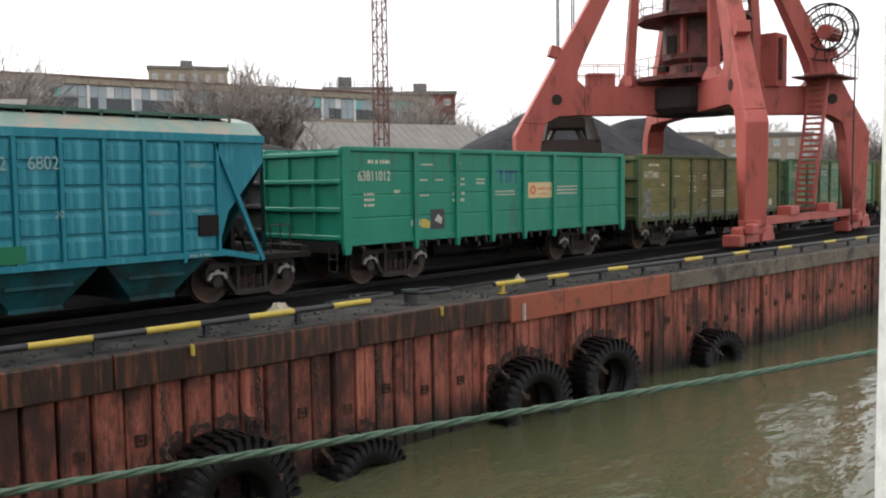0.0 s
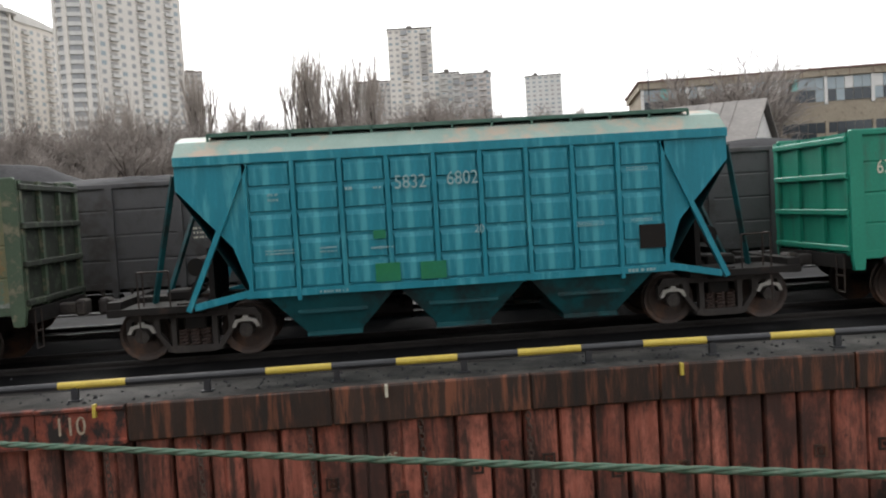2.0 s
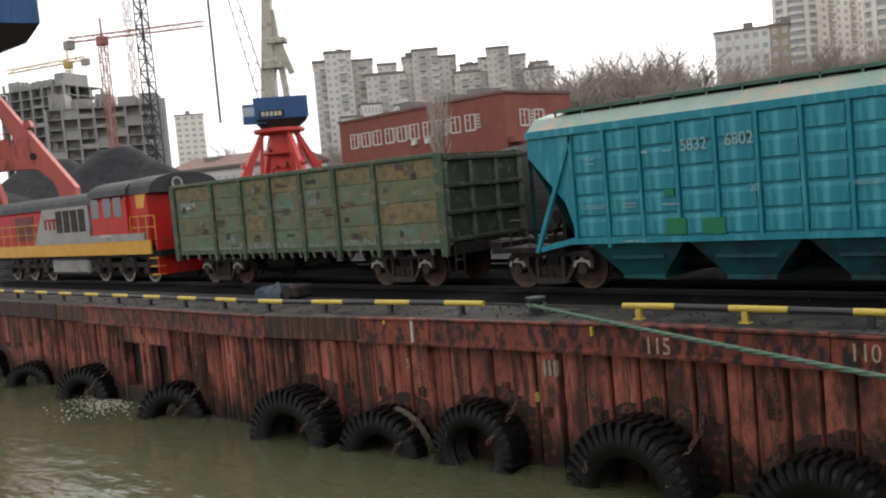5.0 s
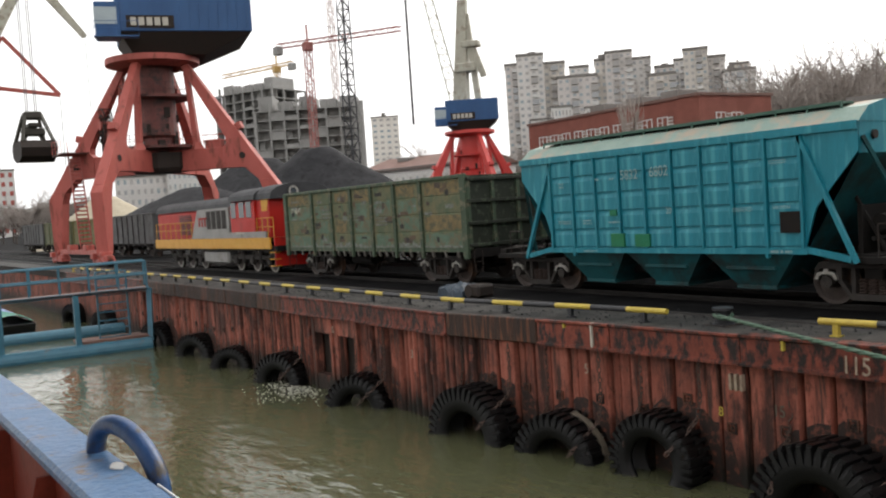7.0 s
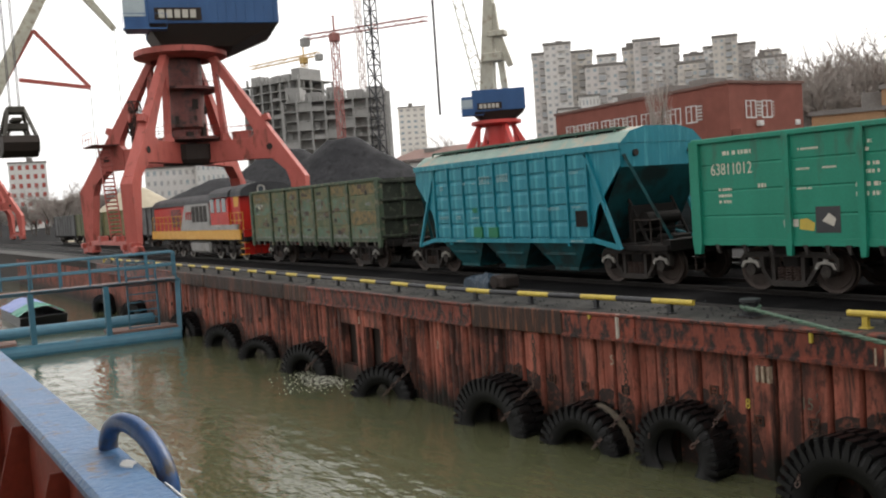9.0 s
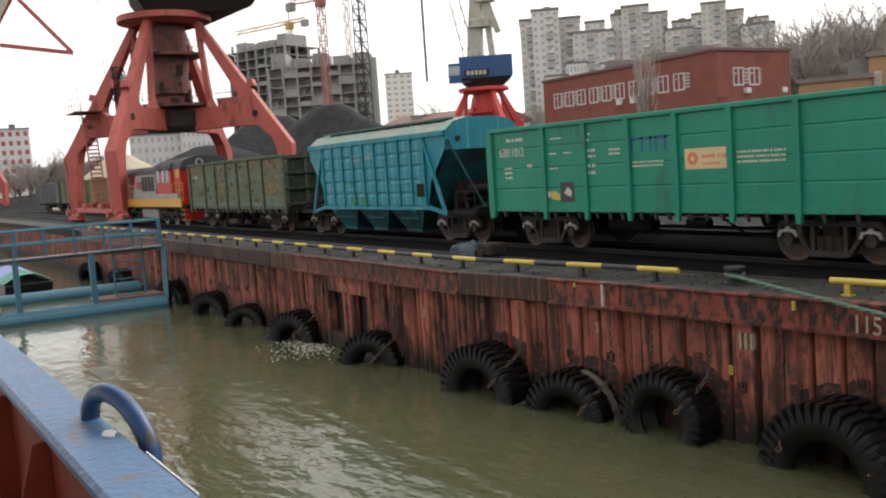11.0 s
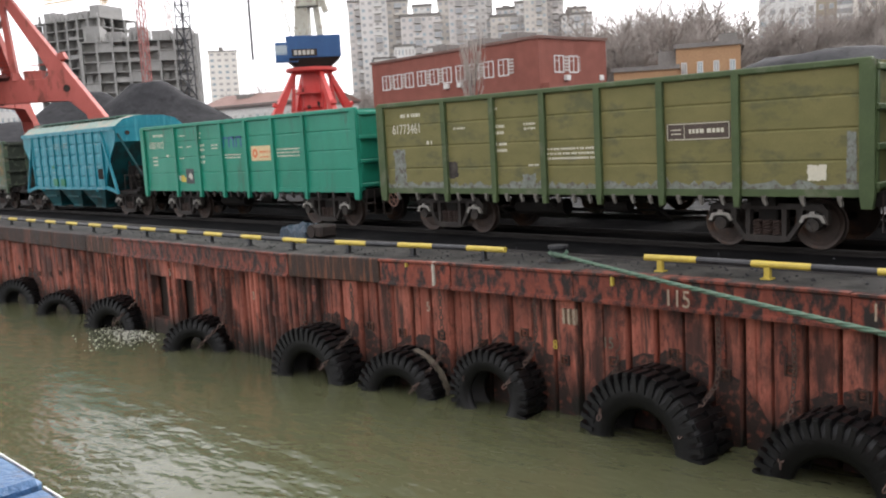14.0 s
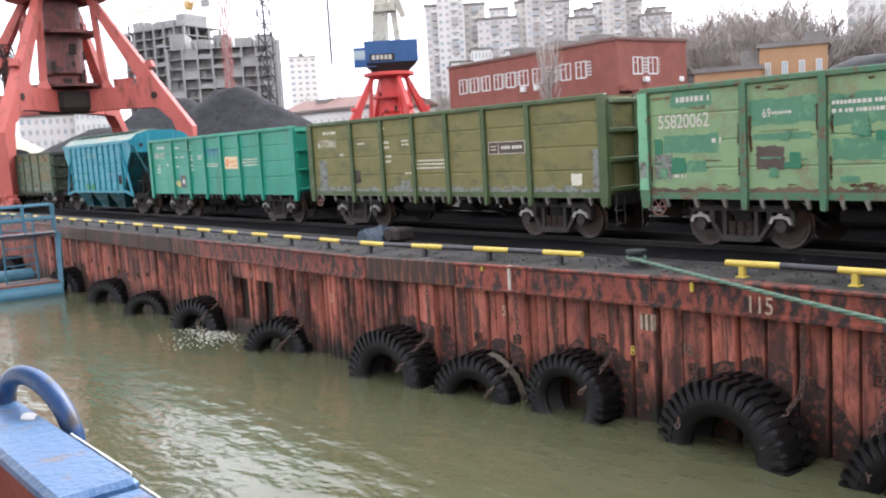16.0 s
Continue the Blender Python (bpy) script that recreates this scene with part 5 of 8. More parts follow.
        for yy in (-1.4, -1.05):
            rod(bm, (k * 5.75, yy, 0.5), (k * 5.75, yy, 1.75), 0.016, k=5)
        rod(bm, (k * 5.75, -1.4, 1.75), (k * 5.75, -1.05, 1.75), 0.016, k=5)
        rod(bm, (k * 5.2, -1.4, 1.75), (k * 5.75, -1.4, 1.75), 0.016, k=5)
        rod(bm, (k * 5.2, -1.4, 1.1), (k * 5.2, -1.4, 1.75), 0.016, k=5)
        part("handrail", bm, M["iron"], t)
        bm = B()
        for yy in (-1.0, 1.0):
            rod(bm, (k * c, yy, 3.45), (k * (c + 0.06), yy, 3.45), 0.09, k=10)
        part("end_stop", bm, M["iron"], t)
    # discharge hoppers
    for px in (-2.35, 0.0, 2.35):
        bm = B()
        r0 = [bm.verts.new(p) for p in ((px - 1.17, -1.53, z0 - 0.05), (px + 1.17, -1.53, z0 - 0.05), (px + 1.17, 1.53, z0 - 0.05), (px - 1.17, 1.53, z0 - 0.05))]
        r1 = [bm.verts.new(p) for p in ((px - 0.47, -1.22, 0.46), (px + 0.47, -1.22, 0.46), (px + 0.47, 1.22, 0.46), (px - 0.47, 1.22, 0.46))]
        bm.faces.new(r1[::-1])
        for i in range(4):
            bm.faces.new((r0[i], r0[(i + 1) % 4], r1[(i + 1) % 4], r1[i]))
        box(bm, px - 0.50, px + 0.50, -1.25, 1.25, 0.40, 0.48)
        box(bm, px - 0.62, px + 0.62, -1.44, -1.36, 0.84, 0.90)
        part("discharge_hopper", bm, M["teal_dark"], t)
    # roof
    bm = B()
    sec = [(-H + 0.06, top), (-1.15, top + 0.30), (-0.6, top + 0.43), (0.6, top + 0.43), (1.15, top + 0.30), (H - 0.06, top)]
    lo = [bm.verts.new((-c - 0.02, y, z)) for y, z in sec]
    hi = [bm.verts.new((c + 0.02, y, z)) for y, z in sec]
    lo2 = [bm.verts.new((-c + 0.28 * (i not in (0, 5)), y, z)) for i, (y, z) in enumerate(sec)]
    for i in range(5):
        bm.faces.new((lo[i], lo[i + 1], hi[i + 1], hi[i]))
    roof = part("roof", bm, M["roof_pale"], t, "pale green weathered roof")
    for k in (-1, 1):
        bm = B()
        bm.faces.new([bm.verts.new((k * (c + 0.015), y, z)) for y, z in sec])
        part("gable", bm, M["teal"], roof, "teal roof gable")
    bm = B()
    for yy in (-1.12, -0.72):
        beam(bm, (-4.4, yy, top + 0.40), (4.4, yy, top + 0.40), 0.04, 0.04)
    for i in range(13):
        px = -4.4 + 8.8 * i / 12
        beam(bm, (px, -1.12, top + 0.28), (px, -1.12, top + 0.42), 0.04)
        beam(bm, (px, -1.12, top + 0.42), (px, -0.7, top + 0.42), 0.04)
    box(bm, -4.4, 4.4, -1.1, -0.74, top + 0.42, top + 0.45)
    part("walkway", bm, M["walk_green"], roof, "green roof walkway")
    for px in (-3, 0, 3):
        bm = B()
        box(bm, px - 0.7, px + 0.7, -0.35, 0.35, top + 0.42, top + 0.52, 0.03)
        part("loading_hatch", bm, M["walk_green"], roof)
    # lettering on the near side
    y = -H - 0.026
    number(t, "5832", -1.13, 2.96, 0.34, y, "faded_letters", 0.85)
    number(t, "6802", -0.2, 2.98, 0.34, y, "faded_letters", 0.85)
    bars_part(t, "stencil", [(-3.35, 2.95, 0.18, 0.06, 2), (-2.0, 2.98, 0.14, 0.08, 1), (-1.5, 2.98, 0.14, 0.05, 1), (-3.45, 1.98, 0.5, 0.035, 2), (-2.5, 1.98, 0.3, 0.045, 2), (-1.6, 1.92, 0.4, 0.05, 1), (2.1, 2.15, 0.5, 0.022, 3), (3.05, 3.08, 0.4, 0.03, 2), (3.1, 2.15, 0.4, 0.022, 2),
                              (-2.55, 1.2, 0.5, 0.06, 1), (3.0, 1.2, 0.5, 0.08, 1)], y, M["faded_letters"])
    number(t, "20", 0.25, 2.1, 0.2, y, "faded_letters", 0.9)
    bm = B()
    box(bm, 3.25, 3.72, y - 0.003, y + 0.05, 1.62, 2.05)
    part("dark_patch", bm, M["under"], t, "dark patched panel")
    fresh = mat("fresh_green_patch", (0.012, 0.145, 0.05), (0.010, 0.15, 0.085), 0.5, scale=4, spec=0.25)
    for x0, x1, zz, z1 in ((-1.2, -0.76, 1.33, 1.66), (-0.4, 0.06, 1.33, 1.64), (-1.2, -0.98, 2.1, 2.25)):
        bm = B()
        box(bm, x0 - 0.35, x1 - 0.35, y - 0.003, y + 0.05, zz, z1)
        part("green_patch", bm, fresh, t, "fresh green painted patch")
    return t


def loco(x1):
    """Shunting diesel with its front end at x1: red hood, grey band, cab, amber frame with railings."""
    L = 17.6
    t = thing("shunting_locomotive", "red and grey diesel shunting locomotive with amber frame", "locomotive", pose(x1, TY, 0))
    bm = B()
    box(bm, -L, 0, -1.45, 1.45, 1.12, 1.35)
    part("frame", bm, M["under"], t)
    for s in (-1, 1):
        bm = B()
        box(bm, -L + 0.6, -0.55, min(s * 1.45, s * 1.52), max(s * 1.45, s * 1.52), 1.22, 1.72)
        part("side_beam", bm, M["loco_yellow"], t, "amber side beam")
    def shell(a, b, hw, zt, m, name, r=0.35):
        bm = B()
        prism(bm, [(-hw, 1.72), (-hw, zt - r), (-hw + r * 0.4, zt - r * 0.3), (-hw + r * 1.3, zt), (hw - r * 1.3, zt), (hw - r * 0.4, zt - r * 0.3), (hw, zt - r), (hw, 1.72)], "x", a, b)
        return part(name, bm, m, t)
    shell(-L + 0.8, -5.0, 1.32, 3.45, M["loco_red"], "engine_hood")
    shell(-5.0, -2.1, 1.5, 3.6, M["loco_red"], "cab")
    shell(-2.1, -0.7, 1.38, 3.62, M["loco_red"], "short_hood", 0.25)
    for a, b, hw, z0, zt in ((-L + 0.65, -5.02, 1.38, 3.2, 3.78), (-5.1, -2.0, 1.55, 3.45, 4.05), (-2.2, -0.35, 1.45, 3.42, 4.10)):
        bm = B()
        arc = [(-hw * math.cos(math.pi * i / 12), z0 + (zt - z0) * math.sin(math.pi * i / 12) ** 0.7) for i in range(13)]
        prism(bm, arc, "x", a, b)
        part("roof", bm, M["loco_roof"], t, "dark grey arched roof")
    bm = B()
    prism(bm, [(-10.6, 1.73), (-9.5, 3.22), (-5.2, 3.22), (-5.2, 2.0), (-0.9, 2.0), (-0.9, 1.73)], "y", -1.53, -1.2)
    part("grey_band", bm, M["loco_grey"], t, "silver-grey painted band")
    bm = B()
    prism(bm, [(-1.5, 2.9), (-1.5, 3.45), (-0.75, 3.45), (-0.95, 2.9)], "y", -1.4, -1.3)
    part("amber_flash", bm, M["loco_yellow"], t, "amber painted flash")
    bm = B()
    box(bm, -0.72, -0.60, -0.7, 0.7, 3.45, 3.98, 0.02)
    part("lamp_housing", bm, M["loco_roof"], t)
    bm = B()
    rod(bm, (-0.5, -0.35, 3.72), (-0.27, -0.35, 3.72), 0.27, k=20)
    lamp = part("headlight", bm, M["loco_roof"], t, "round headlight in a dark housing")
    bm = B()
    lathe(bm, [(0.15, -0.275), (0.23, -0.275), (0.23, -0.255), (0.15, -0.255)], 24, "x", (0, -0.35, 3.72), closed=True)
    part("rim", bm, M["latch"], lamp)
    bm = B()
    rod(bm, (-0.28, -0.35, 3.72), (-0.26, -0.35, 3.72), 0.15, k=18)
    part("lens", bm, M["glass"], lamp)
    for px in (-4.6, -3.6, -2.75):
        bm = B()
        box(bm, px - 0.32, px + 0.32, -1.515, -1.4, 2.65, 3.4, 0.02)
        part("cab_window", bm, M["glass"], t, "dark cab window")
    bm = B()
    for i in range(12):
        for j in (0,):
            box(bm, -13.0, -11.0, -1.345, -1.2, 1.95 + i * 0.09, 2.0 + i * 0.09)
    part("grille", bm, M["loco_roof"], t)
    bm = B()
    for px in (-7.9, -7.2, -6.5, -5.8):
        box(bm, px - 0.27, px + 0.27, -1.55, -1.5, 2.2, 3.1)
    part("vent_door", bm, M["bogie"], t)
    bm = B()
    for k, w in ((0, 0.3), (0.42, 0.3), (0.84, 0.25)):
        box(bm, -9.3 + k, -9.22 + k, -1.57, -1.53, 2.35, 2.8)
        box(bm, -9.3 + k, -9.3 + k + w, -1.57, -1.53, 2.72, 2.8)
    part("owner_mark", bm, M["loco_red"], t, "red painted owner's mark")
    bm = B()
    bars(bm, -4.3, 1.9, 0.9, 0.14, -1.54, 1)
    part("number_bars", bm, M["paint_white"], t)
    for px0, px1 in ((-L + 0.7, -9.9), (-2.0, -0.2)):
        bm = B()
        n = int((px1 - px0) / 0.9) + 1
        for i in range(n + 1):
            px = px0 + (px1 - px0) * i / n
            rod(bm, (px, -1.45, 1.72), (px, -1.45, 2.6), 0.02, k=6)
        for zz in (2.2, 2.6):
            rod(bm, (px0, -1.45, zz), (px1, -1.45, zz), 0.02, k=6)
        part("handrail", bm, M["loco_yellow"], t, "amber handrail")
    bm = B()
    prism(bm, [(-1.45, 0.45), (-1.45, 1.72), (-0.4, 1.72), (-0.4, 1.3), (0.4, 1.3), (0.4, 1.72), (1.45, 1.72), (1.45, 0.45)], "x", -0.28, -0.18)
    part("buffer_beam", bm, M["loco_red"], t, "red buffer beam")
    for px in (-0.45, -1.1):
        bm = B()
        for zz in (0.45, 0.75, 1.05):
            box(bm, px - 0.28, px + 0.28, -1.5, -1.2, zz, zz + 0.04)
        part("step", bm, M["loco_yellow"] if px > -0.6 else M["under"], t)
    bm = B()
    box(bm, -9.6, -6.2, -1.3, 1.3, 0.45, 1.12, 0.1)
    part("fuel_tank", bm, M["loco_grey"], t)
    for cx in (-3.6, -12.6):
        for k in (-2.0, 0, 2.0):
            bm = B()
            lathe(bm, [(0.02, -0.06), (0.4, -0.03), (0.5, -0.06), (0.52, 0.06), (0.02, 0.05)], 24, "y", (0, -0.82, 0))
            lathe(bm, [(0.02, -0.06), (0.4, -0.03), (0.5, -0.06), (0.52, 0.06), (0.02, 0.05)], 24, "y", (0, 0.82, 0))
            rod(bm, (0, -1.0, 0), (0, 1.0, 0), 0.08)
            ws = part("wheelset", bm, M["wheel"], t, at=pose(cx + k, 0, RAIL + 0.52))
            WHEELS.append(ws)
            bm = B()
            lathe(bm, [(0.45, -0.085), (0.525, -0.085), (0.525, -0.04), (0.45, -0.04)], 28, "y", (0, -0.82, 0), closed=True)
            part("tyre_rim", bm, M["latch"], ws, "bright worn steel tyre")
        for s in (-1, 1):
            bm = B()
            box(bm, cx - 2.7, cx + 2.7, min(s * 0.98, s * 1.12), max(s * 0.98, s * 1.12), 0.68, 0.9, 0.03)
            for k in (-2.0, 0, 2.0):
                box(bm, cx + k - 0.2, cx + k + 0.2, min(s * 1.0, s * 1.2), max(s * 1.0, s * 1.2), 0.45, 0.85, 0.05)
            for k in (-1.0, 1.0):
                rod(bm, (cx + k, s * 1.08, 0.5), (cx + k, s * 1.08, 1.1), 0.12, k=8)
            part("bogie_frame", bm, M["bogie"], t)
    return t


# places along the train, from its own origin
TRAIN = []


def train():
    TRAIN.append((loco(-20.6), -20.6))
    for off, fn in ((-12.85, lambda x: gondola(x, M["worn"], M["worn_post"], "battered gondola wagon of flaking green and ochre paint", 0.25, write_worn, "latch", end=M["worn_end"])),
                    (1.27, hopper),
                    (15.0, lambda x: gondola(x, M["green"], M["green"], "bright green open gondola wagon with white stencils", 0, write_green)),
                    (28.92, lambda x: gondola(x, M["olive"], M["olive_post"], "olive gondola wagon with faded filler patches", 0, write_olive, "latch")),
                    (42.84, lambda x: gondola(x, M["pale_green"], M["pale_post"], "pale green gondola wagon with dark repainted patches", 0, write_pale, "latch")),
                    (56.76, lambda x: gondola(x, M["pale_green"], M["olive"], "pale green gondola wagon at the train's end", 0, write_grey)),
                    (70.68, lambda x: gondola(x, M["green"], M["green"], "green gondola wagon at the train's end", 0, write_grey))):
        TRAIN.append((fn(off), off))
    # a row of standing wagons on the second track
    k = 0
    for x in (-118, -104, -90, -76, -47.0, -33.1, -19.2, -5.3, 8.6, 22.5, 36.4):
        m = (M["grey_wagon"], M["worn"], M["olive"])[k % 3 if x < -70 else 0]
        gondola(x, m, m, "dark grey gondola wagon standing on the second track" if m is M["grey_wagon"] else "faded gondola wagon standing on the second track", 0.9 if x > -60 else 0.3, write_grey if x > -10 and x < 0 else None, y=9.0, moving=False)
        k += 1


train()

# how far the train's origin has come at each time
RUN = [(0.0, 6.05), (0.5, 4.60), (1.0, 3.14), (1.5, 1.62), (2.0, 0.14), (2.5, -1.32), (3.0, -2.81), (3.5, -4.30), (4.0, -5.88), (4.5, -7.42), (5.0, -9.02),
       (5.2, -9.68), (7.3, -16.82), (7.5, -17.54), (8.0, -19.26), (8.5, -21.02), (9.0, -22.80), (9.2, -23.52), (11.3, -31.22), (11.5, -31.95), (12.0, -33.79), (12.5, -35.64), (13.0, -37.50), (13.5, -39.38),
       (14.0, -41.28), (14.5, -43.18), (15.0, -45.10), (15.5, -47.02), (16.0, -48.93)]


# ------------------------------------------------------------------ cranes
def lattice(bm, p, q, w, bays, r=0.05, w2=None):
    """A square lattice mast or boom from p to q."""
    p, q = Vector(p), Vector(q)
    d, s, u = frame_of(p, q)
    w2 = w2 or w
    corner = ((-1, -1), (1, -1), (1, 1), (-1, 1))
    def at(i, k):
        f = i / bays
        ww = (w + (w2 - w) * f) / 2
        a, b = corner[k % 4]
        return p.lerp(q, f) + s * (a * ww) + u * (b * ww)
    for k in range(4):
        beam(bm, at(0, k), at(bays, k), r * 1.6)
    for i in range(bays):
        for k in range(4):
            a, b = (at(i, k), at(i + 1, k + 1)) if (i + k) % 2 else (at(i, k + 1), at(i + 1, k))
            beam(bm, a, b, r)
            beam(bm, at(i, k), at(i, k + 1), r)


def railing(bm, pts, h=1.0, r=0.022):
    for a, b in zip(pts, pts[1:]):
        a, b = Vector(a), Vector(b)
        n = max(1, round((b - a).length / 1.2))
        for i in range(n + 1):
            c = a.lerp(b, i / n)
            rod(bm, c, c + Vector((0, 0, h)), r, k=5)
        for z in (h * 0.5, h):
            rod(bm, a + Vector((0, 0, z)), b + Vector((0, 0, z)), r, k=5)


def ladder(bm, p, q, w=0.5, n=18, r=0.022):
    p, q = Vector(p), Vector(q)
    d, s, u = frame_of(p, q)
    for k in (-1, 1):
        beam(bm, p + s * (k * w / 2), q + s * (k * w / 2), 0.06, 0.12)
    for i in range(n):
        c = p.lerp(q, (i + 0.5) / n)
        beam(bm, c - s * (w / 2), c + s * (w / 2), 0.05, 0.12)


def bent_leg(bm, r_foot, ang, zk, zt, z_knee, beam_h, what):
    """One part of a portal leg, drawn in the upright plane through its foot and the crane's axis."""
    R, hb = r_foot, beam_h / 2
    rt = 2.35
    slope = (R + 0.45 - rt - 0.35) / (zt - z_knee)          # inward run of the upper leg for each metre of height

    def out(z):
        return R + 0.45 - (z - z_knee) * slope

    if what == "lower_leg":
        poly = [(R - 0.36, 0.85), (R + 0.30, 0.85), (R + 0.45, z_knee), (out(z_knee + 0.5), z_knee + 0.5), (out(z_knee + 0.5) - 1.15, z_knee + 0.5), (R - 0.72, z_knee - 0.35)]
        half = 0.44
    elif what == "upper_leg":
        zb = zk + hb
        poly = [(out(z_knee + 0.5), z_knee + 0.5), (out(zt), zt), (out(zt) - 0.62, zt), (out(zb + 1.5) - 1.15, zb + 1.5), (out(zb + 0.7) - 1.25, zb + 0.7), (out(zb + 0.25) - 1.5, zb + 0.25), (out(zb) - 2.0, zb),
                (out(zb) - 2.0, zk - hb), (out(zk - hb) - 1.5, zk - hb), (out(z_knee + 0.5) - 1.15, z_knee + 0.5)]
        half = 0.42
    else:
        poly = [(0.9, zk - hb), (out(zk + hb) - 2.0, zk - hb), (out(zk + hb) - 2.0, zk + hb), (0.9, zk + hb)]
        half = 0.36
    prism(bm, poly, "y", -half, half)
    if what == "upper_leg":
        for z in (zt,):
            for v in bm.verts:
                f = max(0.0, (v.co.z - zk) / (zt - zk))
                v.co.y *= 1 - 0.35 * f
    bmesh.ops.bevel(bm, geom=list(bm.edges), offset=0.03, segments=1, affect="EDGES")
    bmesh.ops.rotate(bm, verts=bm.verts, cent=(0, 0, 0), matrix=Matrix.Rotation(ang, 3, "Z"))
    return out


def portal(t, hx, hy, zk, zt, red, dark, side=1, z_knee=4.8, beam_h=1.35, z_deck=None, reel=True):
    """Four-legged portal: travel bogies, plate legs bent at the knee, crossed box beams, column, decks and slewing ring."""
    feet = [(-hx, -hy), (hx, -hy), (hx, hy), (-hx, hy)]
    R = math.hypot(hx, hy)
    zb = zk + beam_h / 2
    for fx, fy in feet:
        ang = math.atan2(fy, fx)
        for what in ("lower_leg", "upper_leg", "portal_beam"):
            bm = B()
            out = bent_leg(bm, R, ang, zk, zt, z_knee, beam_h, what)
            part(what, bm, red, t)
        ux, uy = math.cos(ang), math.sin(ang)
        # manhole with its rim through the haunch
        rc = out(zk) - 1.05
        for s in (-1, 1):
            bm = B()
            cx, cy = rc * ux - s * 0.43 * uy, rc * uy + s * 0.43 * ux
            rod(bm, (cx, cy, zk + 0.05), (cx - s * 0.02 * uy, cy + s * 0.02 * ux, zk + 0.05), 0.25, k=18)
            part("manhole", bm, M["iron"], t, "round dark manhole in the leg")
        # drive casing on the back of the upper leg
        bm = B()
        ro = out(zk + 2.2)
        beam(bm, (ro * ux, ro * uy, zk + 2.2), ((ro + 0.45) * ux, (ro + 0.45) * uy, zk + 2.35), 0.55, 0.5)
        part("bracket", bm, red, t)
        # upright post from the beam to the ring, flared at its foot
        bm = B()
        rp = 3.15
        beam(bm, (rp * ux, rp * uy, zb + 0.5), ((rp - 0.5) * ux, (rp - 0.5) * uy, zt - 0.2), 0.42, 0.42, 0.36, 0.36)
        beam(bm, (rp * ux, rp * uy, zb - 0.02), (rp * ux, rp * uy, zb + 0.55), 0.8, 0.8, 0.42, 0.42)
        part("post", bm, red, t)
        bm = B()
        box(bm, fx - 1.5, fx + 1.5, fy - 0.25, fy + 0.25, 0.42, 0.82, 0.08)
        for k in (-0.75, 0.75):
            prism(bm, [(fx + k - 0.62, 0.22), (fx + k - 0.55, 0.50), (fx + k - 0.15, 0.66), (fx + k + 0.15, 0.66), (fx + k + 0.55, 0.50), (fx + k + 0.62, 0.22)], "y", fy - 0.34, fy + 0.34)
        box(bm, fx - 0.5, fx + 0.5, fy - 0.38, fy + 0.38, 0.75, 1.05, 0.05)
        box(bm, fx - 1.95, fx - 1.5, fy - 0.35, fy + 0.35, 0.1, 0.55, 0.04)
        box(bm, fx - 1.4, fx - 0.8, fy - 0.62, fy - 0.28, 0.55, 0.95, 0.05)
        carriage = part("travel_bogie", bm, red, t)
        for k in (-1.05, -0.42, 0.42, 1.05):
            bm = B()
            rod(bm, (fx + k, fy - 0.2, 0.30), (fx + k, fy + 0.2, 0.30), 0.26, k=16)
            part("travel_wheel", bm, M["iron"], carriage)
    for fy in (-hy, hy):
        bm = B()
        beam(bm, (-hx, fy, 0.98), (hx, fy, 0.98), 0.42, 0.3)
        for k in (-0.4, 0.35):
            box(bm, hx * k - 0.5, hx * k + 0.5, fy - 0.3, fy + 0.3, 1.1, 1.5, 0.04)
        part("tie_beam", bm, red, t)
    bm = B()
    lathe(bm, [(0.0, zk - beam_h * 0.55), (1.9, zk - beam_h * 0.5), (2.1, zk - beam_h * 0.3), (2.1, zb - 0.15), (0.0, zb - 0.05)], 16, "z")
    part("hub_drum", bm, M["iron"], t, "sooty black drum under the column")
    bm = B()
    lathe(bm, [(0.0, zb), (1.15, zb), (1.15, zb + 1.0), (1.45, zb + 1.2), (1.45, zt - 0.3), (0, zt - 0.3)], 20, "z")
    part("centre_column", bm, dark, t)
    bm = B()
    rng = random.Random(7)
    for i in range(16):
        a = rng.uniform(0, 2 * math.pi)
        r0, z0 = 1.35, zb + rng.uniform(0.1, (zt - zb) * 0.55)
        w, h = rng.uniform(0.2, 0.5), rng.uniform(0.3, 1.1)
        beam(bm, (r0 * math.cos(a), r0 * math.sin(a), z0), (r0 * math.cos(a), r0 * math.sin(a), z0 + h), w)
    part("machinery", bm, M["iron"], t, "greasy black machinery round the column")
    for s in (-0.75, 0.2):
        bm = B()
        a = -2.2 + s
        beam(bm, (1.45 * math.cos(a), 1.45 * math.sin(a), zb + 1.4), (1.45 * math.cos(a), 1.45 * math.sin(a), zb + 3.2), 0.75, 0.12)
        part("access_door", bm, red, t)
    z_deck = z_deck or zb + (zt - zb) * 0.5
    for z, r in ((z_deck, 2.66), (zb + 0.22, 2.9)):
        bm = B()
        lathe(bm, [(1.1, z - 0.06), (r, z - 0.06), (r, z + 0.14), (1.1, z + 0.14)], 12, "z", closed=True)
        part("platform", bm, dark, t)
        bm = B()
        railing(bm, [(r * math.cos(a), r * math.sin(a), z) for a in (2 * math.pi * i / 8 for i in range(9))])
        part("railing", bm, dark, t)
    bm = B()
    lathe(bm, [(2.3, zt - 0.45), (3.1, zt - 0.25), (3.45, zt - 0.15), (3.45, zt + 0.28), (2.2, zt + 0.28)], 32, "z", closed=True)
    part("slew_ring", bm, red, t)
    if not reel:
        return
    # cable reel on its bracket and the stair by one seaward leg
    fx = hx * side
    ang = math.atan2(-hy, fx)
    ux, uy = math.cos(ang), math.sin(ang)
    rl = out(zb + 2.1)
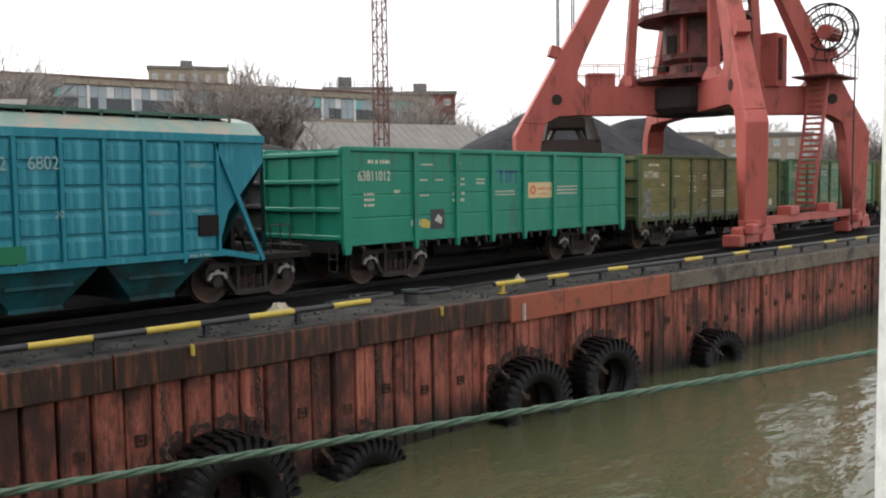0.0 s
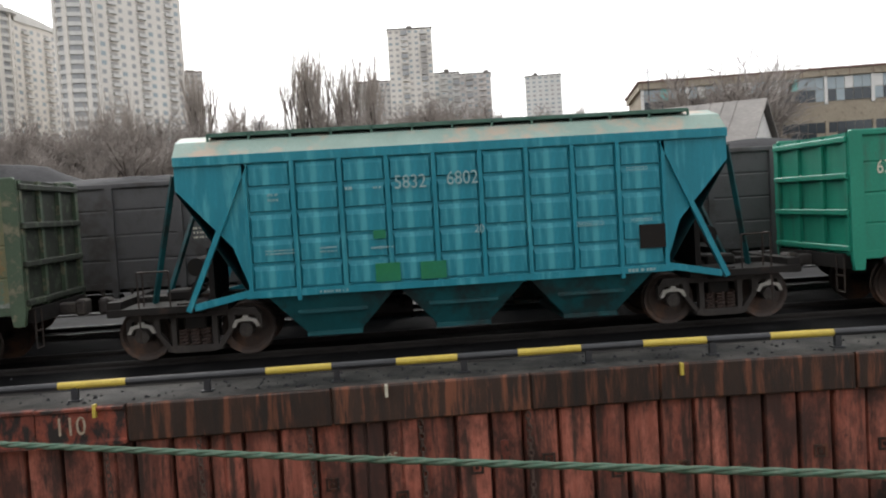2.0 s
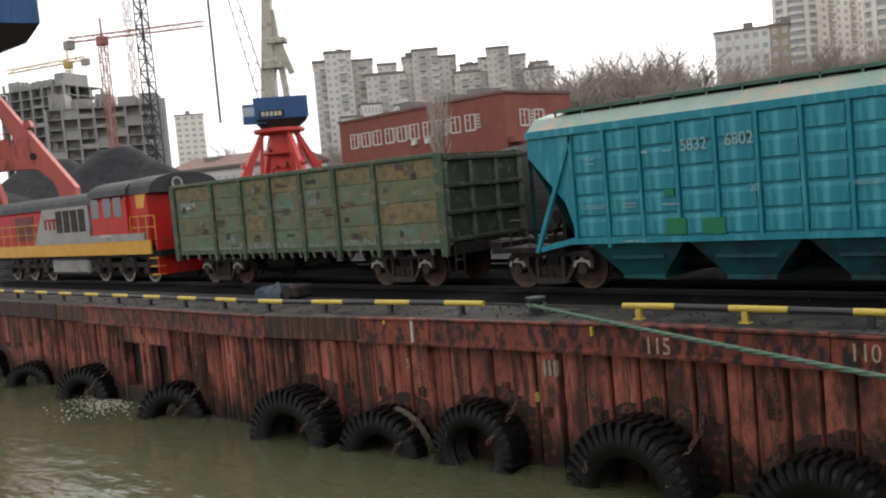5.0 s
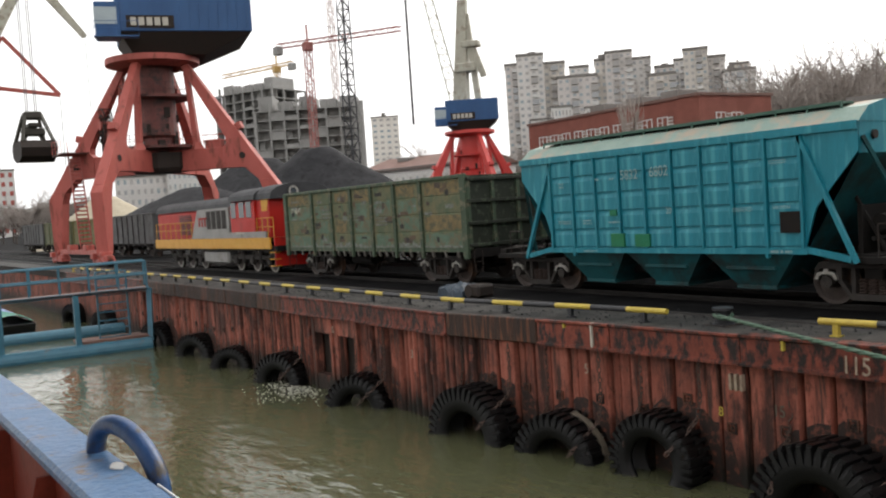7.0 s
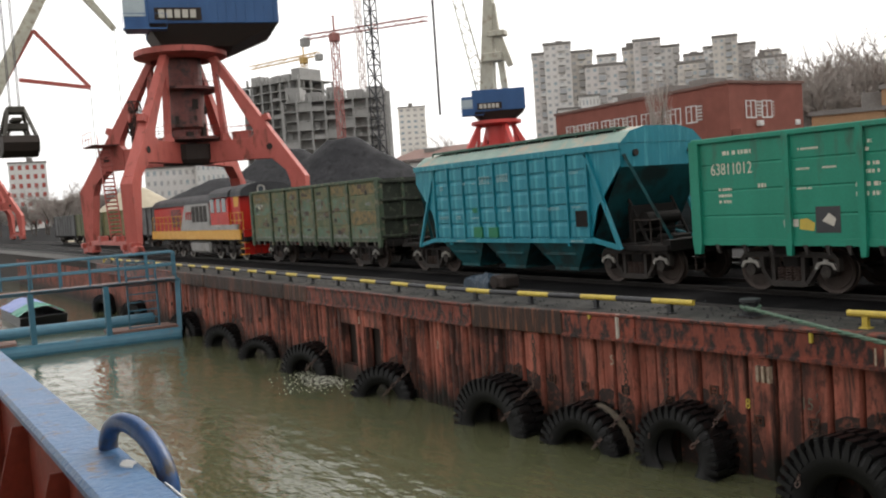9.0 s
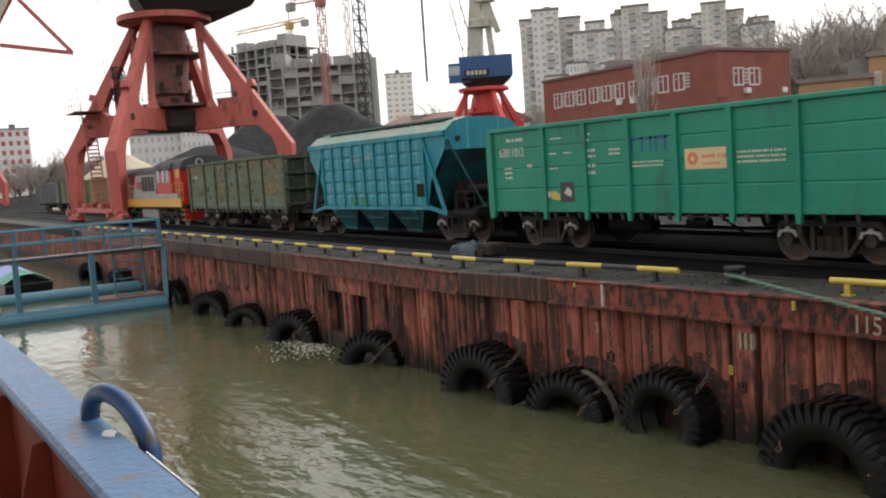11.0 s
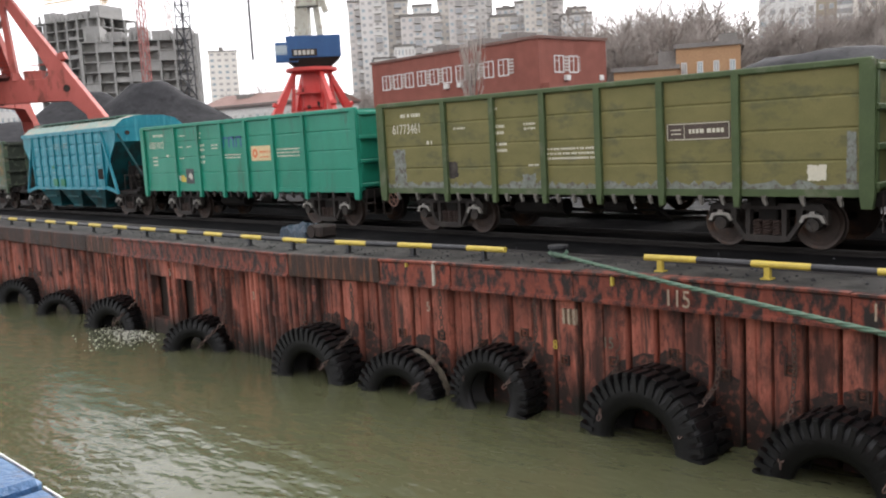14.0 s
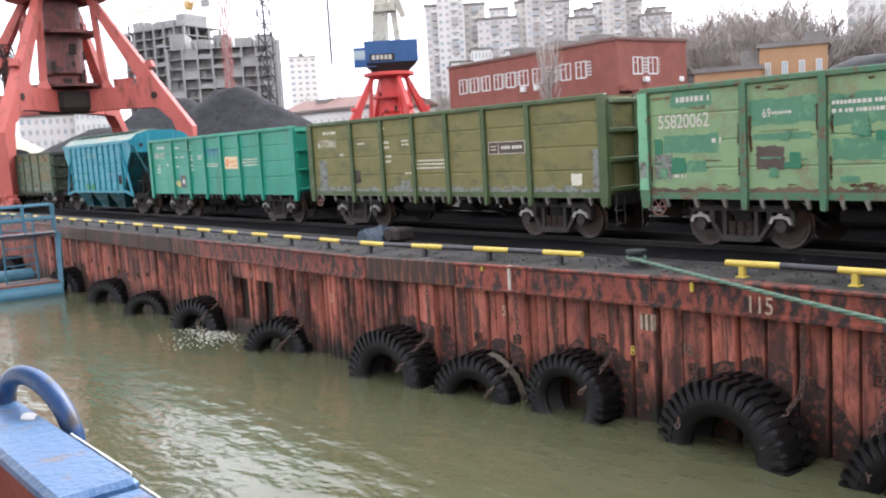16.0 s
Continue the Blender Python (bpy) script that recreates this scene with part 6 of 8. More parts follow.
    c = Vector((rl * ux + (0.55 if side > 0 else 1.6), rl * uy - (0.75 if side > 0 else -0.9), zb + 2.3))
    ax = "x" if side > 0 else "y"
    n = Vector((1, 0, 0)) if side > 0 else Vector((0, 1, 0))
    if side > 0:
        c += Vector((-0.9, 0.2, 0.15))
    for rr in (1.32, 0.82):
        bm = B()
        for yy in (-0.28, 0.28):
            lathe(bm, [(rr - 0.04, yy - 0.04), (rr + 0.04, yy - 0.04), (rr + 0.04, yy + 0.04), (rr - 0.04, yy + 0.04)], 28, ax, c, closed=True)
        part("reel_rim", bm, M["iron"], t)
    for i in range(16):
        bm = B()
        a = 2 * math.pi * i / 16
        d = Vector((0, math.cos(a), math.sin(a))) if side > 0 else Vector((math.cos(a), 0, math.sin(a)))
        for yy in (-0.28, 0.28):
            rod(bm, c + d * 0.3 + n * yy, c + d * 1.32 + n * yy, 0.024, k=5)
        rod(bm, c + d * 1.32 - n * 0.28, c + d * 1.32 + n * 0.28, 0.024, k=5)
        part("reel_spoke", bm, M["iron"], t)
    bm = B()
    rod(bm, c - n * 0.42, c + n * 0.95, 0.36, k=18)
    part("reel_hub", bm, red, t)
    bm = B()
    rod(bm, c + (Vector((0, -1.3, 0)) if side > 0 else Vector((-1.3, 0, 0))), (c.x - (0 if side > 0 else 1.25), c.y - (1.25 if side > 0 else 0), 0.4), 0.04, k=6)
    part("supply_cable", bm, M["black"], t)
    bm = B()
    p, q = (fx - side * 4.0, -hy + 1.0, 1.1), (fx - side * 2.2, -hy + 1.0, zb + 0.4)
    ladder(bm, p, q, 0.85, 24)
    stair = part("stair", bm, red, t)
    for dy in (-0.42, 0.42):
        bm = B()
        railing(bm, [(p[0], p[1] + dy, p[2]), (q[0], q[1] + dy, q[2])], 0.9, 0.025)
        part("stair_rail", bm, red, stair)
    bm = B()
    box(bm, min(fx - side * 0.2, fx - side * 3.4), max(fx - side * 0.2, fx - side * 3.4), -hy - 0.1, -hy + 1.9, zb + 0.3, zb + 0.38)
    landing = part("landing", bm, dark, t)
    bm = B()
    railing(bm, [(fx - side * 0.2, -hy - 0.1, zb + 0.38), (fx - side * 3.4, -hy - 0.1, zb + 0.38)])
    part("landing_rail", bm, red, landing)
    bm = B()
    beam(bm, (3.9 * ux, 3.9 * uy, zb - 0.02), (3.9 * ux, 3.9 * uy, zb + 2.45), 1.3, 0.9)
    cabinet = part("switch_cabinet", bm, red, t, "red steel switch cabinet")
    bm = B()
    beam(bm, (3.9 * ux - 0.4, 3.9 * uy - 0.5, zb + 0.25), (3.9 * ux - 0.4, 3.9 * uy - 0.5, zb + 2.2), 0.05, 0.3)
    part("cabinet_door", bm, dark, cabinet)
    # box and rail on the landward beam
    wx, wy = -side * hx / R, hy / R
    bm = B()
    beam(bm, (3.9 * wx, 3.9 * wy, zb + 0.3), (5.2 * wx, 5.2 * wy, zb + 0.3), 0.6, 0.62)
    part("winch_box", bm, red, t)
    for s in (-0.34, 0.34):
        bm = B()
        railing(bm, [(3.5 * wx - s * wy, 3.5 * wy + s * wx, zb), (6.0 * wx - s * wy, 6.0 * wy + s * wx, zb)])
        part("beam_rail", bm, red, t)


def machine_house(t, zt, turn, w=7.5, d=9.5, h=6.0, shift=1.2):
    """Blue slewing house with sloped underside, ribs and a driver's cabin; a boom foot on top."""
    m = pose(0, 0, zt + 0.4, 0, 0, turn)
    bm = B()
    box(bm, -d / 2 + shift, d / 2 + shift, -w / 2, w / 2, 1.35, h, 0.04)
    house = part("machine_house", bm, M["crane_blue"], t, "blue ribbed steel machine house", at=m)
    bm = B()
    for i in range(14):
        x = -d / 2 + shift + d * (i + 0.5) / 14
        for s in (-1, 1):
            box(bm, x - 0.05, x + 0.05, min(s * w / 2, s * (w / 2 + 0.06)), max(s * w / 2, s * (w / 2 + 0.06)), 1.38, h)
    for i in range(9):
        y = -w / 2 + w * (i + 0.5) / 9
        for s in (-1, 1):
            e = s * d / 2 + shift
            box(bm, min(e, e + s * 0.06), max(e, e + s * 0.06), y - 0.05, y + 0.05, 1.5, h)
    part("wall_ribs", bm, M["crane_blue"], house)
    bm = B()
    lo = [bm.verts.new((shift * 0.5 + u * d * 0.27, v * w * 0.36, -0.14)) for u, v in ((-1, -1), (1, -1), (1, 1), (-1, 1))]
    hi = [bm.verts.new((shift + u * (d / 2 - 0.05), v * (w / 2 - 0.05), 1.345)) for u, v in ((-1, -1), (1, -1), (1, 1), (-1, 1))]
    bm.faces.new(lo[::-1])
    bm.faces.new(hi)
    for i in range(4):
        bm.faces.new((lo[i], lo[(i + 1) % 4], hi[(i + 1) % 4], hi[i]))
    part("underside", bm, M["iron"], house)
    bm = B()
    box(bm, -d / 2 + shift - 1.5, -d / 2 + shift + 0.2, -w / 2 - 0.2, -w / 2 + 1.8, 0.9, 3.4, 0.1)
    cab = part("driver_cabin", bm, M["crane_blue"], house)
    bm = B()
    box(bm, -d / 2 + shift - 1.53, -d / 2 + shift + 0.0, -w / 2 - 0.23, -w / 2 + 1.5, 1.8, 3.0)
    part("cabin_window", bm, M["glass_pale"], cab)
    bm = B()
    railing(bm, [(-d / 2 + shift - 1.6, -w / 2 - 0.8, 0.9), (-d / 2 + shift + 1.4, -w / 2 - 0.8, 0.9)])
    box(bm, -d / 2 + shift - 1.6, -d / 2 + shift + 1.4, -w / 2 - 0.8, -w / 2, 0.8, 0.9)
    part("cabin_walk", bm, M["crane_blue"], house)
    bm = B()
    box(bm, -d / 2 + shift + 0.6, -d / 2 + shift + 3.9, -w / 2 - 0.11, -w / 2, 1.55, 2.45)
    part("sign_board", bm, M["iron"], house, "dark sign board")
    bm = B()
    for i in range(5):
        x = -d / 2 + shift + 0.9 + i * 0.55
        box(bm, x, x + 0.4, -w / 2 - 0.15, -w / 2 - 0.10, 1.72, 2.3)
    part("owner_letters", bm, M["paint_white"], house, "white owner's letters as plain bars")
    return house


def jib(t, base, col, tip):
    """White column of plates and tubes carrying a lattice jib."""
    x, y, z = base
    bm = B()
    beam(bm, (x - 0.9, y, z), (x + 0.1, y, z + 14), 1.5, 2.0, 0.9, 1.2)
    beam(bm, (x + 1.6, y, z), (x + 0.5, y, z + 12), 0.6, 0.8)
    box(bm, x - 1.2, x + 1.6, y - 1.0, y + 1.0, z + 4.2, z + 5.4, 0.1)
    box(bm, x - 0.2, x + 2.2, y - 0.8, y + 0.8, z + 7.5, z + 8.3, 0.1)
    beam(bm, (x + 2.6, y, z + 3.4), (x + 0.7, y, z + 9.0), 0.5, 0.8)
    part("column", bm, col, t, "cream painted crane column")
    bm = B()
    lattice(bm, (x - 1.6, y, z), tip, 1.5, 16, 0.08, 0.9)
    part("jib", bm, col, t, "cream lattice jib")


def quay_crane(x, y, turn, red, dark, label, house_turn, shift=1.2, hx=6.75, hy=6.1, zk=6.8, zt=15.2, side=1, jibs=True, house=True, z_knee=4.8, beam_h=1.35, z_deck=None):
    t = thing("harbour_crane", label, "harbour crane", pose(x, y, 0, 0, 0, turn), group="portal cranes of the port")
    portal(t, hx, hy, zk, zt, red, dark, side, z_knee, beam_h, z_deck)
    if house:
        machine_house(t, zt, house_turn, shift=shift)
    if jibs:
        jib(t, (0.5, 0, zt + 6.3), M["crane_white"], (-6, -4, zt + 36))
    return t


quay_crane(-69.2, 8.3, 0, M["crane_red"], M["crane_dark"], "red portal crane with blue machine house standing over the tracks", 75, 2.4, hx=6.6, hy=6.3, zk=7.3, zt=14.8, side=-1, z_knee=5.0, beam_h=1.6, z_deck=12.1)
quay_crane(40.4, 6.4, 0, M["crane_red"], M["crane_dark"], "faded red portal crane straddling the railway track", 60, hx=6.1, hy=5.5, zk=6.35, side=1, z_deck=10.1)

# the small bright red crane inland
t = thing("harbour_crane", "bright red portal crane with blue house and cream jib", "harbour crane", pose(-100.5, 61.0, 0, 0, 0, 35), group="portal cranes of the port")
portal(t, 5.6, 5.6, 5.5, 12.3, M["crane_bright"], M["crane_bright"], 1, z_knee=3.0, reel=False)
machine_house(t, 12.0, 20, 6.2, 7.0, 4.2, 0.4)
jib(t, (0.0, 0, 16.4), M["crane_white"], (-7, -2, 44))

# the third quay crane, far down the quay, seen by its leg, boom and struts
t = quay_crane(-200.0, 7.0, 0, M["crane_red"], M["crane_dark"], "distant red portal crane with cream boom and red struts", 0, jibs=False, house=False)
bm = B()
beam(bm, (16.0, -1.7, 20.0), (18.5, 15.0, 51.5), 2.2, 2.6, 1.4, 1.6)
part("boom", bm, M["crane_white"], t, "cream box boom")
bm = B()
beam(bm, (18.5, 14.9, 50.4), (20.4, 23.6, 38.9), 1.6, 1.8, 0.9, 1.0)
part("boom_tip", bm, M["crane_white"], t)
bm = B()
for p, q in (((17.6, 9.6, 38.7), (19.2, 18.5, 28.0)), ((16.4, 1.4, 24.5), (17.6, 9.6, 38.7)), ((17.1, 6.5, 29.6), (19.2, 18.5, 28.0))):
    beam(bm, p, q, 0.6, 0.7)
part("strut", bm, M["crane_red"], t, "red tubular strut")
bm = B()
p, q = Vector((20.4, 23.6, 38.9)), Vector((19.2, 18.5, 28.0))
rod(bm, p, p - Vector((0, 0, 24)), 0.06, k=5)
rod(bm, q, q - Vector((0, 0, 18)), 0.06, k=5)
part("hoist_rope", bm, M["cable"], t)

# clamshell grab on its ropes
GRAB = thing("clamshell_grab", "black clamshell grab hanging on four steel ropes", "grab bucket")
bm = B()
for s in (-1, 1):
    prism(bm, [(0, 1.5), (s * 2.0, 1.5), (s * 2.5, 0.8), (s * 2.15, 0.0), (s * 0.8, -0.45), (0, -0.5)], "y", -1.6, 1.6)
part("bucket", bm, M["iron"], GRAB, "black steel bucket halves")
bm = B()
for s in (-1, 1):
    for yy in (-1, 1):
        beam(bm, (s * 2.0, yy * 1.4, 1.4), (s * 0.6, yy * 0.7, 4.1), 0.26)
        beam(bm, (s * 0.4, yy * 1.1, 1.2), (s * 0.2, yy * 0.5, 2.4), 0.2)
box(bm, -0.8, 0.8, -0.8, 0.8, 3.7, 4.4, 0.1)
box(bm, -0.7, 0.7, -1.0, 1.0, 2.1, 2.8, 0.1)
box(bm, -1.0, 1.0, -0.5, 0.5, 2.9, 3.3, 0.1)
part("arm", bm, mat("grab_khaki", (0.040, 0.035, 0.024), None, 0.6), GRAB, "khaki lifting arms")
bm = B()
for s in (-0.5, 0.5):
    for yy in (-0.4, 0.4):
        rod(bm, (s, yy, 4.3), (s, yy, 40), 0.045, k=5)
part("rope", bm, M["cable"], GRAB)
GRAB_ROWS = [(0.0, (-95.0, 4.5, 9.9)), (5.0, (-95.0, 4.5, 9.9)), (7.3, (-95.3, 4.2, 9.9)), (7.5, (-95.4, 3.7, 10.0)), (8.0, (-95.6, 2.5, 10.2)), (8.5, (-95.8, 1.3, 10.1)), (9.0, (-96.0, 0.1, 9.8)), (9.2, (-96.1, -0.4, 9.8)), (11.3, (-97.0, -5.0, 10.0)), (16.0, (-98.0, -8.0, 10.0))]


for az, d, z in ((56.0, 50, 3.3),):
    copy_thing(GRAB, pose(d * math.sin(radians(az)), -13.6 + d * math.cos(radians(az)), z, 0, 0, 40))
bm = B()
rod(bm, (0, 0, 30), (0, 0, 70), 0.05, k=5)
rod(bm, (0, 0, 13.5), (0, 0, 30), 0.16, k=6)
tagged(part("hoist_rope", bm, M["cable"], at=pose(120 * math.sin(radians(-56.9)), -13.6 + 120 * math.cos(radians(-56.9)), 0)), "dark hoist rope hanging from an inland crane", "rope")


def tower_crane(az, dist, base, top, col, jib_len, back, jib_turn, w=1.8):
    x, y = dist * math.sin(radians(az)), -13.6 + dist * math.cos(radians(az))
    t = thing("tower_crane", "tall lattice tower crane over a building site", "tower crane", pose(x, y, 0), group="tower cranes")
    bm = B()
    lattice(bm, (0, 0, base), (0, 0, top), w, max(4, int((top - base) / 3)), 0.14)
    part("mast", bm, col, t)
    c, s = math.cos(radians(jib_turn)), math.sin(radians(jib_turn))
    bm = B()
    lattice(bm, (-back * c, -back * s, top), (jib_len * c, jib_len * s, top), 1.3, max(6, int(jib_len / 3)), 0.12)
    part("jib", bm, col, t)
    bm = B()
    box(bm, -1.3, 1.3, -1.3, 1.3, top - 2.5, top, 0.2)
    rod(bm, (0, 0, top), (0, 0, top + 5), 0.3, k=6)
    part("cabin", bm, col, t)
    bm = B()
    box(bm, -back * c - 1.5, -back * c + 1.5, -back * s - 1, -back * s + 1, top - 2.5, top - 0.2)
    part("counterweight", bm, M["conc"], t)
    bm = B()
    rod(bm, (0, 0, top + 5), (jib_len * 0.7 * c, jib_len * 0.7 * s, top + 0.7), 0.06, k=4)
    rod(bm, (0, 0, top + 5), (-back * c, -back * s, top + 0.7), 0.06, k=4)
    part("tie", bm, M["cable"], t)


tower_crane(-63.2, 268, 4, 52.5, M["tower_red"], 30, 10, 34)
tower_crane(-61.65, 340, 4, 110, M["tower_pale"], 30, 10, 60)
tower_crane(-65.2, 345, 20, 58.5, M["tower_yellow"], 30, 8, 200)


# ------------------------------------------------------------------ the town
def spot(az, dist):
    return dist * math.sin(radians(az)), -13.6 + dist * math.cos(radians(az))


def facade_block(name, label, az0, az1, dist, z0, z1, wall, floors, cols, depth=14, turn=None, glass="far_glass", win=(0.55, 0.5), balcony=0, roof="roof_grey", group="town buildings", dist1=None, fw=0.06, stripes=False, parapet=0.6, boxes=True):
    """A block whose front runs between two bearings; windows are set-in panes with frames, balconies stand out."""
    x0, y0 = spot(az0, dist)
    x1, y1 = spot(az1, dist1 or dist)
    L = math.hypot(x1 - x0, y1 - y0)
    t = thing(name, label, "building", pose(x0, y0, z0, 0, 0, math.degrees(math.atan2(y1 - y0, x1 - x0))), group=group)
    H = z1 - z0
    bm = B()
    box(bm, 0, L, 0, depth, -6, H)
    part("wall", bm, wall, t)
    bm = B()
    box(bm, -0.3, L + 0.3, -0.3, depth + 0.3, H, H + parapet)
    rng = random.Random(int(abs(az0) * 10))
    for i in range(max(1, int(L / 12)) if boxes else 0):
        a = rng.uniform(0.1, 0.8) * L
        box(bm, a, a + 2.5, depth * 0.3, depth * 0.6, H + parapet, H + parapet + rng.uniform(1, 2.4))
    part("roof", bm, M[roof], t)
    fh, cw = H / floors, L / cols
    bm = B()
    box(bm, 0, cw * win[0], -0.02, 0.12, 0, fh * win[1])
    pane = mesh_of("window", bm, M[glass])
    bm = B()
    w, h = cw * win[0], fh * win[1]
    for a, b, c, d in ((-fw, w + fw, -fw - 0.04, 0.02), (-fw, w + fw, h - 0.02, h + fw), (-fw, 0.02, 0, h), (w - 0.02, w + fw, 0, h), (w / 2 - fw / 2, w / 2 + fw / 2, 0, h)):
        box(bm, a, b, -0.07, 0.05, c, d)
    fr = mesh_of("window_frame", bm, M["win_frame"])
    stripe = None
    if stripes:
        bm = B()
        for k in range(5):
            box(bm, w + fw + 0.04, cw - fw - 0.04, -0.06, 0.05, h * (0.05 + 0.2 * k), h * (0.12 + 0.2 * k))
        stripe = mesh_of("striped_pier", bm, M["win_frame"])
    bal = []
    if balcony:
        for m, up in ((wall, 0.12), (M["panel_white"], 0.2), (M["loggia"], 0.5), (M["far_glass"], 0.45)):
            bm = B()
            box(bm, -0.15 * cw, cw * 0.85, -1.2, 0, -fh * 0.28, fh * up)
            bal.append(mesh_of("balcony", bm, m))
    panes = [pane]
    if glass == "far_glass":
        for m in ("loggia", "glass_pale"):
            other = pane.copy()
            other.materials.clear()
            other.materials.append(M[m])
            panes.append(other)
    count = 0
    side_gap = (cw - w) / 2
    for f in range(floors):
        for c in range(cols):
            o = share("window", rng.choice(panes), t, pose(c * cw + side_gap, 0, f * fh + fh * (1 - win[1]) * 0.55))
            if cols * floors < 90 and dist < 260:
                share("window_frame", fr, o)
            if stripe and c % 2:
                share("striped_pier", stripe, o)
            if bal and c % balcony == balcony - 1:
                share("balcony", rng.choice(bal), t, pose(c * cw + side_gap, 0, f * fh + fh * 0.28))
            count += 1
    # the flank that shows
    bm = B()
    for f in range(floors):
        for k in range(max(1, int(depth / 4))):
            y = 1.2 + k * 4
            for xx in (-0.03, L - 0.02):
                box(bm, xx, xx + 0.05, y, y + 1.6, f * fh + fh * 0.3, f * fh + fh * 0.75)
    part("flank_windows", bm, M[glass], t)
    return t, L, H


def el(z_el, dist):
    return 2.66 + dist * math.tan(radians(z_el))


def office_window(kinds={}):
    """Meshes for the port office: a white-framed window of four lights, a striped pier, a cooler box."""
    if not kinds:
        bm = B()
        box(bm, 0, 1.5, 0.10, 0.16, 0, 1.7)
        kinds["glass"] = mesh_of("window_pane", bm, M["office_glass"])
        bm = B()
        for a, b, c, d in ((-0.06, 1.56, -0.10, 0.04), (-0.06, 1.56, 1.62, 1.72), (-0.06, 0.07, 0, 1.7), (1.43, 1.56, 0, 1.7), (0.70, 0.80, 0, 1.7), (0.0, 0.75, 1.10, 1.17)):
            box(bm, a, b, -0.05, 0.14, c, d)
        kinds["frame"] = mesh_of("window", bm, M["win_frame"])
        bm = B()
        for k in range(5):
            box(bm, 0.06, 0.74, -0.07, 0.02, 0.1 + 0.34 * k, 0.27 + 0.34 * k)
        kinds["stripe"] = mesh_of("striped_pier", bm, M["pier_white"])
        bm = B()
        box(bm, 0, 0.75, -0.4, 0, 0, 0.55, 0.03)
        rod(bm, (0.28, -0.42, 0.28), (0.28, -0.38, 0.28), 0.2, k=12)
        kinds["cooler"] = mesh_of("cooler_box", bm, M["win_frame"])
    return kinds


def port_office():
    """Red brick office: a long wing of paired windows under a stepped parapet and a taller windowless end wing."""
    k = office_window()
    rng = random.Random(17)
    for az0, d0, az1, d1, e0, depth, label, wing in ((-49.7, 118, -39.4, 96, 4.55, 11, "long red brick port office with white windows and striped piers", False),
                                                     (-39.3, 95.6, -35.45, 104.3, 5.6, 3, "taller red brick end wing with white stripes and cooler boxes", True)):
        x0, y0 = spot(az0, d0)
        x1, y1 = spot(az1, d1)
        L = math.hypot(x1 - x0, y1 - y0)
        t = thing("brick_building", label, "building", pose(x0, y0, 0, 0, 0, math.degrees(math.atan2(y1 - y0, x1 - x0))), group="port office")
        H = el(e0, d0)
        bm = B()
        box(bm, 0, L, 0, depth, -1, H)
        part("wall", bm, M["brick"], t)
        bm = B()
        box(bm, -0.15, L + 0.15, -0.18, depth + 0.15, H, H + 0.28)
        part("parapet", bm, M["roof_red"], t, "dark coping along the parapet")
        if not wing:
            for f in (0.34, 0.56, 0.75):
                bm = B()
                box(bm, L * f, L * f + 2.6, 2, 5, H + 0.28, H + 1.3, 0.05)
                part("roof_hatch", bm, M["roof_grey"], t)
            rows = (H - 3.35, H - 7.6)
            n = int((L - 3.4) / 2.35)
            for z in rows:
                for i in range(n):
                    x = 2.2 + i * 2.35
                    if 12 <= i <= 12:
                        continue
                    o = share("window", k["frame"], t, pose(x, 0, z))
                    share("window_pane", k["glass"], o)
                    if i % 3 != 2 or rng.random() < 0.4:
                        share("striped_pier", k["stripe"], o, pose(1.58, 0, 0))
                    if rng.random() < 0.22:
                        share("cooler_box", k["cooler"], o, pose(0.4, 0, -0.75))
        else:
            for x in (2.5, 5.0, 8.7):
                o = share("window", k["frame"], t, pose(x, 0, H - 3.4))
                share("window_pane", k["glass"], o)
            for x in (4.1, 6.6, 7.3, 7.9):
                share("striped_pier", k["stripe"], t, pose(x, 0, H - 3.4))
            for z in (H - 5.9, H - 8.0):
                for x in (7.2, 7.9, 8.6):
                    share("striped_pier", k["stripe"], t, pose(x, 0, z))
            for x in (4.0, 9.9):
                share("cooler_box", k["cooler"], t, pose(x, 0, H - 4.3))
            bm = B()
            box(bm, 0.2, 2.4, -1.1, 0, H - 5.2, H - 4.6)
            part("porch", bm, M["brick"], t)


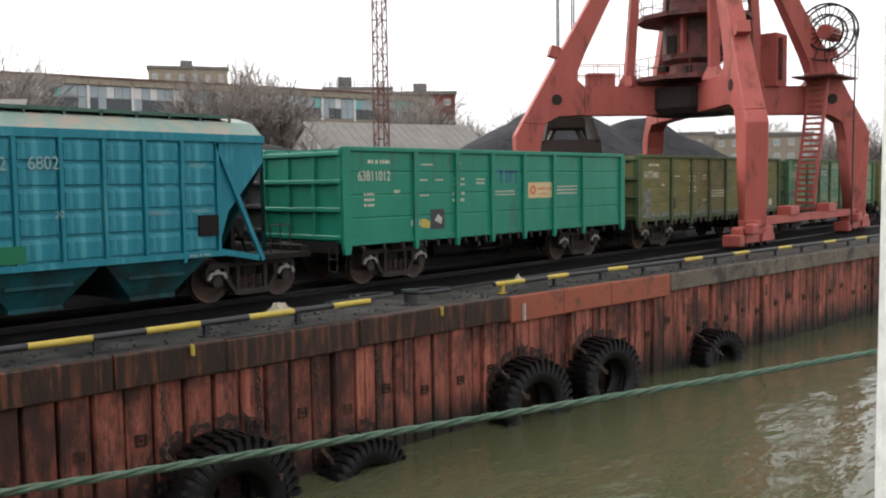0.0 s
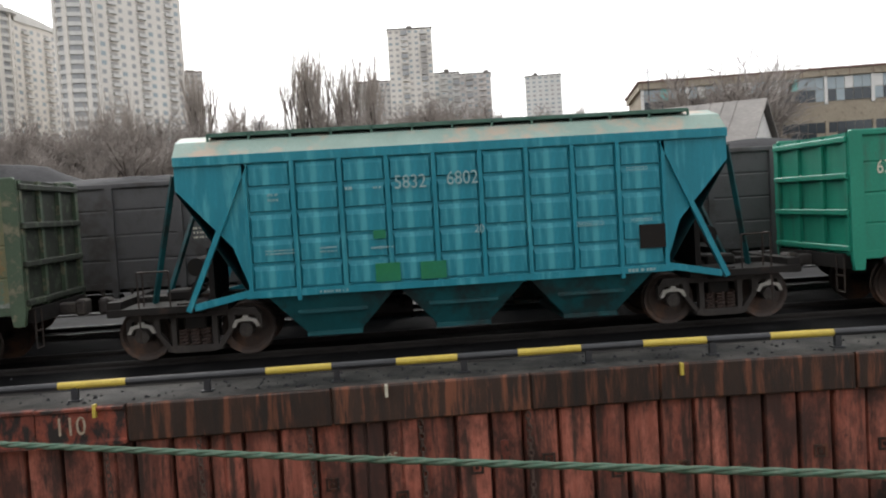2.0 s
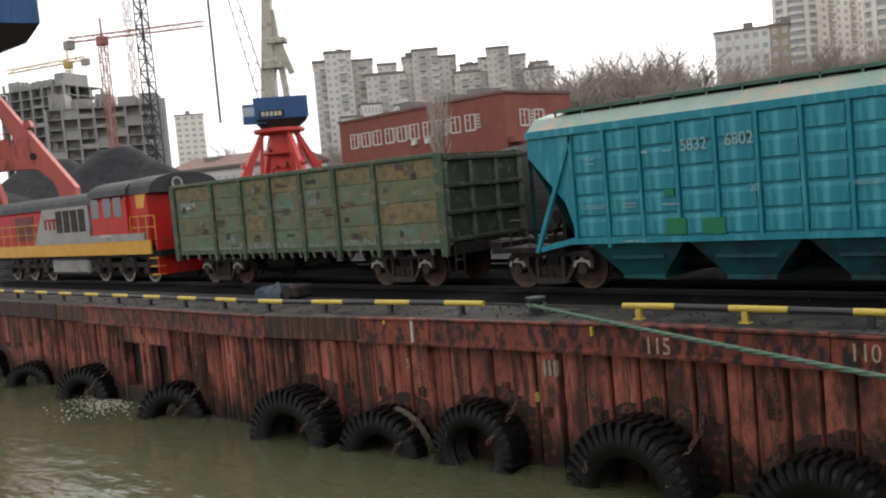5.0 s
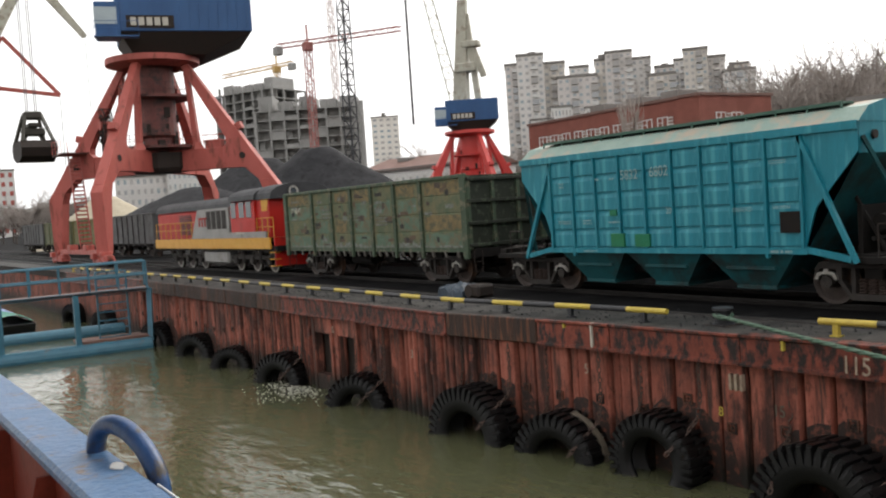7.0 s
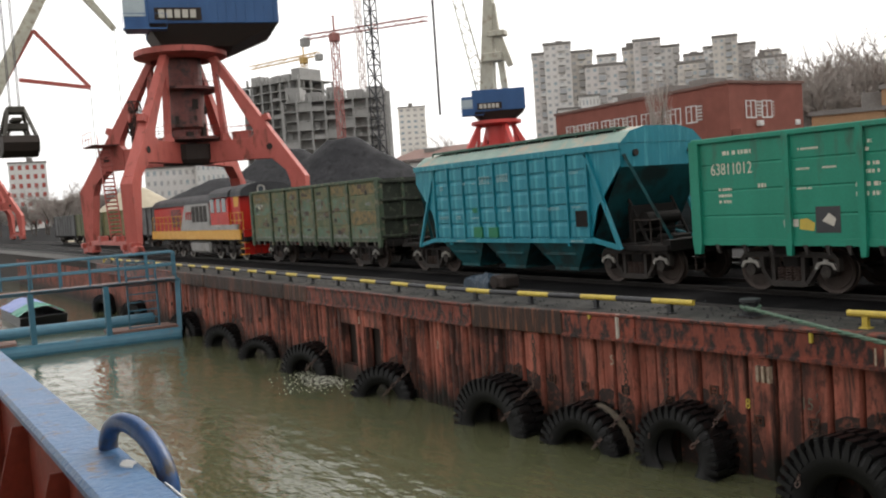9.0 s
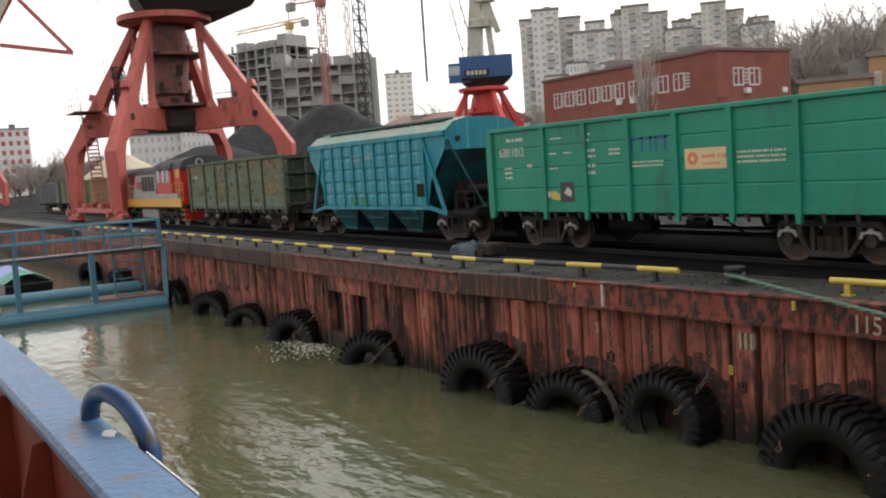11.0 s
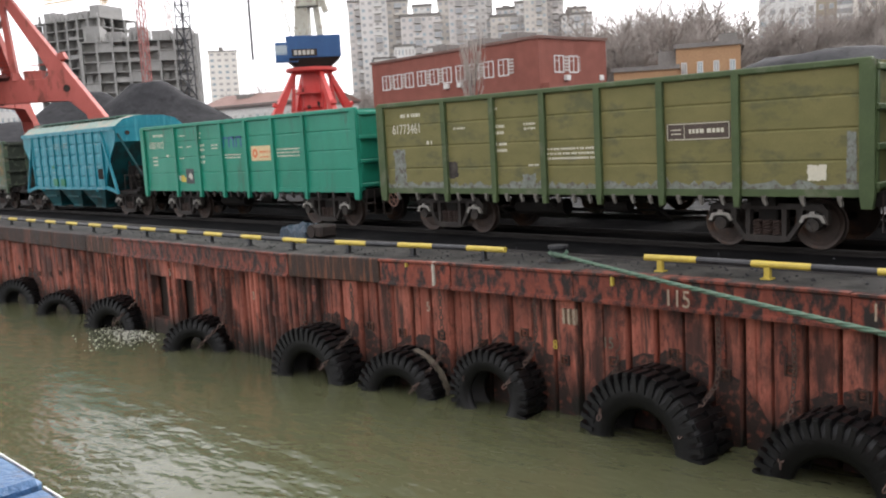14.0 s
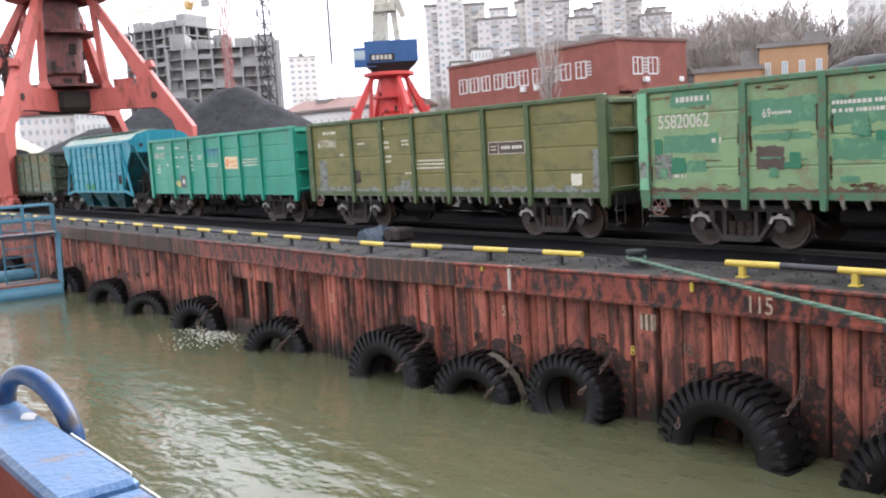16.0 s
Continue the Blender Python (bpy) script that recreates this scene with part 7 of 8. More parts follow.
def round_tower(label, az0, az1, az2, dist, z1, floors):
    """High-rise with a rounded glazed bay between the first two bearings and a windowed wing up to the third."""
    x0, y0 = spot(az0, dist)
    x1, y1 = spot(az1, dist)
    x2, y2 = spot(az2, dist + 26)
    R = math.hypot(x1 - x0, y1 - y0) / 2
    z0 = 20
    H = z1 - z0
    fh = H / floors
    t = thing("apartment_tower", label, "building", pose((x0 + x1) / 2, (y0 + y1) / 2, z0, 0, 0, math.degrees(math.atan2(y1 - y0, x1 - x0))), group="town buildings")

    def bow(r, cut=1.0):
        return [(r * math.cos(a), r * 0.9 * math.sin(a)) for a in (math.pi * (1 + i / 14) for i in range(15))] + [(r, 12), (-r, 12)]

    bm = B()
    prism(bm, bow(R - 0.5), "z", -6, H)
    part("core", bm, M["far_glass"], t, "glazed rounded bay")
    bm = B()
    prism(bm, bow(R), "z", 0, fh * 0.42)
    band = mesh_of("storey_band", bm, M["panel_white"])
    for f in range(floors):
        share("storey_band", band, t, pose(0, 0, f * fh))
    for i in (2, 5, 9, 12):
        a = math.pi * (1 + i / 14)
        bm = B()
        box(bm, -0.7, 0.7, -0.5, 0.5, -6, H)
        part("pier", bm, M["panel_cream"], t, at=pose((R - 0.3) * math.cos(a), (R - 0.3) * 0.9 * math.sin(a), 0, 0, 0, math.degrees(a) + 90))
    bm = B()
    prism(bm, bow(R + 1.4), "z", H, H + 1.2)
    prism(bm, bow(R - 2.0), "z", H + 1.2, H + 3.2)
    part("roof", bm, M["panel_white"], t, "projecting round cornice")
    # the wing, stepping back along its flank
    L = math.hypot(x2 - x1, y2 - y1)
    m = t.matrix_basis.inverted() @ pose(x1, y1, z0, 0, 0, math.degrees(math.atan2(y2 - y1, x2 - x1)))
    bm = B()
    box(bm, 0, L, 0, 14, -6, H - fh * 0.6)
    wing = part("wing", bm, M["panel_cream"], t, "cream wing with rows of windows", at=m)
    n = max(4, round(L / 4.2))
    cw = L / n
    meshes = []
    for w0, w1, up, mm in ((0.22, 0.62, 0.5, "far_glass"), (0.1, 0.85, 0.45, "loggia"), (0.22, 0.7, 0.5, "glass_pale")):
        bm = B()
        box(bm, cw * w0, cw * w1, -0.03, 0.1, fh * 0.3, fh * (0.3 + up))
        meshes.append(mesh_of("window", bm, M[mm]))
    bm = B()
    box(bm, cw * 0.08, cw * 0.9, -1.0, 0, 0, fh * 0.36)
    bal = mesh_of("balcony", bm, M["panel_white"])
    rng = random.Random(floors)
    for f in range(floors - 1):
        for c in range(n):
            share("window", meshes[1] if c % 3 == 1 else rng.choice((meshes[0], meshes[0], meshes[2])), wing, pose(c * cw, 0, f * fh))
            if c % 3 == 1:
                share("balcony", bal, wing, pose(c * cw, 0, f * fh))
    bm = B()
    arc = [(L * i / 10, H - fh * 0.6 + 3.2 * math.sin(math.pi * (0.5 - 0.45 * i / 10))) for i in range(11)]
    prism(bm, [(L, H - fh * 0.6)] + [(0, H - fh * 0.6)] + arc, "y", -0.6, 14)
    part("curved_roof", bm, M["panel_white"], wing)


def town():
    # tall towers on the hill
    facade_block("apartment_tower", "tall slim beige apartment tower on the hill", 1.25, 4.05, 420, 20, el(10.9, 420), M["panel_cream"], 24, 7, 18, win=(0.5, 0.4), balcony=3)
    facade_block("apartment_block", "beige apartment block beside the slim tower", -0.9, 1.3, 430, 20, el(7.8, 430), M["panel"], 15, 6, 16, win=(0.5, 0.4))
    facade_block("apartment_block", "pale rounded apartment block with balconies", 4.0, 5.6, 440, 20, el(8.1, 440), M["panel_white"], 16, 4, 18, win=(0.6, 0.45), balcony=2)
    facade_block("apartment_block", "pinkish apartment block with balconies", 5.6, 7.6, 440, 20, el(7.95, 440), M["panel_pink"], 16, 5, 18, win=(0.5, 0.45), balcony=2)
    facade_block("apartment_tower", "distant white apartment tower", 9.7, 11.95, 560, 24, el(7.55, 560), M["panel_white"], 20, 6, 20, win=(0.5, 0.4))
    round_tower("tall cream high-rise with a rounded glazed corner", -18.4, -16.0, -11.2, 300, el(14.9, 300), 22)
    facade_block("apartment_tower", "lower wing of the cream high-rise", -11.4, -10.2, 335, 22, el(8.9, 330), M["panel_white"], 14, 3, 15, win=(0.6, 0.5))
    round_tower("cream high-rise with a rounded glazed corner", -23.1, -20.5, -17.9, 330, el(12.0, 330), 20)
    facade_block("office_block", "low white block with square windows on the hill", -26.4, -23.3, 255, 16, el(7.65, 255), M["panel_white"], 7, 6, 14, win=(0.55, 0.45))
    facade_block("office_block", "brownish flank of the low block", -23.3, -22.2, 255, 16, el(7.7, 255), M["beige"], 7, 2, 14, win=(0.4, 0.4))
    # row of stepped apartment blocks
    # each mass: bearings, height above the eye in degrees, how far it stands back, storeys, bays
    masses = ((-51.0, -50.2, 8.40, 2, 15, 2), (-50.25, -48.6, 8.88, 0, 16, 4), (-48.65, -47.3, 8.38, 4, 15, 3), (-47.8, -45.35, 7.35, 0, 12, 6), (-47.0, -45.85, 8.05, 6, 14, 3), (-45.45, -44.75, 8.25, 2, 15, 2),
              (-44.8, -43.2, 8.60, 0, 16, 4), (-43.25, -42.1, 8.18, 4, 15, 3), (-42.25, -40.65, 7.02, 0, 12, 4), (-41.85, -40.7, 7.58, 6, 14, 3), (-40.7, -40.1, 7.80, 2, 15, 2), (-40.15, -38.75, 8.30, 0, 16, 4),
              (-38.8, -37.75, 7.83, 4, 15, 3), (-37.9, -36.05, 6.82, 0, 12, 5), (-37.5, -36.4, 7.30, 6, 14, 3))
    for k, (a, b, e, back, floors, cols) in enumerate(masses):
        facade_block("apartment_block", "weathered grey-beige panel block in a stepped row", a, b, 330 + back, 14, el(e, 330), M[("panel_pink", "panel", "row_tan")[k % 3]], floors, cols, 16, win=(0.5, 0.42), balcony=2 + k % 2, boxes=k % 4 == 1, parapet=0.9)
    for a, b, e, dist in ((-49.6, -48.2, 4.9, 300), (-46.2, -43.9, 5.4, 300), (-48.3, -47.0, 5.6, 305)):
        facade_block("apartment_block", "low pale block before the stepped row", a, b, dist, 12, el(e, dist), M["panel_white"], 5, 6, 12, win=(0.45, 0.42), boxes=False)
    facade_block("brick_building", "brown rendered block beyond the crane", 65.0, 70.5, 190, 0, el(2.5, 190), M["beige"], 4, 7, 14, win=(0.4, 0.4))
    facade_block("office_block", "ochre block beyond the crane", 60.5, 65.0, 210, 0, el(2.7, 210), M["beige"], 3, 8, 14, win=(0.4, 0.4))
    # brick office by the port
    port_office()
    # ochre sheds behind the coal
    facade_block("ochre_shed", "low ochre rendered shed", -34.8, -31.0, 130, 0, el(3.2, 130), M["ochre"], 1, 4, 12, win=(0.3, 0.3))
    facade_block("ochre_shed", "taller ochre rendered shed", -31.1, -27.4, 132, 0, el(4.35, 132), M["ochre"], 2, 4, 12, win=(0.3, 0.3))
    # long white building with an old red roof
    t, L, H = facade_block("warehouse", "long pale warehouse with an old red roof", -60.5, -54.3, 150, 0, el(2.2, 150), M["panel_white"], 2, 14, 14, win=(0.4, 0.5), dist1=135)
    bm = B()
    prism(bm, [(-0.5, H + 0.3), (7, H + 2.6), (14.5, H + 0.3)], "x", -0.5, L + 0.5)
    part("pitched_roof", bm, M["roof_red"], t)
    facade_block("apartment_block", "small far pale tower", -59.6, -57.9, 520, 10, el(5.75, 520), M["panel_cream"], 14, 4, 16, win=(0.5, 0.4))
    facade_block("office_block", "pale office block behind the crane", -75.2, -72.2, 240, 2, el(2.9, 240), M["panel"], 5, 8, 16, win=(0.45, 0.5))
    facade_block("office_block", "white office block behind the crane", -72.2, -69.9, 235, 2, el(3.15, 235), M["panel_white"], 5, 8, 16, win=(0.45, 0.5))
    facade_block("apartment_block", "far white building with red stripes", -82.6, -80.6, 420, 2, el(3.6, 420), M["panel_white"], 7, 5, 14, win=(0.5, 0.5), glass="crane_red")


def factory():
    """Long two-storey works hall with strip glazing, stained cornice and turquoise panels."""
    x0, y0 = spot(16.8, 128)
    x1, y1 = spot(47.5, 158)
    L = math.hypot(x1 - x0, y1 - y0)
    H = 17.4
    t = thing("factory_hall", "long shabby factory hall with strip windows and turquoise panels", "building", pose(x0, y0, 0, 0, 0, math.degrees(math.atan2(y1 - y0, x1 - x0))), group="town buildings")
    bm = B()
    box(bm, 0, L, 0, 22, -2, H - 0.7)
    part("wall", bm, M["beige"], t)
    bm = B()
    box(bm, -0.4, L + 0.4, -0.45, 22.3, H - 0.9, H)
    part("cornice", bm, M["beige"], t, "stained concrete cornice")
    bm = B()
    box(bm, -0.6, L + 0.6, -0.6, 22.5, H, H + 0.25)
    part("roof", bm, M["roof_red"], t, "rusty roof edge")
    bay = 6.0
    n = int(L / bay)
    cache = {}
    def unit(w, h, m, name):
        k = (w, h, m)
        if k not in cache:
            bm = B()
            box(bm, 0.03, w - 0.03, -0.1, 0.1, 0, h)
            cache[k] = mesh_of(name, bm, M[m])
        return cache[k]
    rng = random.Random(12)
    for i in range(n):
        for f, (z, h) in enumerate(((H - 4.2, 3.2), (H - 9.8, 2.8))):
            bm = B()
            box(bm, i * bay - 0.2, i * bay + 0.2, -0.3, 0, z - 0.4, z + h + 0.2)
            part("pier", bm, M["win_frame"] if f == 0 else M["beige"], t)
            for k in range(5):
                w = (bay - 0.4) / 5
                upper = rng.choice(("glass_pale", "glass_pale", "glass_pale", "glass_turq" if rng.random() < 0.35 else "win_frame"))
                lower = rng.choice(("glass", "glass", "glass_pale", "glass"))
                if f:
                    upper, lower = "glass", rng.choice(("glass", "beige"))
                share("pane", unit(w, h * 0.5, upper, "pane"), t, pose(i * bay + 0.2 + k * w, 0, z + h * 0.5))
                share("pane", unit(w, h * 0.48, lower, "pane"), t, pose(i * bay + 0.2 + k * w, 0, z))
    bm = B()
    for i in range(n * 2):
        box(bm, i * bay / 2, i * bay / 2 + 0.08, -0.48, -0.4, H - 0.85, H - 0.1)
    part("cornice_joints", bm, M["roof_red"], t)
    facade_block("rooftop_block", "beige block above the factory", 30.6, 35.2, 200, 4, el(7.0, 200), M["beige"], 6, 6, 14, win=(0.3, 0.35))
    # brick and white block with aerials
    t, L, H = facade_block("annex_building", "white and brick annex with rooftop aerials", 41.0, 45.2, 165, 4, el(5.8, 165), M["panel_white"], 5, 6, 16, win=(0.4, 0.4))
    bm = B()
    rng = random.Random(8)
    for i in range(12):
        a = rng.uniform(0, L)
        rod(bm, (a, 2, H), (a, 2, H + rng.uniform(1.2, 3)), 0.07, k=5)
    railing(bm, [(0, 1, H + 0.6), (L, 1, H + 0.6)], 1.0, 0.05)
    part("aerials", bm, M["cable"], t)
    facade_block("annex_building", "brown brick annex with a flat roof", 45.2, 49.2, 165, 4, el(5.5, 165), M["brick"], 5, 4, 16, win=(0.35, 0.35))
    # grey-roofed store
    for a0, a1, d0, d1, zr in ((41.3, 51.5, 84, 92, 4.0), (14.8, 22.8, 62, 60, 5.2)):
        x0, y0 = spot(a0, d0)
        x1, y1 = spot(a1, d1)
        L = math.hypot(x1 - x0, y1 - y0)
        zt = el(zr, d0)
        t = thing("storehouse", "low store with a sagging grey slate roof", "building", pose(x0, y0, 0, 0, 0, math.degrees(math.atan2(y1 - y0, x1 - x0))), group="town buildings")
        bm = B()
        prism(bm, [(0, 0), (0, zt - 3.2), (6, zt - 0.2), (12, zt - 3.2), (12, 0)], "x", 0, L)
        part("wall", bm, M["panel_white"], t)
        bm = B()
        prism(bm, [(-0.6, zt - 3.35), (6, zt), (12.6, zt - 3.35), (12.6, zt - 3.2), (6, zt + 0.18), (-0.6, zt - 3.2)], "x", -0.4, L + 0.4)
        part("roof", bm, M["roof_grey"], t, "grey slate roof")
        bm = B()
        for k in range(int(L / 0.9)):
            beam(bm, (k * 0.9, -0.55, zt - 3.18), (k * 0.9, 6, zt + 0.2), 0.06, 0.05)
        part("roof_batten", bm, M["roof_grey"], t)


def concrete_frame():
    """Unfinished high-rise: a grid of thin slabs and columns with dim open storeys and a ragged top."""
    for az0, az1, d, d1, top, seed in ((-69.0, -65.6, 318, 300, 7.75, 3), (-66.7, -60.6, 290, 285, 6.9, 5)):
        x0, y0 = spot(az0, d)
        x1, y1 = spot(az1, d1)
        L = math.hypot(x1 - x0, y1 - y0)
        H = el(top, d) - 3
        t = thing("unfinished_building", "unfinished grey concrete high-rise frame with open storeys", "building site", pose(x0, y0, 3, 0, 0, math.degrees(math.atan2(y1 - y0, x1 - x0))), group="building site")
        fh = 2.95
        n = int(H / fh)
        bm = B()
        box(bm, -0.3, L + 0.3, -0.3, 17, -0.14, 0.14)
        slab = mesh_of("floor_slab", bm, M["conc"])
        for f in range(n + 1):
            share("floor_slab", slab, t, pose(0, 0, f * fh))
        c = int(L / 4.0)
        bm = B()
        for yy in (0.0, 5.5, 11, 16.5):
            box(bm, -0.3, 0.3, yy - 0.25, yy + 0.25, -4, n * fh)
        column = mesh_of("column", bm, M["conc"])
        rng = random.Random(seed)
        for i in range(c + 1):
            share("column", column, t, pose(i * L / c, 0, 0))
        # inner walls that close the view through the storeys
        for yy in (2.6, 12.0):
            bm = B()
            box(bm, 0.3, L - 0.3, yy, yy + 0.3, -4, n * fh - 0.2)
            part("inner_wall", bm, M["conc_dim"], t)
        for i in range(c):
            bm = B()
            for f in range(n):
                r = rng.random()
                a, b, z = i * L / c + 0.3, (i + 1) * L / c - 0.3, f * fh + 0.14
                if r < 0.16:
                    box(bm, a, b, 0.1, 0.35, z, z + fh - 0.3)
                elif r < 0.40:
                    box(bm, a, b, 0.1, 0.35, z, z + rng.uniform(0.7, 1.2))
                elif r < 0.55:
                    box(bm, a, a + (b - a) * 0.45, 1.5, 1.8, z, z + fh - 0.3)
            box(bm, i * L / c - 0.1, i * L / c + 0.1, 0.3, 2.6, 0, n * fh - 0.3)
            part("infill_wall", bm, M["conc"], t)
        # set-back storeys, cores and stubs on top
        for k in range(5):
            a = L * (0.02 + 0.2 * k + rng.uniform(0, 0.03))
            b = a + L * rng.uniform(0.10, 0.17)
            h = rng.uniform(1.5, 4.8)
            bm = B()
            box(bm, a, b, rng.uniform(1, 3), 12, n * fh, n * fh + h)
            part("roof_core", bm, M["conc"], t)
            for q in range(3):
                bm = B()
                x = rng.uniform(0, L)
                box(bm, x - 0.3, x + 0.3, 0.2, 0.8, n * fh, n * fh + rng.uniform(1.0, 3.2))
                part("column_stub", bm, M["conc"], t)
    x, y = spot(-60.3, 280)
    bm = B()
    top = el(7.0, 280)
    for s in (-1.4, 1.4):
        box(bm, s - 0.5, s + 0.5, -0.5, 0.5, 0, top - 0.8 * (s > 0))
    for k in range(13):
        box(bm, -1.4, 1.4, -0.25, 0.25, k * 2.95, k * 2.95 + 0.4)
    ob = part("hoist_tower", bm, M["conc"], at=pose(x, y, 0))
    tagged(ob, "concrete hoist tower beside the unfinished building", "building site")


def heap(name, label, az, dist, length, width, top, m, turn=0.0, seed=1, flat=1.12):
    x, y = spot(az, dist)
    bm = B()
    n = 40
    g = []
    for i in range(n + 1):
        row = []
        for j in range(n + 1):
            u, v = i / n * 2 - 1, j / n * 2 - 1
            r = math.sqrt(u * u + v * v)
            h = max(0.0, 1 - r * (1 + 0.18 * noise.noise((u * 2, v * 2, seed)))) ** 0.92
            h = min(h * flat, 0.84 + 0.16 * h) + 0.05 * noise.noise((u * 5, v * 5, seed)) * h + 0.018 * noise.noise((u * 16, v * 16, seed))
            row.append(bm.verts.new((u * length / 2, v * width / 2, max(h, -0.02) * top - 0.05)))
        g.append(row)
    for a, b in zip(g, g[1:]):
        for j in range(n):
            bm.faces.new((a[j], b[j], b[j + 1], a[j + 1]))
    ob = part(name, bm, m, smooth=True, at=pose(x, y, 0, 0, 0, turn))
    tagged(ob, label, "heap", group="heaps in the yard")


def heaps():
    heap("coal_heap", "large black coal heap behind the wagons", 55.4, 66, 42, 26, 7.9, M["coal"], 20, 1)
    heap("coal_heap", "black coal heap beside the crane", 60.5, 70, 30, 24, 7.2, M["coal"], 10, 2)
    heap("coal_heap", "long grey coal heap behind the grey wagons", -22.5, 52, 32, 22, 6.0, M["coal"], 0, 3, 1.2)
    heap("coal_heap", "long grey coal heap behind the grey wagons", -13.0, 48, 26, 18, 5.0, M["coal"], 0, 4, 1.25)
    heap("coal_heap", "dark coal heap under the crane", -63.0, 118, 36, 28, 11.2, M["coal"], 20, 5)
    heap("coal_heap", "dark coal heap under the crane", -66.8, 124, 44, 30, 10.6, M["coal"], 20, 6)
    heap("coal_heap", "dark coal heap under the crane", -70.5, 116, 36, 28, 7.0, M["coal"], 20, 7)
    heap("sand_mound", "pale sand heap beyond the crane", -75.8, 140, 26, 20, 7.4, M["silt"], 0, 8)
    heap("coal_heap", "small coal heap seen above the battered wagon", -40.0, 70, 14, 12, 4.2, M["coal"], 0, 9)


# ------------------------------------------------------------------ bare trees
def tree_mesh(seed, height, spread, slim=False):
    """Trunk with limbs and a crown of fine bare twigs; returns the two meshes."""
    rng = random.Random(seed)
    wood, twig = B(), B()

    def grow(p, d, length, r, level):
        q = p + d * length
        target = wood if level < 2 else twig
        rod(target, p, q, r, r * 0.65, k=5 if level < 2 else 3, caps=False)
        if level >= 4:
            return
        n = (9, 5, 3, 2)[level] if slim else (8, 6, 5, 4)[level]
        for i in range(n):
            f = rng.uniform(0.3, 1.0) if level else rng.uniform(0.3, 1.0)
            side = Vector((rng.gauss(0, 1), rng.gauss(0, 1), rng.gauss(0, 0.4)))
            side = (side - d * side.dot(d)).normalized()
            lean = (0.36 if slim else 0.8) * rng.uniform(0.6, 1.3)
            nd = (d + side * lean * spread + Vector((0, 0, 0.2 if not slim else 0.5))).normalized()
            grow(p.lerp(q, f), nd, length * rng.uniform(0.5, 0.74), max(r * 0.52, 0.008 if slim else 0.011), level + 1)

    grow(Vector((0, 0, -0.3)), Vector((0, 0, 1)), height * (0.40 if not slim else 0.48), height * (0.017 if not slim else 0.010), 0)
    k = height / max(v.co.z for v in twig.verts)
    for v in list(wood.verts) + list(twig.verts):
        v.co *= k
    return mesh_of("trunk", wood, M["bark"]), mesh_of("crown", twig, M["poplar" if slim else "twig"])


def trees():
    kinds = {"broad": [tree_mesh(s, 10, 1.0) for s in (1, 2, 3)], "slim": [tree_mesh(s, 10, 0.8, True) for s in (5, 6)]}

    def plant(az, dist, z, h, kind="broad", k=0, label="bare winter tree with a fine twiggy crown"):
        x, y = spot(az, dist)
        w, c = kinds[kind][k % len(kinds[kind])]
        t = thing("tree", label, "tree", pose(x, y, z, 0, 0, (k * 77) % 360) @ Matrix.Scale(h / 10, 4), group="bare trees")
        share("trunk", w, t)
        share("crown", c, t)

    for i, (az, d, e) in enumerate(((35.0, 100, 8.4), (36.8, 98, 8.6), (33.2, 102, 7.0), (38.5, 100, 7.4), (34.2, 96, 7.8), (37.8, 104, 8.0), (46.5, 105, 7.0), (48.3, 112, 6.4), (45.4, 110, 6.2), (22.6, 105, 8.2),
                                    (23.8, 108, 7.6), (40.4, 80, 4.4), (20.2, 112, 8.2), (21.4, 110, 8.8), (19.0, 114, 7.2))):
        plant(az, d, 0, el(e, d), "broad", i)
    for i, (az, e) in enumerate(((-10.6, 10.2), (-10.1, 9.4), (-4.4, 10.9), (-3.7, 11.3), (-3.1, 10.4), (-1.2, 10.6), (-0.5, 10.0), (0.2, 9.6), (-8.2, 8.2), (-16.0, 8.0), (-14.6, 8.2), (-17.6, 7.2), (-10.9, 9.0), (-4.9, 9.6), (-1.8, 9.8))):
        x, y = spot(az, 190)
        z = hill(x, y)
        plant(az, 190, z, el(e, 190) - z, "slim", i, "tall slim bare poplar")
    rng = random.Random(31)
    # belts of trees on the slope
    for a0, a1, n, d, e in ((-37, -27.5, 34, 175, 8.1), (-27.5, -11, 58, 185, 7.0), (-11, 8, 46, 200, 7.2), (8, 17, 20, 230, 5.9), (-57, -51, 12, 210, 3.6), (-51, -46, 12, 220, 4.0), (49, 58, 26, 190, 4.9), (58, 80, 40, 220, 3.6), (-84, -76, 20, 260, 2.6), (-60, -56, 8, 200, 3.6)):
        for i in range(n):
            az = a0 + (a1 - a0) * (i + rng.random()) / n
            dd = d * rng.uniform(0.9, 1.15)
            x, y = spot(az, dd)
            z = hill(x, y)
            plant(az, dd, z - 0.3, max(7.0, el(e, dd) - z) * rng.uniform(0.58, 1.05), "broad", i)
    # the single tree by the brick office
    plant(-43.5, 92, 0, el(7.2, 92), "slim", 1, "slim bare tree by the brick office")
    plant(-56.2, 150, 0, el(4.4, 150), "broad", 2)


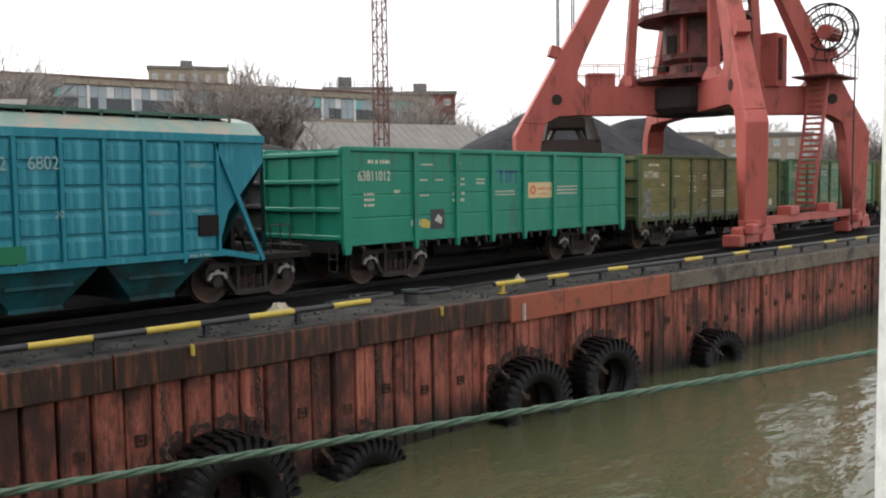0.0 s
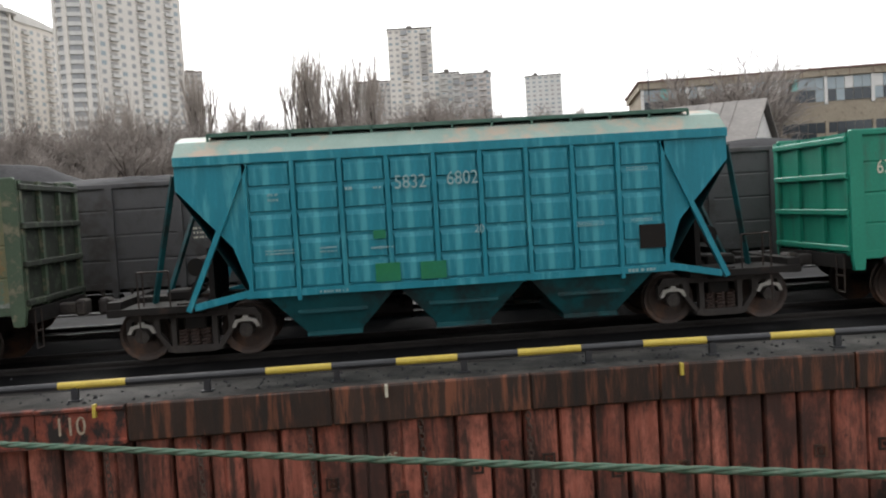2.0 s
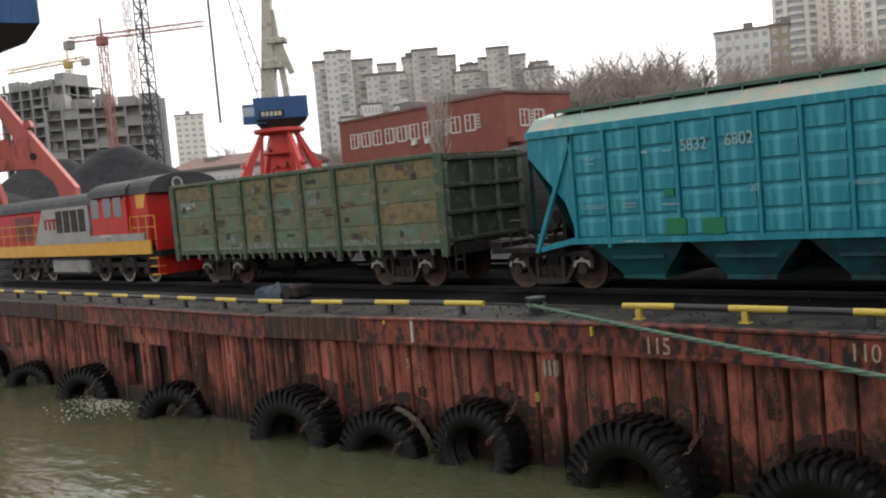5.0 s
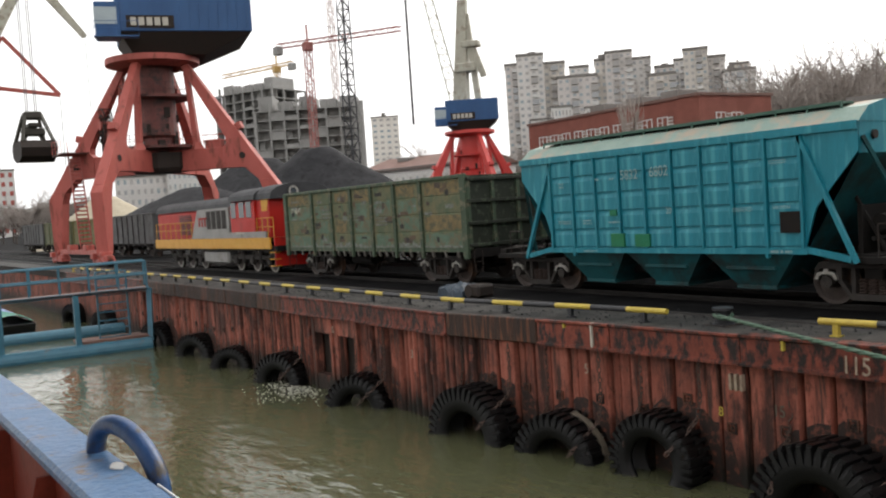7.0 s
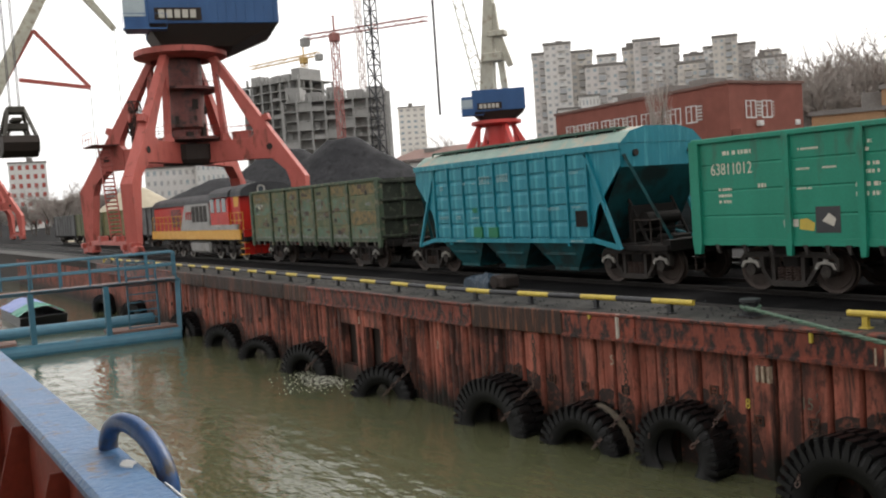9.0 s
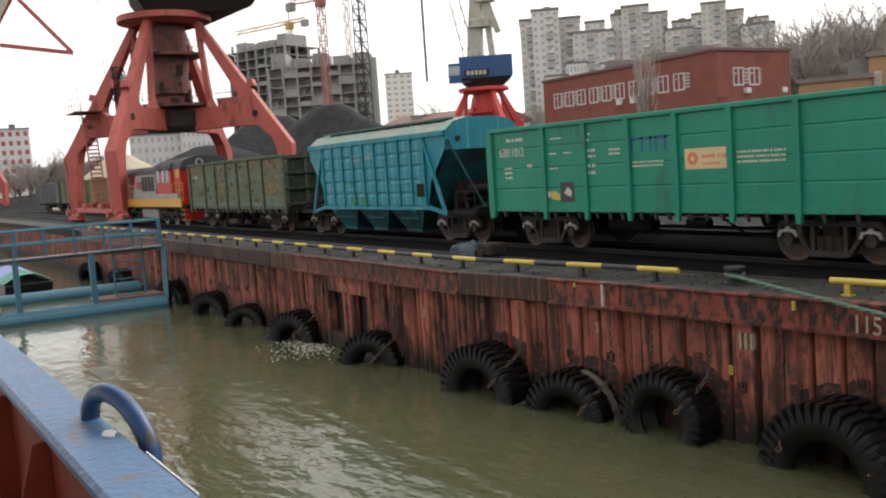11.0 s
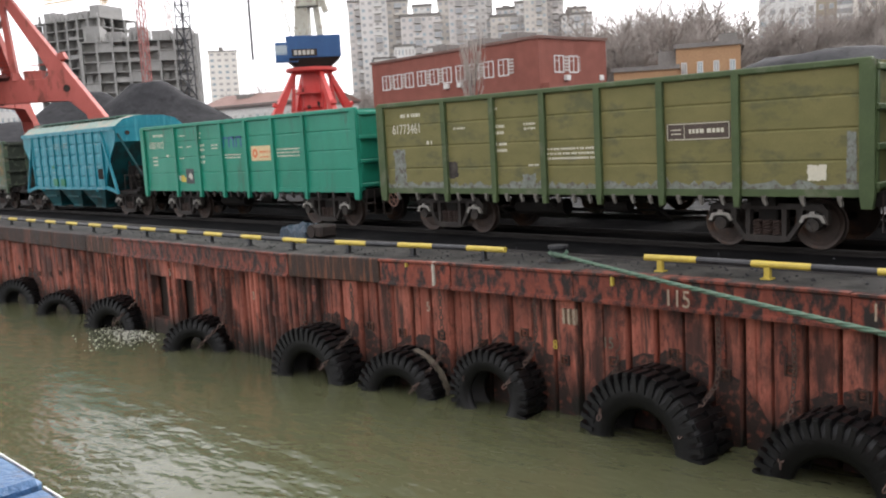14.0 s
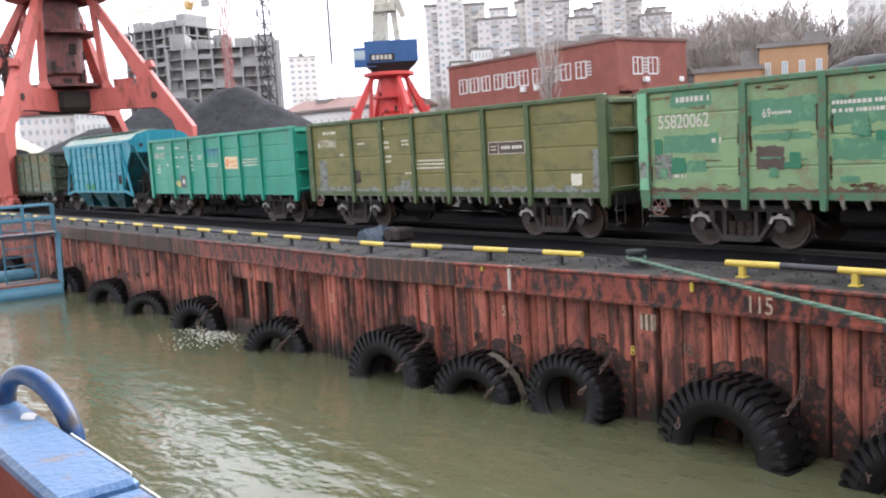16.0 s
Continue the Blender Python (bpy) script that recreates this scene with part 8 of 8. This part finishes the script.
def masts():
    for az, d, m, w, top in ((44.5, 62, "mast", 0.8, 34), (-60.85, 170, "mast_dark", 1.9, 62)):
        x, y = spot(az, d)
        bm = B()
        lattice(bm, (0, 0, 0), (0, 0, top), w, int(top / 1.1) if w < 1 else int(top / 2), 0.05 if w < 1 else 0.13, w * 0.75)
        ob = part("lattice_mast", bm, M[m], at=pose(x, y, 0, 0, 0, 20))
        tagged(ob, "slender lattice steel mast", "mast", group="lattice masts")
    for az, d, h in ((-32, 150, 14), (-28.3, 150, 16), (-7.0, 170, 17), (17.2, 125, 19)):
        x, y = spot(az, d)
        bm = B()
        rod(bm, (0, 0, -1), (0, 0, h), 0.14, 0.08, k=6)
        beam(bm, (-0.8, 0, h - 0.5), (0.8, 0, h - 0.5), 0.12)
        ob = part("lamp_post", bm, M["cable"], at=pose(x, y, hill(x, y)))
        tagged(ob, "thin dark lamp post in the port yard", "lamp post", group="lamp posts")


town()
factory()
concrete_frame()
heaps()
trees()
masts()


# ------------------------------------------------------------------ the ship under the camera, the pontoon, clutter
def ship():
    t = thing("ship_bulwark", "blue-capped red steel bulwark of the moored ship", "ship part")
    ez = 2.66
    zt = ez - 0.55
    yo, yi = -13.435 + 0.475, -13.435 + 0.335
    for a, b, drop in ((-9.0, -1.405, 0.0), (-1.395, -1.10, 0.012)):
        bm = B()
        box(bm, a, b, yi, yo, zt - 0.035 - drop, zt - drop, 0.010)
        rail = part("cap_rail", bm, M["ship_blue"], t, "scratched blue-painted cap rail")
        # White strip paints the highlight along the rail's outer edge.
        bm = B()
        box(bm, max(a, -1.76), b - 0.03, yo - 0.006, yo - 0.003, zt - drop - 0.003, zt - drop + 0.002)
        part("worn_edge", bm, M["ship_white"], rail, "white highlight drawn along the edge of the rail")
    bm = B()
    box(bm, -9.0, -1.15, yi + 0.02, yi + 0.032, zt - 1.05, zt - 0.03)
    part("plate", bm, M["ship_red"], t, "red oxide bulwark plating")
    x = -9.0
    while x < -1.2:
        bm = B()
        prism(bm, [(yi + 0.02, zt - 0.04), (yi - 0.02, zt - 0.04), (yi - 0.30, zt - 1.05), (yi + 0.02, zt - 1.05)], "x", x, x + 0.012)
        part("stay", bm, M["ship_red"], t)
        x += 0.62
    bm = B()
    pts = []
    for i in range(17):
        a = math.pi * i / 16
        pts.append((-2.02 - 0.125 * math.cos(a), yo - 0.03 + 0.035 * (1 - math.cos(a)), zt + 0.098 * math.sin(a) - 0.03 * (1 - math.cos(a))))
    pts = [(pts[0][0], pts[0][1], zt - 0.03)] + pts + [(pts[-1][0], pts[-1][1], zt - 0.16)]
    tube(bm, pts, 0.022, 14)
    part("ring", bm, M["ship_ring"], t, "thick blue half-ring fairlead", smooth=True)
    bm = B()
    n = 9
    rng = random.Random(2)
    poly = [(-1.965 + 0.036 * rng.uniform(0.6, 1.1) * math.cos(2 * math.pi * i / n), yi + 0.112 + 0.018 * rng.uniform(0.6, 1.1) * math.sin(2 * math.pi * i / n)) for i in range(n)]
    prism(bm, poly, "z", zt, zt + 0.003)
    part("bird_dropping", bm, M["ship_white"], t, "white splash on the cap rail")
    bm = B()
    box(bm, -9.0, 6, -17, yi + 0.02, zt - 1.2, zt - 1.05)
    box(bm, -9.0, 6, yo - 0.03, yo, -4.2, zt - 1.05)
    part("deck", bm, M["deck_rust"], t, "rusty ship's deck and hull side")
    bm = B()
    box(bm, 1.20, 1.5, -13.42, -13.125, zt - 1.06, zt + 4.0, 0.02)
    tagged(part("deckhouse_post", bm, M["ship_white"]), "white-painted post of the ship's deckhouse", "ship part")


def deckhouse():
    """Unseen plain white wall behind the rail and deck overhead, added to shade it."""
    t = thing("deckhouse", "unseen white wall and overhead deck added to shade the bulwark", "ship part")
    zt = 2.66 - 0.55
    bm = B()
    box(bm, -9.0, 6.0, -15.3, -15.2, zt - 1.05, 5.2)
    part("wall", bm, M["ship_white"], t)
    bm = B()
    box(bm, -9.0, 6.0, -17.0, -13.15, 5.2, 5.35)
    part("bridge_deck", bm, M["ship_white"], t)
    bm = B()
    for x in (-7.5, -4.5, 3.5):
        rod(bm, (x, -15.2, 4.0), (x, -15.14, 4.0), 0.22, k=18)
    part("porthole", bm, M["glass"], t)


def pontoon():
    t = thing("pontoon", "blue steel pontoon frame moored against the quay", "pontoon")
    w = WATER
    p, q = Vector((-40.6, -1.75, w + 0.12)), Vector((-41.8, -13.7, w + 0.12))
    back = Vector((-7.5, 1.2, 0))
    bm = B()
    rod(bm, p, q + (q - p) * 0.6, 0.38, k=16)
    part("float_tube", bm, M["pont_blue"], t, "blue float tube")
    bm = B()
    rod(bm, p + back, q + back + (q - p) * 0.6, 0.38, k=16)
    part("float_tube", bm, M["pont_blue"], t)
    d = (q - p) / 4
    up = Vector((0, 0, 1))
    for k in range(5):
        bm = B()
        c = p + d * k
        beam(bm, c + up * 0.2, c + up * 2.5 + (Vector((-0.4, 0.2, 0)) if k == 0 else Vector((0, 0, 0))), 0.22, 0.22)
        part("post", bm, M["pont_blue"], t)
    bm = B()
    beam(bm, p + up * 2.5 + Vector((-0.4, 0.2, 0)), q + up * 2.5, 0.25, 0.14)
    part("upper_beam", bm, M["pont_blue"], t)
    bm = B()
    a, b = p + up * 2.55, q + up * 2.55
    quad(bm, a, b, b + Vector((-1.4, 0.3, 0)), a + Vector((-1.4, 0.3, 0)))
    quad(bm, a - up * 0.06, a + Vector((-1.4, 0.3, -0.06)), b + Vector((-1.4, 0.3, -0.06)), b - up * 0.06)
    part("walkway", bm, M["deck_rust"], t, "rusty walkway plates")
    for off in (Vector((0, 0, 0)), Vector((-1.4, 0.3, 0))):
        bm = B()
        railing(bm, [p + off + up * 2.6, q + off + up * 2.6], 1.15, 0.045)
        part("railing", bm, M["pont_blue"], t, "blue tubular railing")
    bm = B()
    foot = p + d * 0.45 + Vector((-0.6, 0, 0.3))
    for k in (-0.65, 0.65):
        beam(bm, foot + Vector((0, k, 0)), foot + Vector((0, k, 3.1)), 0.07, 0.07)
    beam(bm, foot + Vector((0, -0.65, 3.1)), foot + Vector((0, 0.65, 3.1)), 0.06, 0.06)
    steps = part("ladder", bm, M["pont_blue"], t)
    for i in range(8):
        bm = B()
        z = 0.2 + i * 0.37
        beam(bm, foot + Vector((0, -0.65, z)), foot + Vector((0, 0.65, z)), 0.05, 0.05)
        part("rung", bm, M["pont_blue"], steps)
    for a, b in ((0.0, 1.0), (2.2, 3.1)):
        bm = B()
        c, e = p + d * a + up * 0.42, p + d * b + up * 0.42
        beam(bm, c + Vector((-0.7, 0, 0)), e + Vector((-0.7, 0, 0)), 1.5, 0.1)
        part("deck_plate", bm, M["deck_rust"], t, "rust-brown deck plate")
    # a moored boat under tarpaulins behind it
    t = thing("covered_boat", "dark boat under blue and green tarpaulins", "boat", pose(-57, -5.5, w))
    bm = B()
    prism(bm, [(-3.5, -0.3), (3.5, -0.3), (4.2, 0.55), (-4.0, 0.55)], "y", -1.2, 1.2)
    part("hull", bm, M["black"], t)
    for x0, x1, m in ((-3.6, 1.0, "tarp_blue"), (1.0, 3.8, "tarp_green")):
        bm = B()
        n = 10
        g = [[bm.verts.new((x0 + (x1 - x0) * i / n, -1.25 + 2.5 * j / 6, 0.6 + 0.5 * math.sin(math.pi * j / 6) + 0.12 * noise.noise((i * 0.9, j * 0.8, x0)))) for j in range(7)] for i in range(n + 1)]
        for a, b in zip(g, g[1:]):
            for j in range(6):
                bm.faces.new((a[j], b[j], b[j + 1], a[j + 1]))
        part("tarpaulin", bm, M[m], t, "crumpled tarpaulin")


def clutter():
    rng = random.Random(9)

    def rag(x, y, w, h, m, name, label):
        bm = B()
        n = 12
        g = [[bm.verts.new(((i / n - 0.5) * w, (j / 8 - 0.5) * w * 0.6, max(0.0, h * (1 - abs(i / n * 2 - 1) ** 2) * (1 - abs(j / 4 - 1) ** 2) * (0.7 + 0.6 * noise.noise((i * 0.7 + x, j * 0.9, 2)))) + 0.004)) for j in range(9)] for i in range(n + 1)]
        for a, b in zip(g, g[1:]):
            for j in range(8):
                bm.faces.new((a[j], b[j], b[j + 1], a[j + 1]))
        tagged(part(name, bm, M[m], at=pose(x, y, 0.008, 0, 0, rng.uniform(0, 90))), label, "clutter", group="clutter on the quay")

    rag(11.9, 1.75, 0.75, 0.2, "silt", "crumpled_sack", "crumpled pale sack lying on the quay")
    rag(19.3, 1.0, 0.35, 0.22, "paint_white", "white_bag", "white plastic bag lying by the guard pipe")
    for x, y in ((13.4, 1.2), (14.6, 1.7), (16.2, 1.3)):
        t = thing("rope_coil", "dark tangle of rope lying on the quay", "rope coil", pose(x, y, 0.03), group="clutter on the quay")
        bm = B()
        pts = [((0.5 + 0.16 * math.sin(a * 0.37)) * math.cos(a), (0.28 + 0.1 * math.cos(a * 0.53)) * math.sin(a), 0.02 + 0.03 * (i % 7) / 7) for i, a in enumerate(2 * math.pi * k / 14 for k in range(60))]
        tube(bm, pts, 0.025, 5)
        part("coil", bm, M["black"], t)
    t = thing("wrapped_bale", "dark blue wrapped bundle lying beside the track", "bundle", pose(-20.6, 1.35, 0), group="clutter on the quay")
    bm = B()
    n = 14
    g = [[bm.verts.new((-0.95 + 1.2 * i / n, 0.34 * math.cos(math.pi * j / 8) * (1 + 0.18 * noise.noise((i * 0.5, j * 0.7, 3))), max(0.0, 0.42 * math.sin(math.pi * j / 8) ** 0.5 * (0.8 + 0.45 * noise.noise((i * 0.45, j * 0.5, 8)))))) for j in range(9)] for i in range(n + 1)]
    for a, b in zip(g, g[1:]):
        for j in range(8):
            bm.faces.new((a[j], b[j], b[j + 1], a[j + 1]))
    bm.faces.new(g[0][::-1])
    bm.faces.new(g[-1])
    part("wrapping", bm, M["navy"], t)
    bm = B()
    box(bm, 0.35, 0.95, -0.28, 0.28, 0.05, 0.4, 0.06)
    rod(bm, (0.5, -0.3, 0.22), (0.5, 0.3, 0.22), 0.18, k=12)
    part("motor_block", bm, M["iron"], t)
    # scattered coal lumps and stones on the edge strip
    bm = B()
    for i in range(900):
        x = rng.uniform(-30, 30)
        y = edge(x) + abs(rng.gauss(0, 0.9)) + 0.15
        s = rng.uniform(0.012, 0.05)
        v = [bm.verts.new((x + s * a * rng.uniform(0.6, 1.2), y + s * b * rng.uniform(0.6, 1.2), 0.01 + s * c)) for a, b, c in ((1, 0, 0), (0, 1, 0), (-1, 0, 0), (0, -1, 0), (0, 0, 0.9))]
        for k in range(4):
            bm.faces.new((v[k], v[(k + 1) % 4], v[4]))
    tagged(part("coal_crumbs", bm, M["coal"]), "scattered crumbs of coal on the quay edge", "debris", kind="stuff")
    # churned foam by the culvert
    bm = B()
    for i in range(480):
        u = abs(rng.gauss(0, 1))
        x, y = -26.2 + rng.gauss(0, 0.9) + u * 0.4, -1.25 - u * 0.75 + rng.gauss(0, 0.1)
        s = rng.uniform(0.008, 0.032)
        n = 6
        vs = [bm.verts.new((x + s * 2.2 * math.cos(2 * math.pi * k / n) * rng.uniform(0.6, 1.3), y + s * math.sin(2 * math.pi * k / n) * rng.uniform(0.6, 1.3), WATER + 0.012)) for k in range(n)]
        c = bm.verts.new((x, y, WATER + 0.012 + s * 0.5))
        for k in range(n):
            bm.faces.new((vs[k], vs[(k + 1) % n], c))
    tagged(part("water_foam", bm, M["foam"]), "flecks of foam where water runs from the culvert", "foam", kind="stuff")


ship()
deckhouse()
pontoon()
clutter()


# ------------------------------------------------------------------ what moves
def run_at(t):
    for (a, b), (c, d) in zip(RUN, RUN[1:]):
        if t <= c:
            return b + (d - b) * (t - a) / (c - a)
    return RUN[-1][1]


def motions():
    for ob, off in TRAIN:
        walk(ob, [(t, pose(off + s, TY, 0)) for t, s in RUN])
    # wheels roll: a row every quarter turn at most
    steps = [i * 0.16 for i in range(101)]
    for w in WHEELS:
        top = w.parent
        if top not in [o for o, _ in TRAIN]:
            continue
        x, y, z = w.matrix_basis.translation
        r = 0.52 if "locomotive" in top.name else 0.475
        walk(w, [(t, pose(x, y, z, 0, math.degrees((run_at(t) - RUN[0][1]) / r), 0)) for t in steps])
    walk(GRAB, [(t, pose(*p)) for t, p in GRAB_ROWS])


motions()
